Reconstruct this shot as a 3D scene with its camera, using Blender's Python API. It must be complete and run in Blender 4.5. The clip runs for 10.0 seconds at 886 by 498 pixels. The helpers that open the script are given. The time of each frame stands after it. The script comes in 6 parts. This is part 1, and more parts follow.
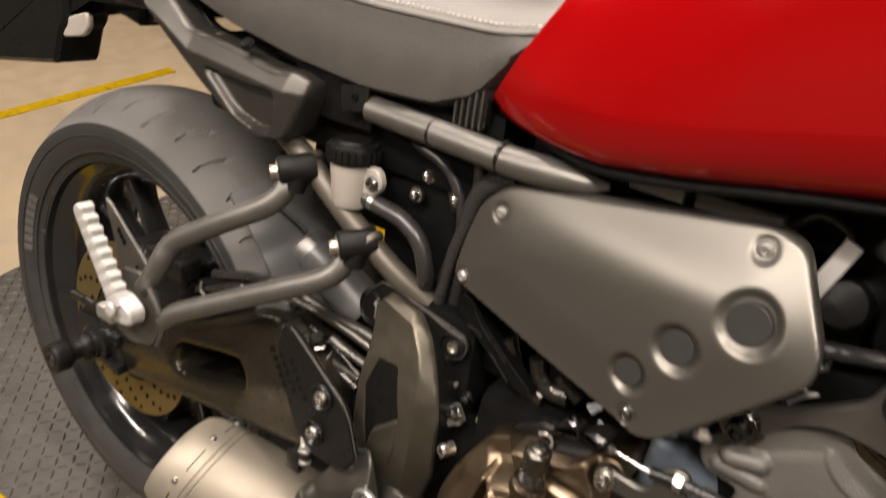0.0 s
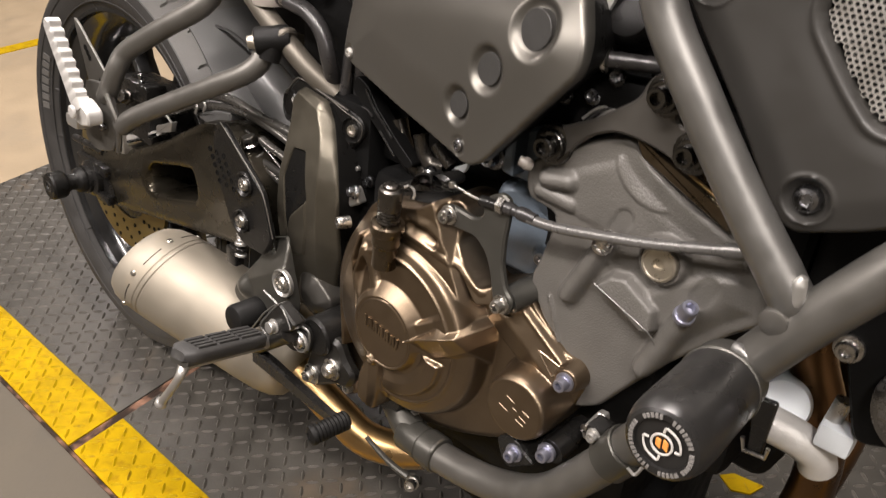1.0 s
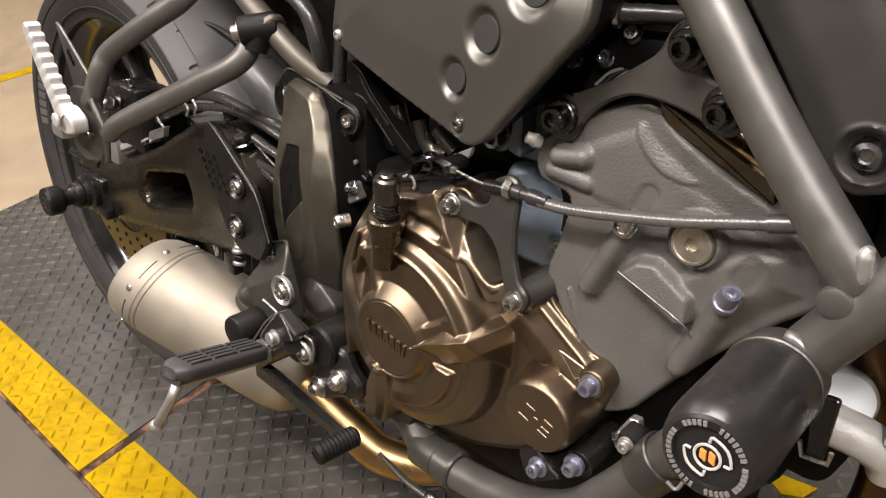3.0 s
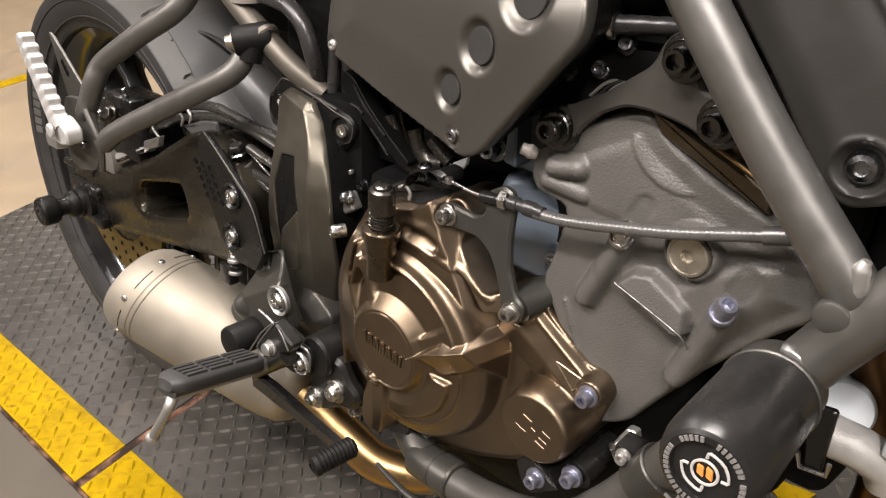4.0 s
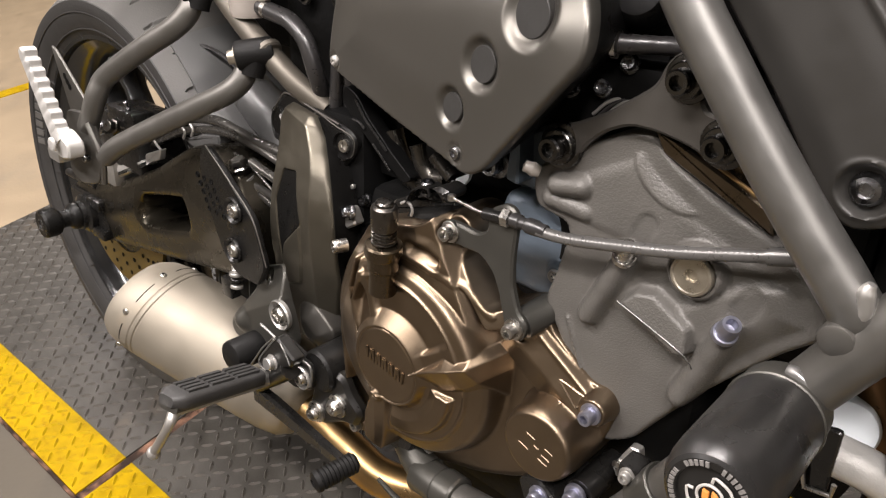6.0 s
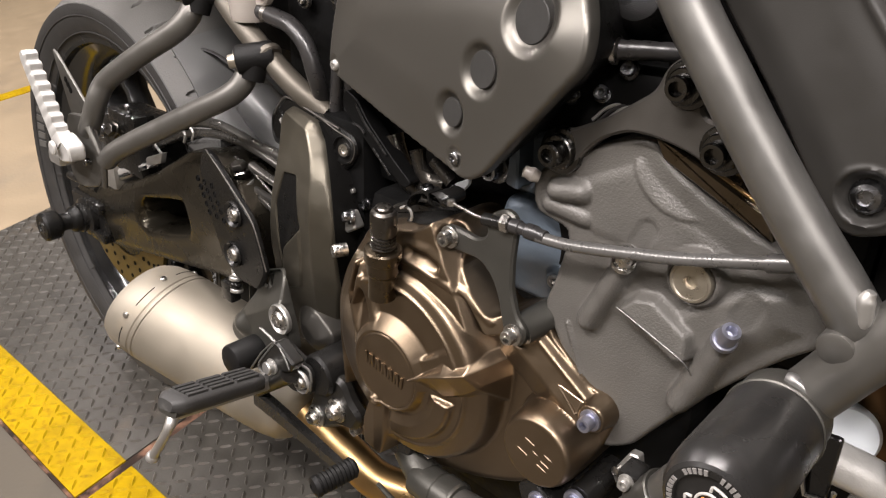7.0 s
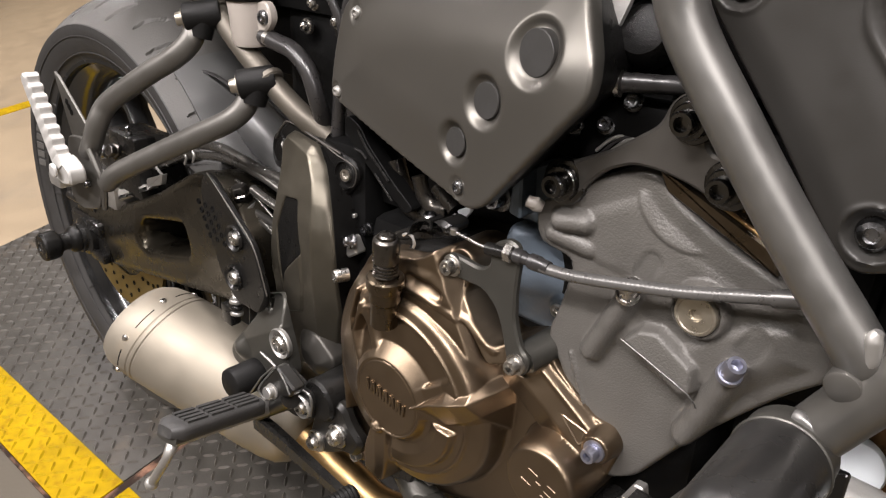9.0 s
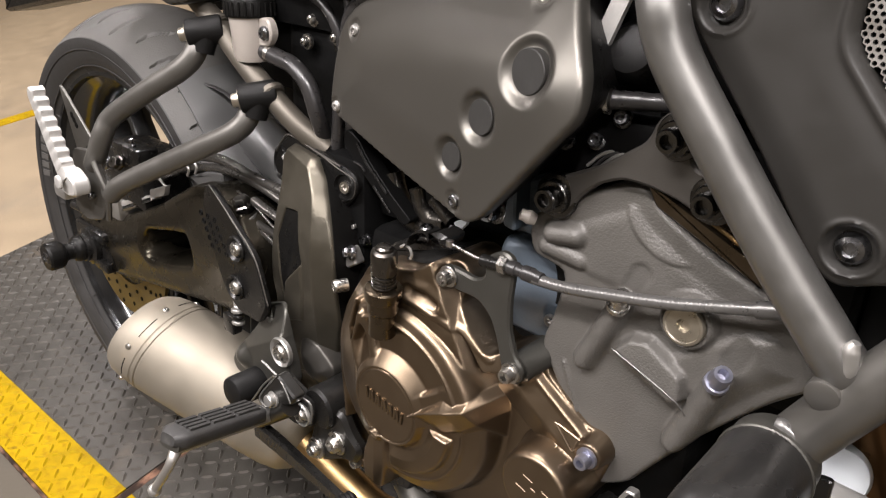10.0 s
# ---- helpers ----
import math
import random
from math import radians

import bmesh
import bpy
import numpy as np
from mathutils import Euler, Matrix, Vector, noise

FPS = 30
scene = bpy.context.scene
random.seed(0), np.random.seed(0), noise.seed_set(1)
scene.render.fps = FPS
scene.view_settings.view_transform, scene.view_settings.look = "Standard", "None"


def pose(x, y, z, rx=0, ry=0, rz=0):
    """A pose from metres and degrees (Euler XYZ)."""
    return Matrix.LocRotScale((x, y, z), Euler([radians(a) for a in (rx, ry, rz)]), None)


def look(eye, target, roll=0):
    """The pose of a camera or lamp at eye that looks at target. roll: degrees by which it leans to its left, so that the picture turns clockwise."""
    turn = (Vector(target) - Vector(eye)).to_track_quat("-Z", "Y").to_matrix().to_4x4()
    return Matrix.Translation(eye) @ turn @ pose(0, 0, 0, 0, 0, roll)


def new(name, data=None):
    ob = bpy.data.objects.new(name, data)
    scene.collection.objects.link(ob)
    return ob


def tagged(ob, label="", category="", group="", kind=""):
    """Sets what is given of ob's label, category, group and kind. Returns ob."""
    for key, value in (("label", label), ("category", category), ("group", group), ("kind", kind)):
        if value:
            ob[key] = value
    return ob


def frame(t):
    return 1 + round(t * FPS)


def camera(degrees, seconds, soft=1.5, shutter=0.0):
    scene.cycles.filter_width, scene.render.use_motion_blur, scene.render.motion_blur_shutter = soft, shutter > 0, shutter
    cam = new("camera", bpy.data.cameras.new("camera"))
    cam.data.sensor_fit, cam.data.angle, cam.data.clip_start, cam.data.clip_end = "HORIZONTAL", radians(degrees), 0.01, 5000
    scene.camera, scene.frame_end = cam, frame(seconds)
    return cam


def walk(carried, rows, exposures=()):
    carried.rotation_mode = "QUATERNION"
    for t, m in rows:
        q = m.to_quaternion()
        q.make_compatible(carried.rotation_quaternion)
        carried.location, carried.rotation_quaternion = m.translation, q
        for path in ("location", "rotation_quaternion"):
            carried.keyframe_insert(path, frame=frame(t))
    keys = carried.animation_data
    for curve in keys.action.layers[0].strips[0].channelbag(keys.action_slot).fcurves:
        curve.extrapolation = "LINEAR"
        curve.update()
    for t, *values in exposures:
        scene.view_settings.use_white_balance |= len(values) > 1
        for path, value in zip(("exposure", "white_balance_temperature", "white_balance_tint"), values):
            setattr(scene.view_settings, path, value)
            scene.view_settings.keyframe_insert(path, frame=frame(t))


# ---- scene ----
cam = camera(61.09, 10.0, soft=1.2, shutter=0.4)
PATH = [
    (0, (0.8018, -0.3970, 0.9712), (0.3053, 0.2741, 0.4206), 0.347),
    (0.2, (0.836, -0.417, 0.956), (-0.166, 0.886, -0.183), 0.25),
    (0.5, (0.9145, -0.4154, 0.9113), (0.3695, 0.1926, 0.3339), -0.481),
    (0.7, (0.968, -0.409, 0.893), (-0.150, 0.763, -0.280), -1.5),
    (1, (1.0225, -0.3977, 0.8630), (0.4564, 0.1830, 0.2779), -2.74),
    (1.2, (1.021, -0.392, 0.840), (-0.112, 0.775, -0.324), -3.3),
    (1.5, (1.0073, -0.3708, 0.8200), (0.4271, 0.2010, 0.2401), -4.664),
    (2, (1.0017, -0.3603, 0.8130), (0.4115, 0.2022, 0.2340), -5.897),
    (2.5, (1.0037, -0.3581, 0.8154), (0.4087, 0.2013, 0.2382), -6.644),
    (4, (1.0010, -0.3519, 0.8224), (0.4069, 0.2130, 0.2499), -7.101),
    (4.5, (1.0019, -0.3490, 0.8218), (0.4093, 0.2183, 0.2500), -7.145),
    (5, (0.9992, -0.3485, 0.8232), (0.4055, 0.2204, 0.2541), -7.095),
    (5.5, (0.9973, -0.3497, 0.8266), (0.4018, 0.2194, 0.2595), -7.104),
    (7, (0.9974, -0.3463, 0.8288), (0.3970, 0.2222, 0.2664), -7.063),
    (7.5, (0.9984, -0.3474, 0.8301), (0.3988, 0.2231, 0.2689), -7.022),
    (8, (0.9961, -0.3450, 0.8324), (0.3960, 0.2277, 0.2738), -6.951),
    (8.5, (0.9911, -0.3398, 0.8351), (0.3900, 0.2349, 0.2798), -6.948),
    (9, (0.9903, -0.3425, 0.8378), (0.3871, 0.2357, 0.2883), -6.798),
    (9.5, (0.9994, -0.3445, 0.8406), (0.3946, 0.2356, 0.2950), -6.85),
    (10, (0.9999, -0.3460, 0.8478), (0.3926, 0.2347, 0.3056), -6.929),
]
LIGHT = [(0, -0.20, 6900, 10), (0.5, 0.02, 6750, 10), (1, 0.05, 6450, 10), (2.5, 0.08, 6400, 10), (4, 0.08, 6350, 10), (7, 0.07, 6250, 10), (10, 0.06, 6150, 10)]
walk(cam, [(t, look(eye, target, roll)) for t, eye, target, roll in PATH], LIGHT)

# ---- light: warm ceiling tubes of an indoor garage ----
world = bpy.data.worlds.new("world")
scene.world = world
world.use_nodes = True
world.node_tree.nodes["Background"].inputs["Color"].default_value = (0.9, 0.87, 0.82, 1)
world.node_tree.nodes["Background"].inputs["Strength"].default_value = 0.002

WARM = (1.0, 0.905, 0.85)
LAMPS = [  # place, length along x, length along y, watts
    ((0.40, -1.05, 2.5), 1.2, 0.16, 84),
    ((1.70, -1.00, 2.5), 0.16, 0.6, 62),
    ((0.2, 0.35, 2.5), 1.2, 0.2, 85),
    ((-2.4, 0.9, 2.5), 0.22, 1.2, 95),
    ((4.2, -1.7, 2.5), 0.3, 1.6, 70),
    ((-1.1, -1.9, 2.5), 1.6, 0.14, 95),
]


def ceiling_lamp(place, lx, ly, watts):
    data = bpy.data.lights.new("ceiling_lamp", "AREA")
    data.shape, data.size, data.size_y = "RECTANGLE", lx, ly
    data.energy, data.color = watts, WARM
    lamp = new("ceiling_lamp", data)
    lamp.location = place
    return lamp


for spec in LAMPS:
    ceiling_lamp(*spec)

# ---- materials ----


def material(name, color, rough=0.5, metal=0.0, vary=0.12, scale=40.0, bump=0.0, bump_scale=400.0, coat=0.0, spec=0.5, rough_vary=0.08, second=None, second_at=0.6, second_scale=6.0, spread=0.12, aniso=0.0):
    """A painted or bare surface: colour varied at two scales, grain in the gloss, fine relief and, where given, a second colour in patches."""
    m = bpy.data.materials.new(name)
    m.use_nodes = True
    nt = m.node_tree
    b = nt.nodes["Principled BSDF"]
    L = nt.links.new
    tc = nt.nodes.new("ShaderNodeTexCoord")
    n1 = nt.nodes.new("ShaderNodeTexNoise")
    n1.inputs["Scale"].default_value, n1.inputs["Detail"].default_value = scale, 5
    n2 = nt.nodes.new("ShaderNodeTexNoise")
    n2.inputs["Scale"].default_value, n2.inputs["Detail"].default_value = scale * 0.12, 3
    L(tc.outputs["Object"], n1.inputs["Vector"])
    L(tc.outputs["Object"], n2.inputs["Vector"])
    add = nt.nodes.new("ShaderNodeMath")
    add.operation = "ADD"
    L(n1.outputs["Fac"], add.inputs[0])
    L(n2.outputs["Fac"], add.inputs[1])
    ramp = nt.nodes.new("ShaderNodeMapRange")
    ramp.inputs["From Min"].default_value, ramp.inputs["From Max"].default_value = 0.6, 1.4
    ramp.inputs["To Min"].default_value, ramp.inputs["To Max"].default_value = 1 - vary, 1 + vary
    L(add.outputs[0], ramp.inputs["Value"])
    mul = nt.nodes.new("ShaderNodeVectorMath")
    mul.operation = "SCALE"
    L(ramp.outputs["Result"], mul.inputs["Scale"])
    if second:
        n3 = nt.nodes.new("ShaderNodeTexNoise")
        n3.inputs["Scale"].default_value, n3.inputs["Detail"].default_value, n3.inputs["Roughness"].default_value = second_scale, 6, 0.6
        L(tc.outputs["Object"], n3.inputs["Vector"])
        mr = nt.nodes.new("ShaderNodeMapRange")
        mr.inputs["From Min"].default_value, mr.inputs["From Max"].default_value = second_at, second_at + spread
        L(n3.outputs["Fac"], mr.inputs["Value"])
        mix = nt.nodes.new("ShaderNodeMix")
        mix.data_type = "RGBA"
        mix.inputs["A"].default_value, mix.inputs["B"].default_value = (*color, 1), (*second, 1)
        L(mr.outputs["Result"], mix.inputs["Factor"])
        L(mix.outputs["Result"], mul.inputs[0])
    else:
        mul.inputs[0].default_value = color
    L(mul.outputs[0], b.inputs["Base Color"])
    rr = nt.nodes.new("ShaderNodeMapRange")
    rr.inputs["From Min"].default_value, rr.inputs["From Max"].default_value = 0.3, 0.7
    rr.inputs["To Min"].default_value, rr.inputs["To Max"].default_value = max(rough - rough_vary, 0.02), min(rough + rough_vary, 1)
    L(n1.outputs["Fac"], rr.inputs["Value"])
    L(rr.outputs["Result"], b.inputs["Roughness"])
    b.inputs["Metallic"].default_value = metal
    b.inputs["Specular IOR Level"].default_value = spec
    b.inputs["Coat Weight"].default_value = coat
    b.inputs["Coat Roughness"].default_value = 0.04
    b.inputs["Anisotropic"].default_value = aniso
    if bump:
        nb = nt.nodes.new("ShaderNodeTexNoise")
        nb.inputs["Scale"].default_value, nb.inputs["Detail"].default_value = bump_scale, 3
        L(tc.outputs["Object"], nb.inputs["Vector"])
        bp = nt.nodes.new("ShaderNodeBump")
        bp.inputs["Strength"].default_value, bp.inputs["Distance"].default_value = bump, 0.001
        L(nb.outputs["Fac"], bp.inputs["Height"])
        L(bp.outputs["Normal"], b.inputs["Normal"])
    return m


CONCRETE = material("concrete", (0.225, 0.172, 0.108), 0.6, vary=0.16, scale=14, bump=0.5, bump_scale=120, second=(0.165, 0.132, 0.092), second_at=0.56, second_scale=2.2, spread=0.2)
TREAD = material("worn_black_tread_steel", (0.037, 0.034, 0.029), 0.48, vary=0.35, scale=30, bump=0.4, bump_scale=260, second=(0.085, 0.062, 0.039), second_at=0.62, second_scale=3.2, spread=0.2, spec=0.35)
TREAD_WORN = material("rubbed_tread_steel", (0.066, 0.060, 0.052), 0.34, vary=0.4, scale=60, spec=0.7)
YELLOW = material("yellow_floor_paint", (0.272, 0.174, 0.0006), 0.62, vary=0.3, scale=40, bump=0.5, bump_scale=200, spec=0.07, second=(0.19, 0.108, 0.002), second_at=0.54, second_scale=55, spread=0.16)
RUST = material("rusty_joint", (0.020, 0.013, 0.010), 0.85, vary=0.5, scale=60, bump=0.8, bump_scale=260, spec=0.1, second=(0.15, 0.082, 0.055), second_at=0.47, second_scale=26, spread=0.14)
WALL = material("garage_wall_paint", (0.26, 0.225, 0.165), 0.8, vary=0.08, scale=8)
CEILING = material("ceiling_paint", (0.075, 0.072, 0.066), 0.85, vary=0.05, scale=6)
RUBBER = material("tyre_rubber", (0.076, 0.073, 0.068), 0.6, vary=0.18, scale=60, bump=0.35, bump_scale=500, spec=0.45)
RUBBER_DULL = material("black_rubber", (0.0072, 0.007, 0.0068), 0.52, vary=0.15, scale=80, bump=0.2, spec=0.13)
GLOSS_BLACK = material("gloss_black_wheel_paint", (0.012, 0.012, 0.012), 0.16, vary=0.1, coat=0.3)
SATIN_BLACK = material("satin_black_steel", (0.0075, 0.0072, 0.0068), 0.28, vary=0.15, scale=60, bump=0.08, bump_scale=900, spec=0.42)
POWDER = material("powder_coated_tube", (0.180, 0.177, 0.167), 0.40, vary=0.08, scale=60, bump=0.06, bump_scale=2200, spec=0.7, metal=0.8)
PEG_TUBE = material("satin_black_bent_tube", (0.125, 0.120, 0.110), 0.42, vary=0.08, scale=60, bump=0.06, bump_scale=2200, spec=0.6, metal=0.7)
FRAME_PAINT = material("warm_grey_frame_paint", (0.105, 0.094, 0.077), 0.50, vary=0.1, scale=50, bump=0.06, bump_scale=1800, metal=0.6)
LOOP_STEEL = material("smoky_steel_hose", (0.062, 0.057, 0.050), 0.28, metal=0.8, vary=0.1, scale=80)
MOUNT = material("grey_brown_mount_paint", (0.068, 0.063, 0.056), 0.42, metal=0.5, vary=0.1, scale=60, bump=0.12, bump_scale=900)
PLASTIC = material("black_moulded_plastic", (0.0065, 0.0063, 0.006), 0.33, vary=0.12, scale=90, bump=0.25, bump_scale=1800, spec=0.15)
SWING = material("swingarm_dark_paint", (0.060, 0.053, 0.040), 0.27, vary=0.15, scale=30, bump=0.03, metal=0.85)
GREY_COVER = material("grey_painted_cover", (0.115, 0.109, 0.097), 0.37, metal=0.75, vary=0.03, scale=30, bump=0.05, bump_scale=1800, spec=0.5, rough_vary=0.012)
PLUG = material("dark_grey_plug", (0.020, 0.0192, 0.0178), 0.6, vary=0.08, scale=200, bump=0.06, bump_scale=1200)
BRONZE = material("bronze_engine_paint", (0.200, 0.154, 0.107), 0.37, metal=1.0, vary=0.08, scale=50, bump=0.05, bump_scale=700, rough_vary=0.05)
BRONZE_DARK = material("dark_bronze_cap", (0.12, 0.096, 0.068), 0.3, metal=1.0, vary=0.12, scale=80, bump=0.12)
CAST = material("cast_grey_engine_paint", (0.094, 0.089, 0.081), 0.44, metal=0.15, vary=0.14, scale=60, bump=0.5, bump_scale=680, spec=0.5)
BRACKET = material("dark_grey_bracket_paint", (0.062, 0.060, 0.053), 0.37, metal=0.6, vary=0.1, scale=60, bump=0.12, bump_scale=900)
SILVER = material("satin_titanium_muffler", (0.262, 0.235, 0.190), 0.58, metal=0.65, vary=0.06, scale=30, bump=0.05, bump_scale=900, second=(0.285, 0.243, 0.183), second_at=0.55, second_scale=9)
ALLOY = material("bare_alloy", (0.46, 0.45, 0.43), 0.4, metal=0.35, vary=0.12, scale=120, bump=0.25, bump_scale=900)
BOLT = material("zinc_bolt", (0.44, 0.425, 0.40), 0.3, metal=1.0, vary=0.12, scale=200)
BLACK_BOLT = material("black_bolt", (0.22, 0.22, 0.225), 0.27, metal=1.0, vary=0.1, scale=200, spec=0.7)
MOUNT_BOLT = material("blackened_socket_bolt", (0.085, 0.083, 0.080), 0.24, metal=1.0, vary=0.1, scale=200)
GOLD_PIPE = material("heat_tinted_pipe", (0.36, 0.24, 0.11), 0.34, metal=0.95, vary=0.15, scale=20, second=(0.33, 0.18, 0.06), second_at=0.5, second_scale=12, spread=0.3)
DISC = material("gold_tinted_disc", (0.20, 0.15, 0.06), 0.36, metal=0.8, vary=0.12, scale=60)
RED = material("red_tank_paint", (0.185, 0.0012, 0.0019), 0.15, vary=0.05, scale=10, coat=0.22, spec=0.2, rough_vary=0.03)
VINYL = material("grey_seat_vinyl", (0.046, 0.042, 0.037), 0.55, vary=0.1, scale=60, bump=0.4, bump_scale=900)
VINYL_TOP = material("light_grey_seat_vinyl", (0.108, 0.101, 0.091), 0.5, vary=0.1, scale=60, bump=0.4, bump_scale=900)
THREAD = material("white_thread", (0.48, 0.45, 0.40), 0.7)
WHITE_PLASTIC = material("milky_reservoir_plastic", (0.33, 0.30, 0.27), 0.35, vary=0.05)
BLUE_CASE = material("blue_grey_upper_case", (0.10, 0.125, 0.155), 0.45, metal=0.3, vary=0.15, scale=40, bump=0.3)
# near-black for black parts, and for shade painted into gaps and holes
DARK = material("black_parts_and_shaded_gaps", (0.004, 0.004, 0.004), 0.5, vary=0.3, scale=60, bump=0.3, bump_scale=300, spec=0.08)
WHITE_PRINT = material("white_print", (0.42, 0.405, 0.38), 0.5)
ORANGE_PRINT = material("orange_print", (0.6, 0.24, 0.05), 0.5)
GREY_PRINT = material("grey_print", (0.15, 0.143, 0.135), 0.5)
LAMP_FACE = material("lamp_diffuser", (0.9, 0.88, 0.82), 0.4)
STEEL_GREY = material("dull_steel", (0.40, 0.39, 0.37), 0.4, metal=0.8, vary=0.15, scale=80)
HOSE = material("glossy_black_hose", (0.105, 0.100, 0.092), 0.28, vary=0.05, scale=60, spec=0.7, metal=0.75, rough_vary=0.015)
CABLE = material("black_cable_sheath", (0.022, 0.021, 0.021), 0.33, vary=0.1, scale=200, spec=0.6)
WOUND = material("grey_wound_sheath", (0.13, 0.127, 0.122), 0.32, metal=0.5, vary=0.1, scale=200)
PUCK = material("turned_black_nylon", (0.012, 0.0115, 0.011), 0.30, vary=0.15, scale=40, bump=0.05, bump_scale=600, spec=0.4)
# darker copy of the floor concrete; dimmer light in front is put into the colour
CONCRETE_FRONT = material("dimmed_concrete", (0.060, 0.051, 0.038), 0.7, vary=0.18, scale=12, bump=0.5, bump_scale=120, spec=0.3, second=(0.046, 0.040, 0.031), second_at=0.54, second_scale=3.5, spread=0.2)
GREY_PLASTIC = material("smooth_grey_plastic", (0.070, 0.070, 0.069), 0.34, vary=0.12, scale=12, bump=0.03, bump_scale=900)
KNOB = material("dark_anodised_knob", (0.115, 0.107, 0.097), 0.3, metal=1.0, vary=0.1, scale=100)
GUARD = material("satin_grey_guard", (0.096, 0.087, 0.068), 0.36, metal=0.75, vary=0.1, scale=60, bump=0.1, bump_scale=1500)
FOOT_PAINT = material("dark_cast_foot_paint", (0.012, 0.0114, 0.0104), 0.34, metal=0.35, vary=0.12, scale=60, bump=0.15, bump_scale=900)
SHROUD = material("matt_dark_shroud", (0.027, 0.0255, 0.023), 0.46, metal=0.15, vary=0.06, scale=40, bump=0.05, bump_scale=1500)
FILTER = material("pale_blue_grey_filter", (0.50, 0.53, 0.55), 0.4, vary=0.06)
BROWN_PIPE = material("brown_heat_pipe", (0.115, 0.064, 0.030), 0.3, metal=0.95, vary=0.2, scale=30)
PLUG_STEEL = material("gold_tinted_plug_steel", (0.42, 0.385, 0.32), 0.34, metal=0.9, vary=0.15, scale=160, bump=0.15, bump_scale=700)
PAD_RUBBER = material("worn_footrest_rubber", (0.024, 0.0232, 0.0223), 0.55, vary=0.2, scale=90, bump=0.3, bump_scale=500, second=(0.045, 0.043, 0.039), second_at=0.58, second_scale=60)
# lit and shaded edges of the yellow lugs, painted as brighter yellow with dark patches
YELLOW_LUG = material("yellow_paint_lug_shading", (0.31, 0.208, 0.001), 0.42, vary=0.25, scale=70, spec=0.3, second=(0.14, 0.08, 0.008), second_at=0.55, second_scale=45, spread=0.2)

SIDEWALL = material("black_tyre_sidewall", (0.026, 0.025, 0.024), 0.55, vary=0.25, scale=40, bump=0.3, bump_scale=300, spec=0.4)
WIRE_LIME = material("lime_wire_sheath", (0.30, 0.33, 0.10), 0.45)
SIDEWALL_PRINT = material("raised_sidewall_print", (0.075, 0.072, 0.067), 0.6)
TAIL = material("tail_satin_grey", (0.046, 0.043, 0.038), 0.40, metal=0.6, vary=0.05, scale=40, bump=0.05, bump_scale=1500)
LILAC_BOLT = material("lilac_zinc_bolt", (0.33, 0.335, 0.405), 0.36, metal=0.9, vary=0.1, scale=200)

# ---- shaping helpers ----


def part(name, made, mat, parent=None, label="", angle=32):
    """Links a bmesh or mesh as one object under a thing or a part."""
    if isinstance(made, bmesh.types.BMesh):
        bmesh.ops.recalc_face_normals(made, faces=made.faces[:])
        data = bpy.data.meshes.new(name)
        made.to_mesh(data)
        made.free()
    else:
        data = made
    data.shade_smooth()
    data.set_sharp_from_angle(angle=radians(angle))
    data.materials.append(mat)
    ob = new(name, data)
    if parent:
        ob.parent = parent
    if label:
        tagged(ob, label)
    return ob


def mesh_of(verts, faces):
    data = bpy.data.meshes.new("made")
    data.from_pydata(verts, [], faces)
    data.update()
    return data


def spline(points, steps=6):
    """A smooth line through the points."""
    p = [Vector(q) for q in points]
    p = [2 * p[0] - p[1], *p, 2 * p[-1] - p[-2]]
    out = []
    for a, b, c, d in zip(p, p[1:], p[2:], p[3:]):
        for k in range(steps):
            t = k / steps
            out.append(0.5 * (2 * b + (c - a) * t + (2 * a - 5 * b + 4 * c - d) * t * t + (3 * b - a - 3 * c + d) * t ** 3))
    out.append(p[-2])
    return out


def tube(points, r, seg=14, steps=6, bm=None, ripple=None):
    """A round bar along a smooth line; r is a number or a list, one for each point. ripple: (pitch, depth) of a wound sheath."""
    bm = bm or bmesh.new()
    line = spline(points, steps) if steps > 1 else [Vector(q) for q in points]
    if ripple:
        fine, pitch = [], ripple[0] / 4
        for a, b in zip(line, line[1:]):
            n = max(1, int((b - a).length / pitch))
            fine += [a.lerp(b, k / n) for k in range(n)]
        line = fine + [line[-1]]
    rs = np.interp(np.linspace(0, 1, len(line)), np.linspace(0, 1, len(r)), r) if isinstance(r, (list, tuple)) else [r] * len(line)
    if ripple:
        rs = [q - (ripple[1] if k % 4 == 0 else 0) for k, q in enumerate(rs)]
    t0 = (line[1] - line[0]).normalized()
    side = t0.orthogonal().normalized()
    rings = []
    for k, p in enumerate(line):
        t = (line[min(k + 1, len(line) - 1)] - line[max(k - 1, 0)]).normalized()
        side = (side - t * side.dot(t)).normalized()
        up = t.cross(side)
        rings.append([bm.verts.new(p + float(rs[k]) * (side * math.cos(a) + up * math.sin(a))) for a in np.linspace(0, 2 * math.pi, seg, endpoint=False)])
    for a, b in zip(rings, rings[1:]):
        for k in range(seg):
            bm.faces.new((a[k], a[(k + 1) % seg], b[(k + 1) % seg], b[k]))
    bm.faces.new(rings[0][::-1])
    bm.faces.new(rings[-1])
    return bm


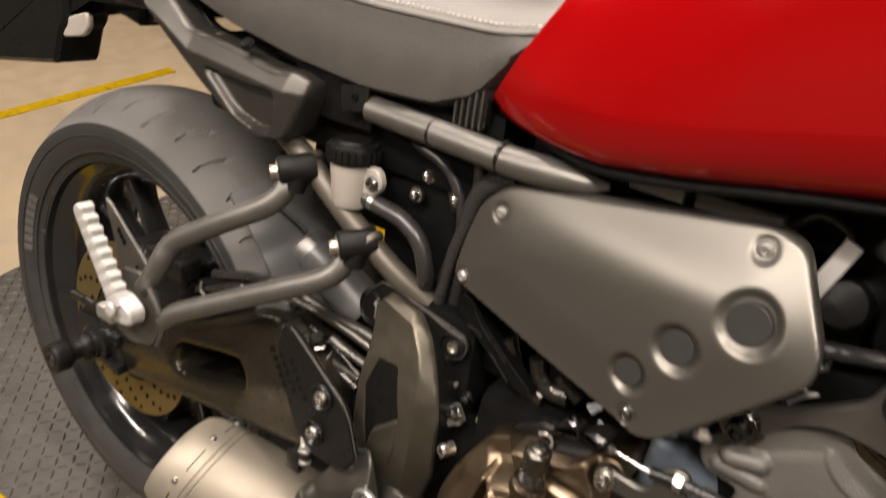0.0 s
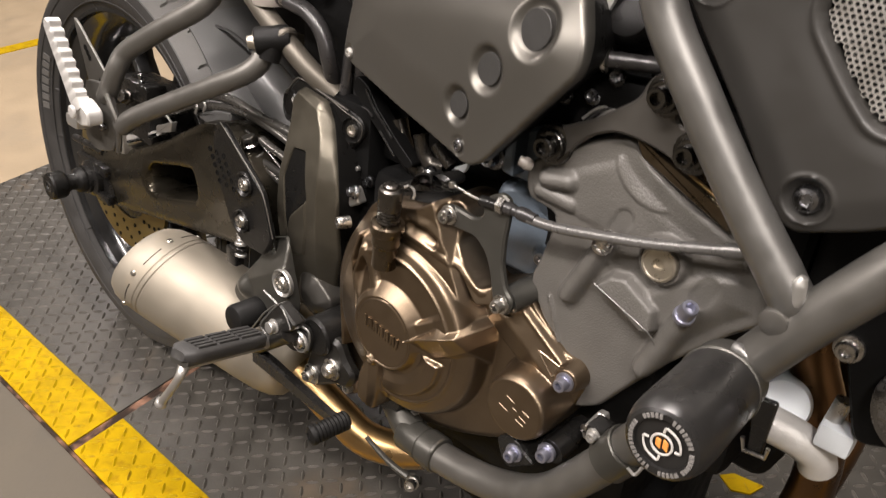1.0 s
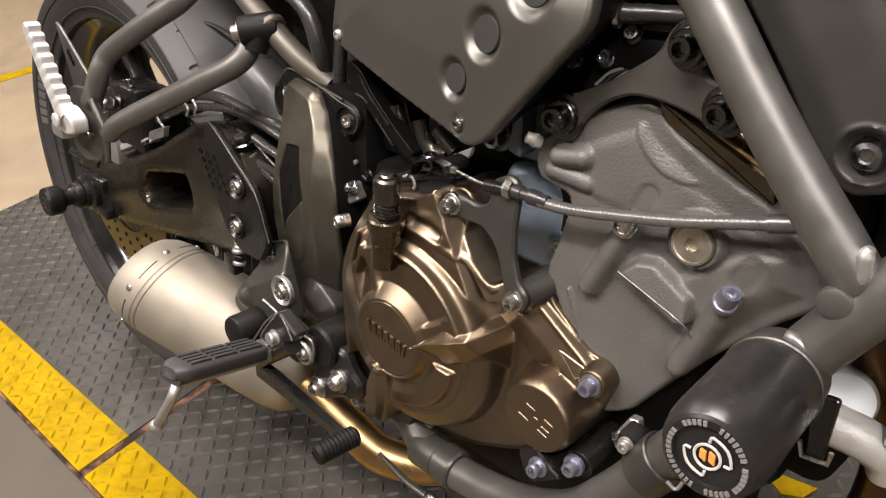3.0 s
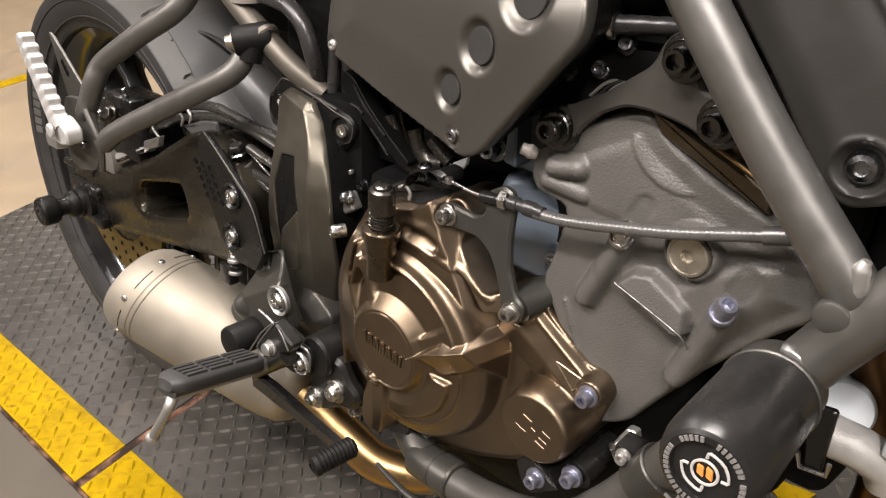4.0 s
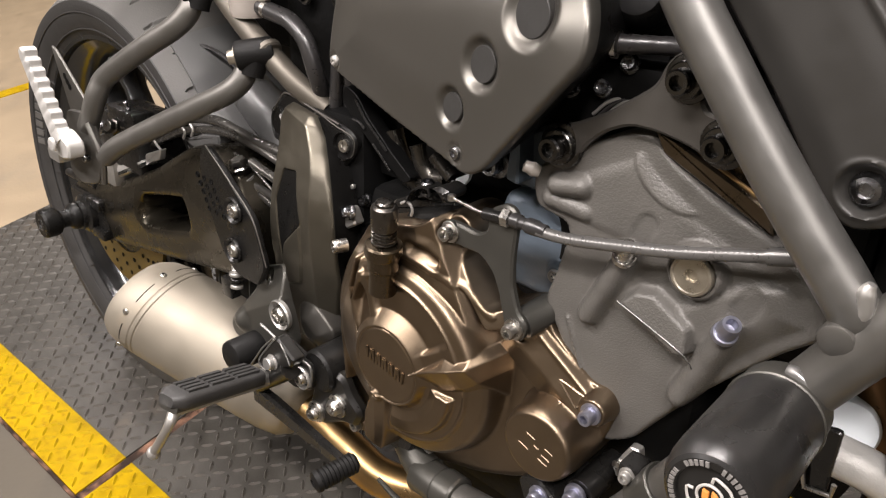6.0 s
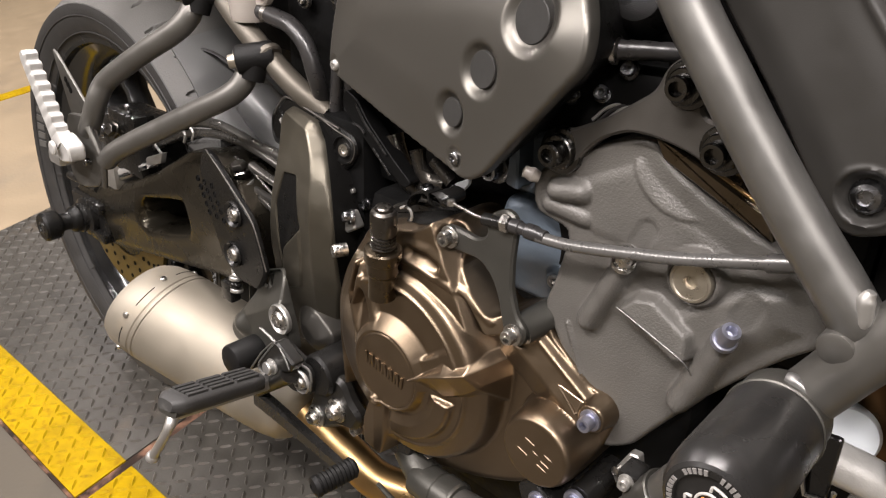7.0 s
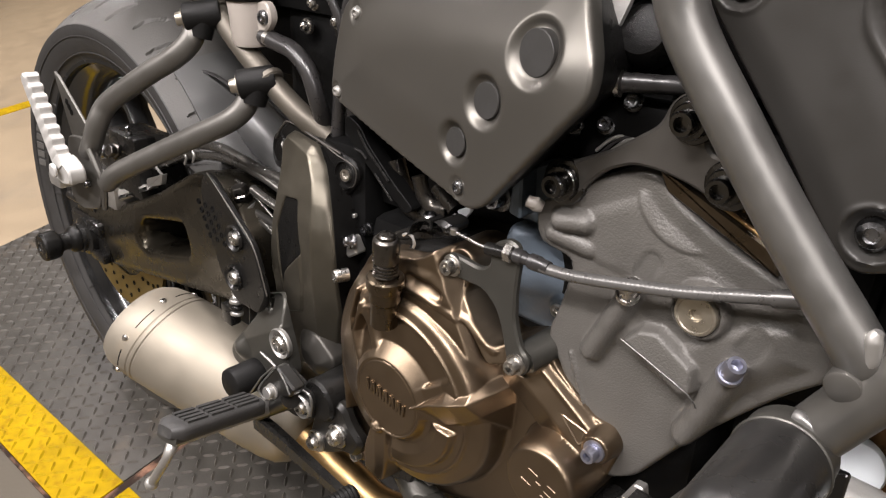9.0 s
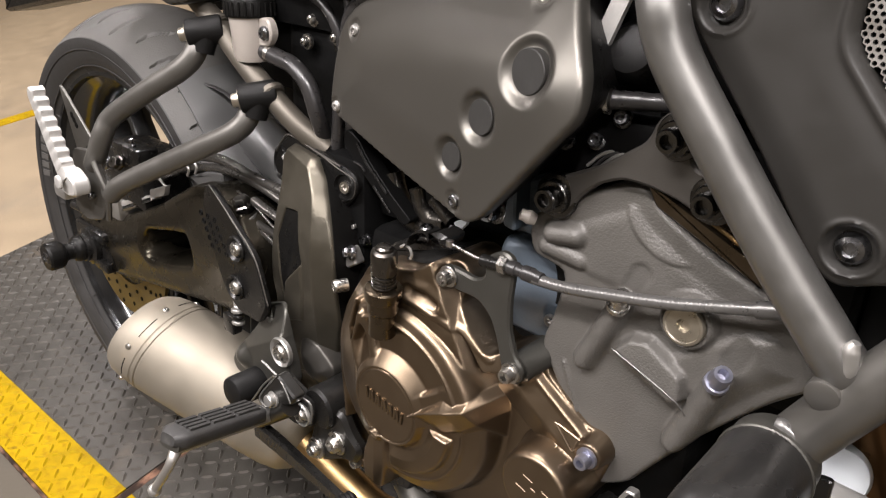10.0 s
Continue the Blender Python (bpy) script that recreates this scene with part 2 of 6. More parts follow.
def lathe(profile, origin, axis, seg=28, bm=None, closed=False):
    """A turned piece. profile: (radius, way along the axis) from one end to the other."""
    bm = bm or bmesh.new()
    o, ax = Vector(origin), Vector(axis).normalized()
    u = ax.orthogonal().normalized()
    v = ax.cross(u)
    rings = []
    for r, d in profile:
        if r < 1e-6:
            rings.append([bm.verts.new(o + ax * d)])
        else:
            rings.append([bm.verts.new(o + ax * d + r * (u * math.cos(a) + v * math.sin(a))) for a in np.linspace(0, 2 * math.pi, seg, endpoint=False)])
    pairs = list(zip(rings, rings[1:])) + ([(rings[-1], rings[0])] if closed else [])
    for a, b in pairs:
        for k in range(seg):
            n = (k + 1) % seg
            if len(a) == 1 and len(b) > 1:
                bm.faces.new((a[0], b[k], b[n]))
            elif len(b) == 1 and len(a) > 1:
                bm.faces.new((a[k], a[n], b[0]))
            elif len(a) > 1:
                bm.faces.new((a[k], a[n], b[n], b[k]))
    if not closed:
        for ring in (rings[0], rings[-1]):
            if len(ring) > 2:
                bm.faces.new(ring)
    return bm


def rounded(points, r, n=4):
    """The outline with its corners rounded."""
    out = []
    m = len(points)
    for i, p in enumerate(points):
        p, a, b = Vector(p), Vector(points[i - 1]), Vector(points[(i + 1) % m])
        k = min(r, 0.45 * (a - p).length, 0.45 * (b - p).length)
        s, e = p + (a - p).normalized() * k, p + (b - p).normalized() * k
        for j in range(n + 1):
            t = j / n
            out.append((1 - t) ** 2 * s + 2 * t * (1 - t) * p + t * t * e)
    return out


def inset(outline, d):
    area = sum(a.x * b.y - b.x * a.y for a, b in zip(outline, outline[1:] + outline[:1]))
    out, m = [], len(outline)
    for i, p in enumerate(outline):
        t = (outline[(i + 1) % m] - outline[i - 1]).normalized()
        nrm = Vector((-t.y, t.x)) * (1 if area > 0 else -1)
        out.append(p + nrm * d)
    return out


def plate(outline, y_out, y_in, bevel=0.0015, corner=0.006, tilt=(0, 0), holes=(), bm=None):
    """A flat plate in the x-z plane from y_out (towards the bike's right) to y_in, with broken edges. tilt: how y changes with x and z. holes: (x, z, r)."""
    bm = bm or bmesh.new()
    o = rounded(outline, corner)
    cx, cz = sum(p.x for p in o) / len(o), sum(p.y for p in o) / len(o)
    off = lambda p: tilt[0] * (p.x - cx) + tilt[1] * (p.y - cz)
    i1 = inset(o, bevel)
    s = 1 if y_in > y_out else -1
    loops = [[bm.verts.new((p.x, y + off(p), p.y)) for p in ring] for ring, y in ((i1, y_out), (o, y_out + s * bevel), (o, y_in - s * bevel), (i1, y_in))]
    for a, b in zip(loops, loops[1:]):
        for k in range(len(o)):
            n = (k + 1) % len(o)
            bm.faces.new((a[k], a[n], b[n], b[k]))
    for face in (loops[0], loops[-1]):
        bm.faces.new(face)
    return bm


def sdf(outline, x, z):
    """Signed way to the outline (inside negative) and the nearest point on it."""
    best = np.full(x.shape, 1e9)
    nx, nz = np.zeros(x.shape), np.zeros(x.shape)
    inside = np.zeros(x.shape, bool)
    for a, b in zip(outline, list(outline[1:]) + [outline[0]]):
        dx, dz = b.x - a.x, b.y - a.y
        t = np.clip(((x - a.x) * dx + (z - a.y) * dz) / (dx * dx + dz * dz + 1e-12), 0, 1)
        px, pz = a.x + t * dx, a.y + t * dz
        d = np.hypot(x - px, z - pz)
        near = d < best
        best, nx, nz = np.where(near, d, best), np.where(near, px, nx), np.where(near, pz, nz)
        if abs(dz) > 1e-12:
            hit = ((a.y > z) != (b.y > z)) & (x < dx * (z - a.y) / dz + a.x)
            inside ^= hit
    return np.where(inside, -best, best), nx, nz


def S(v):
    """A smooth step from 0 to 1."""
    v = np.clip(v, 0, 1)
    return v * v * (3 - 2 * v)


def relief(outline, height, back, step=0.003, corner=0.006, edge=0.002, holes=()):
    """A moulded cover: a fine sheet over the outline in the x-z plane, standing out to the bike's right by height(x, z, depth inside the edge), with a wall back to y = back (or, where back is positive, by that much)."""
    o = rounded(outline, corner)
    xs = np.arange(min(p.x for p in o) - step, max(p.x for p in o) + 2 * step, step)
    zs = np.arange(min(p.y for p in o) - step, max(p.y for p in o) + 2 * step, step)
    X, Z = np.meshgrid(xs, zs)
    d, nx, nz = sdf(o, X, Z)
    loops = [o]
    for hole in holes:
        ho = rounded(hole, corner)
        dh, hx, hz = sdf(ho, X, Z)
        near = -dh > d
        d, nx, nz = np.where(near, -dh, d), np.where(near, hx, nx), np.where(near, hz, nz)
    snap = (d > -0.5 * step)
    PX, PZ = np.where(snap, nx, X), np.where(snap, nz, Z)
    dd = np.where(snap, 0, -d)
    Y = -height(PX, PZ, dd) + edge * (1 - np.sqrt(np.clip(1 - (1 - np.clip(dd / max(edge, 1e-6), 0, 1)) ** 2, 0, 1)))
    keep = d < 1.0 * step
    quad = keep[:-1, :-1] & keep[1:, :-1] & keep[:-1, 1:] & keep[1:, 1:]
    out = (snap[:-1, :-1] & snap[1:, :-1] & snap[:-1, 1:] & snap[1:, 1:])
    quad &= ~out
    ids = -np.ones(X.shape, int)
    R, C = np.nonzero(quad)
    used = np.zeros(X.shape, bool)
    for a, b in ((0, 0), (1, 0), (0, 1), (1, 1)):
        used[R + a, C + b] = True
    ids[used] = np.arange(used.sum())
    verts = [tuple(v) for v in np.stack([PX[used], Y[used], PZ[used]], 1)]
    faces = [(ids[r, c], ids[r, c + 1], ids[r + 1, c + 1], ids[r + 1, c]) for r, c in zip(R, C)]
    count = {}
    for f in faces:
        for a, b in zip(f, f[1:] + f[:1]):
            key = (a, b) if a < b else (b, a)
            count[key] = None if key in count else (a, b)
    rim = {}
    for e in count.values():
        if e:
            for v in e:
                if v not in rim:
                    rim[v] = len(verts)
                    verts.append((verts[v][0], verts[v][1] + back if back > 0 else back, verts[v][2]))
            faces.append((e[1], e[0], rim[e[0]], rim[e[1]]))
    return mesh_of(verts, [tuple(int(i) for i in f) for f in faces])


def loft(sections, closed=True, caps=True, bm=None):
    bm = bm or bmesh.new()
    rings = [[bm.verts.new(p) for p in s] for s in sections]
    m = len(rings[0])
    for a, b in zip(rings, rings[1:]):
        for k in range(m if closed else m - 1):
            bm.faces.new((a[k], a[(k + 1) % m], b[(k + 1) % m], b[k]))
    if caps:
        bm.faces.new(rings[0])
        bm.faces.new(rings[-1])
    return bm


def block(x0, x1, y0, y1, z0, z1, bevel=0.004, bm=None):
    """A box with broken edges."""
    made = bmesh.new()
    bmesh.ops.create_cube(made, size=1)
    for v in made.verts:
        v.co = Vector(((x0 + x1) / 2 + v.co.x * (x1 - x0), (y0 + y1) / 2 + v.co.y * (y1 - y0), (z0 + z1) / 2 + v.co.z * (z1 - z0)))
    bmesh.ops.bevel(made, geom=made.edges[:], offset=bevel, segments=2, affect="EDGES", profile=0.6)
    return made


def bolt(at, parent, r=0.006, h=0.006, mat=None, washer=0.0, axis=(0, -1, 0), dome=False, name="bolt", label=""):
    """A socket bolt whose head stands on at, along axis."""
    prof = [(r * 0.98, -0.004), (r, 0), (r, h * 0.7), (r * 0.88, h), (r * 0.56, h), (r * 0.5, h * 0.4), (0, h * 0.35)]
    if dome:
        prof = [(r, -0.003), (r, 0), (r * 0.95, h * 0.45), (r * 0.75, h * 0.85), (r * 0.45, h), (r * 0.4, h * 0.55), (0, h * 0.5)]
    if washer:
        prof = [(washer, -0.002), (washer, 0.0008), (washer * 0.96, 0.0014), (r * 1.02, 0.0016)] + [(a, b + 0.0016) for a, b in prof[1:]]
    return part(name, lathe(prof, at, axis, 20), mat or BOLT, parent, label, angle=28)


def thing(name, label, category, group="", at=None):
    e = new(name)
    e.empty_display_size = 0.1
    if at:
        e.matrix_basis = at
    return tagged(e, label, category, group)


def soft_in(outline, x, z, w, corner=0.005):
    """1 inside the outline, 0 outside, with a sloped edge of that width."""
    d, _, _ = sdf(rounded(outline, corner), x, z)
    return S(0.5 - d / w)


def lift(h, top, k):
    """Raise h towards top where k is 1."""
    return h + np.maximum(top - h, 0) * k

# ---- the garage ----
def slab(name, x0, x1, y0, y1, z0, z1, mat, label, kind="structure"):
    return tagged(part(name, block(x0, x1, y0, y1, z0, z1, 0.002), mat), label, name.split("_")[0], kind=kind)


slab("floor", -5.0, 5.0, -0.22, 5.0, -0.2, -0.006, CONCRETE, "worn tan concrete garage floor with faint stains")
slab("floor_front", -5.0, 5.0, -4.0, -0.22, -0.2, -0.006, CONCRETE_FRONT, "concrete floor along the tread plate, coloured darker for dimmer light")
slab("wall_north", -5.0, 5.0, 5.0, 5.2, -0.2, 3.0, WALL, "plain painted garage wall")
slab("wall_south", -5.0, 5.0, -4.2, -4.0, -0.2, 3.0, WALL, "plain painted garage wall")
slab("wall_west", -5.2, -5.0, -4.2, 5.2, -0.2, 3.0, WALL, "plain painted garage wall")
slab("wall_east", 5.0, 5.2, -4.2, 5.2, -0.2, 3.0, WALL, "plain painted garage wall")
slab("ceiling", -5.2, 5.2, -4.2, 5.2, 3.0, 3.2, CEILING, "plain painted garage ceiling")

for place, lx, ly, watts in LAMPS:
    x, y, z = place
    light = thing("ceiling_light", "long white ceiling light with a milky diffuser", "light", "ceiling lights", pose(x, y, 3.0))
    part("housing", block(-lx / 2 - 0.04, lx / 2 + 0.04, -ly / 2 - 0.04, ly / 2 + 0.04, -0.30, 0.0, 0.01), CEILING, light)
    part("diffuser", block(-lx / 2, lx / 2, -ly / 2, ly / 2, -0.425, -0.298, 0.02), LAMP_FACE, light)

# yellow line on the concrete behind the wheel
line = rounded([(-1.70, 0.2), (-1.56, 1.15), (-1.62, 1.16), (-1.765, 0.2)], 0.004, 2)
bm = bmesh.new()
top = [bm.verts.new((p.x, p.y, -0.004)) for p in line]
low = [bm.verts.new((p.x, p.y, -0.007)) for p in line]
bm.faces.new(top)
for k in range(len(line)):
    bm.faces.new((top[k], low[k], low[k - 1], top[k - 1]))
tagged(part("floor_line", bm, YELLOW), "yellow painted line on the concrete floor", "line", kind="structure")

# tread-plate platform under the motorcycle, two sheets with a rusty joint between them
PLATE_TURN = 1.9
Y_EDGE, Y_IN, Y_FAR, Y_END = -0.2625, -0.1825, 0.70, 0.79
JOINT = (0.086, 0.1025)


def lug(at, turn, length=0.0190, width=0.0054, high=0.0030):
    c, s = math.cos(turn), math.sin(turn)
    pts = [(-0.5, 0), (-0.25, -0.42), (0.1, -0.5), (0.32, -0.36), (0.5, 0), (0.25, 0.42), (-0.1, 0.5), (-0.32, 0.36)]
    ring = [(at[0] + c * u * length - s * v * width, at[1] + s * u * length + c * v * width, 0.0) for u, v in pts]
    ridge = [(at[0] + c * u * length, at[1] + s * u * length, high) for u in (-0.32, 0.32)]
    verts = ring + ridge
    faces = [(0, 1, 8), (1, 2, 9, 8), (2, 3, 9), (3, 4, 9), (4, 5, 9), (5, 6, 8, 9), (6, 7, 8), (7, 0, 8)]
    return verts, faces


def lugs(x0, x1, y0, y1, pitch=0.0192):
    verts, faces = [], []
    for i in range(int((x1 - x0) / pitch) + 1):
        for j in range(int((y1 - y0) / pitch) + 1):
            x, y = x0 + (i + 0.5) * pitch, y0 + (j + 0.5) * pitch
            if x > x1 - 0.006 or y > y1 - 0.006 or x < x0 + 0.006 or y < y0 + 0.006:
                continue
            v, f = lug((x, y), radians(45 if (i + j) % 2 else -45) + random.uniform(-0.05, 0.05))
            faces += [tuple(q + len(verts) for q in g) for g in f]
            verts += v
    return mesh_of(verts, faces)


def tread_plate(x0, x1, label):
    p = thing("tread_plate", label, "steel plate", at=pose(0, 0, 0, 0, 0, PLATE_TURN))
    p["kind"] = "structure"
    bands = (("painted_edge", Y_EDGE, Y_IN, YELLOW), ("sheet", Y_IN, Y_FAR, TREAD), ("painted_edge", Y_FAR, Y_END, YELLOW))
    for name, y0, y1, mat in bands:
        sheet = part(name, block(x0, x1, y0, y1, -0.006, 0.0, 0.0008), mat, p)
        tagged(part("tread_lugs", lugs(x0, x1, y0, y1), TREAD_WORN if mat is TREAD else YELLOW_LUG, sheet, angle=50), kind="stuff")
    return p


tread_plate(-0.79, JOINT[0], "black steel tread plate with yellow painted edges")
tread_plate(JOINT[1], 1.9, "black steel tread plate with yellow painted edges, scuffed")
seam = tagged(part("edge_seam", block(-0.79, 1.9, Y_EDGE - 0.0055, Y_EDGE - 0.0004, -0.0058, -0.0034, 0.0004), RUST), "dark dirty seam along the plate edge", "seam", kind="structure")
seam.matrix_basis = pose(0, 0, 0, 0, 0, PLATE_TURN)
joint = tagged(part("plate_joint", block(JOINT[0] + 0.0003, JOINT[1] - 0.0003, Y_EDGE, Y_END, -0.0058, -0.0020, 0.0006), RUST), "rusty brown gap between two tread plates", "joint", kind="structure")
joint.matrix_basis = pose(0, 0, 0, 0, 0, PLATE_TURN)

# loose yellow paint mark on the sheet under the engine
bm = bmesh.new()
ring = [(0.836, 0.311), (0.849, 0.326), (0.888, 0.332), (0.880, 0.309), (0.858, 0.298)]
top = [bm.verts.new((x, y, 0.0028)) for x, y in ring]
low = [bm.verts.new((x, y, 0.0001)) for x, y in ring]
bm.faces.new(top)
for k in range(len(ring)):
    bm.faces.new((top[k], low[k], low[k - 1], top[k - 1]))
tagged(part("floor_mark", bm, YELLOW), "small yellow paint mark on the tread plate", "mark", kind="structure")

# ---- the motorcycle: x forward, y to its left, z up, leaning on its side stand ----
bike = thing("motorcycle", "parked red and black roadster motorcycle with a bronze engine cover", "motorcycle", at=pose(0, 0, 0.0005, -11.88, 0, 0))
HUB = Vector((0, 0, 0.312))


# -- rear wheel --
def tyre():
    """A round-shouldered road tyre with curved grooves cut into the tread."""
    half = [(0.0735, 0.230), (0.0775, 0.236), (0.084, 0.246), (0.0885, 0.258), (0.0905, 0.268), (0.0895, 0.2765)]
    crown = [(0.0895 * math.sin(a), 0.315 - 0.0385 * math.sin(a) ** 2.15) for a in np.linspace(math.pi / 2, 0, 40)][1:]
    prof = [(-y, r) for y, r in half] + [(-y, r) for y, r in crown]
    prof = prof + [(-y, r) for y, r in prof[-2::-1]]
    P = np.array(prof)
    seg = 1300
    A = np.linspace(0, 2 * math.pi, seg, endpoint=False)
    Y, R = np.tile(P[:, 0], (seg, 1)), np.tile(P[:, 1], (seg, 1))
    TH = np.tile(A[:, None], (1, len(P)))
    depth = np.zeros_like(R)
    pitch = 2 * math.pi / 18
    for sign in (-1, 1):
        for start, lean, bow, u0, u1 in ((82.0, 2.4, 0.4, 0.040, 0.0770), (70.0, 4.0, 1.2, 0.030, 0.068)):
            u = sign * Y
            k = (u - u0) / (u1 - u0)
            centre = np.radians(start + lean * k + bow * np.sin(k * math.pi)) + (pitch / 2 if sign > 0 else 0)
            off = (TH - centre + pitch / 2) % pitch - pitch / 2
            dist = np.abs(off) * 0.3
            wide = 0.0029 * np.clip(np.minimum(k, 1 - k) * 9, 0, 1)
            depth = np.where((k > 0) & (k < 1), np.maximum(depth, 0.0045 * S((wide - dist) / 0.0012 + 0.4)), depth)
    R = R - depth
    verts = np.stack([R * np.cos(TH), Y, HUB.z + R * np.sin(TH)], -1).reshape(-1, 3)
    m = len(P)
    faces = [(i * m + j, i * m + j + 1, ((i + 1) % seg) * m + j + 1, ((i + 1) % seg) * m + j) for i in range(seg) for j in range(m - 1)]
    return mesh_of([tuple(v) for v in verts], faces)


wheel = part("rear_wheel", lathe([(0.2325, -0.0745), (0.2345, -0.072), (0.2335, -0.068), (0.222, -0.062), (0.214, -0.05), (0.207, -0.03), (0.204, 0), (0.207, 0.03), (0.214, 0.05), (0.222, 0.062), (0.2335, 0.068), (0.2325, 0.0745), (0.226, 0.0745), (0.224, 0.066), (0.214, 0.058), (0.204, 0.05), (0.196, 0.03), (0.193, 0), (0.196, -0.03), (0.204, -0.05), (0.214, -0.058), (0.224, -0.066), (0.226, -0.0745)], HUB, (0, 1, 0), 96, closed=True), GLOSS_BLACK, bike, "gloss black cast wheel")
rubber = part("tyre", tyre(), RUBBER, wheel, "black road tyre with curved grooves", angle=40)
rubber.data.materials.append(SIDEWALL)
for face in rubber.data.polygons:
    c = face.center
    if math.hypot(c.x, c.z - HUB.z) < 0.2775:
        face.material_index = 1
for rr in (0.2395, 0.2615):
    part("sidewall_ridge", lathe([(rr - 0.0006, -0.0006), (rr, -0.0012), (rr + 0.0012, -0.0012), (rr + 0.0018, 0.0)], HUB + Vector((0, -0.0805 if rr < 0.25 else -0.0892, 0)), (0, 1, 0), 120, closed=True), SIDEWALL, wheel)
# lettering of the tyre's wall stands as plain bars
for k in range(7):
    a = radians(152 + k * 3.4)
    r0, r1 = 0.2445, 0.2565
    seg = bmesh.new()
    ring = [Vector((r * math.cos(a + s), -0.0898 + (0.0052 if r == r0 else 0.0), HUB.z + r * math.sin(a + s))) for r, s in ((r0, -0.02), (r1, -0.02), (r1, 0.02), (r0, 0.02))]
    vs = [seg.verts.new(v) for v in ring] + [seg.verts.new(v + Vector((0, 0.003, 0))) for v in ring]
    seg.faces.new(vs[:4])
    for q in range(4):
        seg.faces.new((vs[q], vs[(q + 1) % 4], vs[4 + (q + 1) % 4], vs[4 + q]))
    part("lettering_bar", seg, SIDEWALL_PRINT, wheel)
hub = part("hub", lathe([(0.03, -0.085), (0.05, -0.08), (0.052, -0.05), (0.036, -0.03), (0.036, 0.03), (0.055, 0.06), (0.055, 0.085), (0.03, 0.09)], HUB, (0, 1, 0), 40), GLOSS_BLACK, wheel)
for k in range(10):
    a = 2 * math.pi * k / 10 + 0.12
    d = Vector((math.cos(a), 0, math.sin(a)))
    side = Vector((-d.z, 0, d.x))
    lean = 0.018 * (1 if k % 2 else -1)
    secs = []
    for r, w, t in ((0.034, 0.011, 0.026), (0.10, 0.0085, 0.02), (0.16, 0.0085, 0.018), (0.205, 0.014, 0.026)):
        c = HUB + d * r + side * lean * (r - 0.034) / 0.17
        secs.append([c + side * (w * math.cos(q)) + Vector((0, t * math.sin(q), 0)) for q in np.linspace(0, 2 * math.pi, 12, endpoint=False)])
    part("spoke", loft(secs), GLOSS_BLACK, wheel)
disc_bm = lathe([(0.072, -0.083), (0.1225, -0.083), (0.1225, -0.088), (0.072, -0.088)], HUB, (0, 1, 0), 72, closed=True)
disc = part("brake_disc", disc_bm, DISC, wheel, "gold-tinted drilled brake disc")
for k in range(60):
    a = 2 * math.pi * k / 60
    r = (0.083, 0.094, 0.105, 0.114)[k % 4]
    part("drill_hole", lathe([(0.0032, 0), (0.0032, 0.0006), (0, 0.0006)], HUB + Vector((r * math.cos(a), -0.0882, r * math.sin(a))), (0, -1, 0), 10), DARK, disc)
sprocket = part("sprocket", lathe([(0.04, 0.085), (0.104, 0.085), (0.107, 0.088), (0.104, 0.091), (0.04, 0.091)], HUB, (0, 1, 0), 60), DARK, wheel)
carrier = part("disc_carrier", lathe([(0.03, -0.088), (0.074, -0.086), (0.074, -0.081), (0.03, -0.081)], HUB, (0, 1, 0), 40, closed=True), SATIN_BLACK, wheel)
axle = part("axle_nut", lathe([(0.02, -0.118), (0.026, -0.12), (0.026, -0.136), (0.02, -0.139), (0.02, -0.144), (0.014, -0.146), (0.0135, -0.15)], HUB, (0, 1, 0), 32), SATIN_BLACK, bike)
spool = part("axle_slider", lathe([(0.009, -0.193), (0.0175, -0.193), (0.0195, -0.190), (0.0195, -0.176), (0.0175, -0.172), (0.0125, -0.1685), (0.0115, -0.163), (0.0125, -0.158), (0.0165, -0.155), (0.018, -0.152), (0.018, -0.146), (0.012, -0.145)], HUB, (0, 1, 0), 32), PLASTIC, bike, "black plastic axle slider spool")
part("slider_bolt", lathe([(0.0085, 0.004), (0.0085, 0.0), (0.006, -0.001), (0.0055, 0.004), (0, 0.004)], HUB + Vector((0, -0.1935, 0)), (0, 1, 0), 20), BLACK_BOLT, spool)

# -- swingarm --
arm_line = [(-0.058, 0.294), (-0.060, 0.340), (-0.02, 0.352), (0.06, 0.368), (0.20, 0.428), (0.29, 0.478), (0.33, 0.486), (0.380, 0.470), (0.405, 0.440), (0.405, 0.372), (0.375, 0.352), (0.32, 0.342), (0.13, 0.298), (0.04, 0.276), (-0.02, 0.270)]
arm_hole = [(0.158, 0.354), (0.157, 0.372), (0.170, 0.385), (0.235, 0.404), (0.273, 0.413), (0.283, 0.402), (0.278, 0.381), (0.228, 0.365), (0.172, 0.350)]


def arm_height(x, z, d):
    mid = 0.116 + 0.012 * S((x + 0.05) / 0.4)
    ridge = 0.006 * S(1 - np.abs((z - (0.318 + 0.30 * x)) / 0.045))
    hole, _, _ = sdf(rounded(arm_hole, 0.01), x, z)
    return mid + ridge + 0.004 * S(d / 0.012) - 0.008 * S(1 - hole / 0.005)


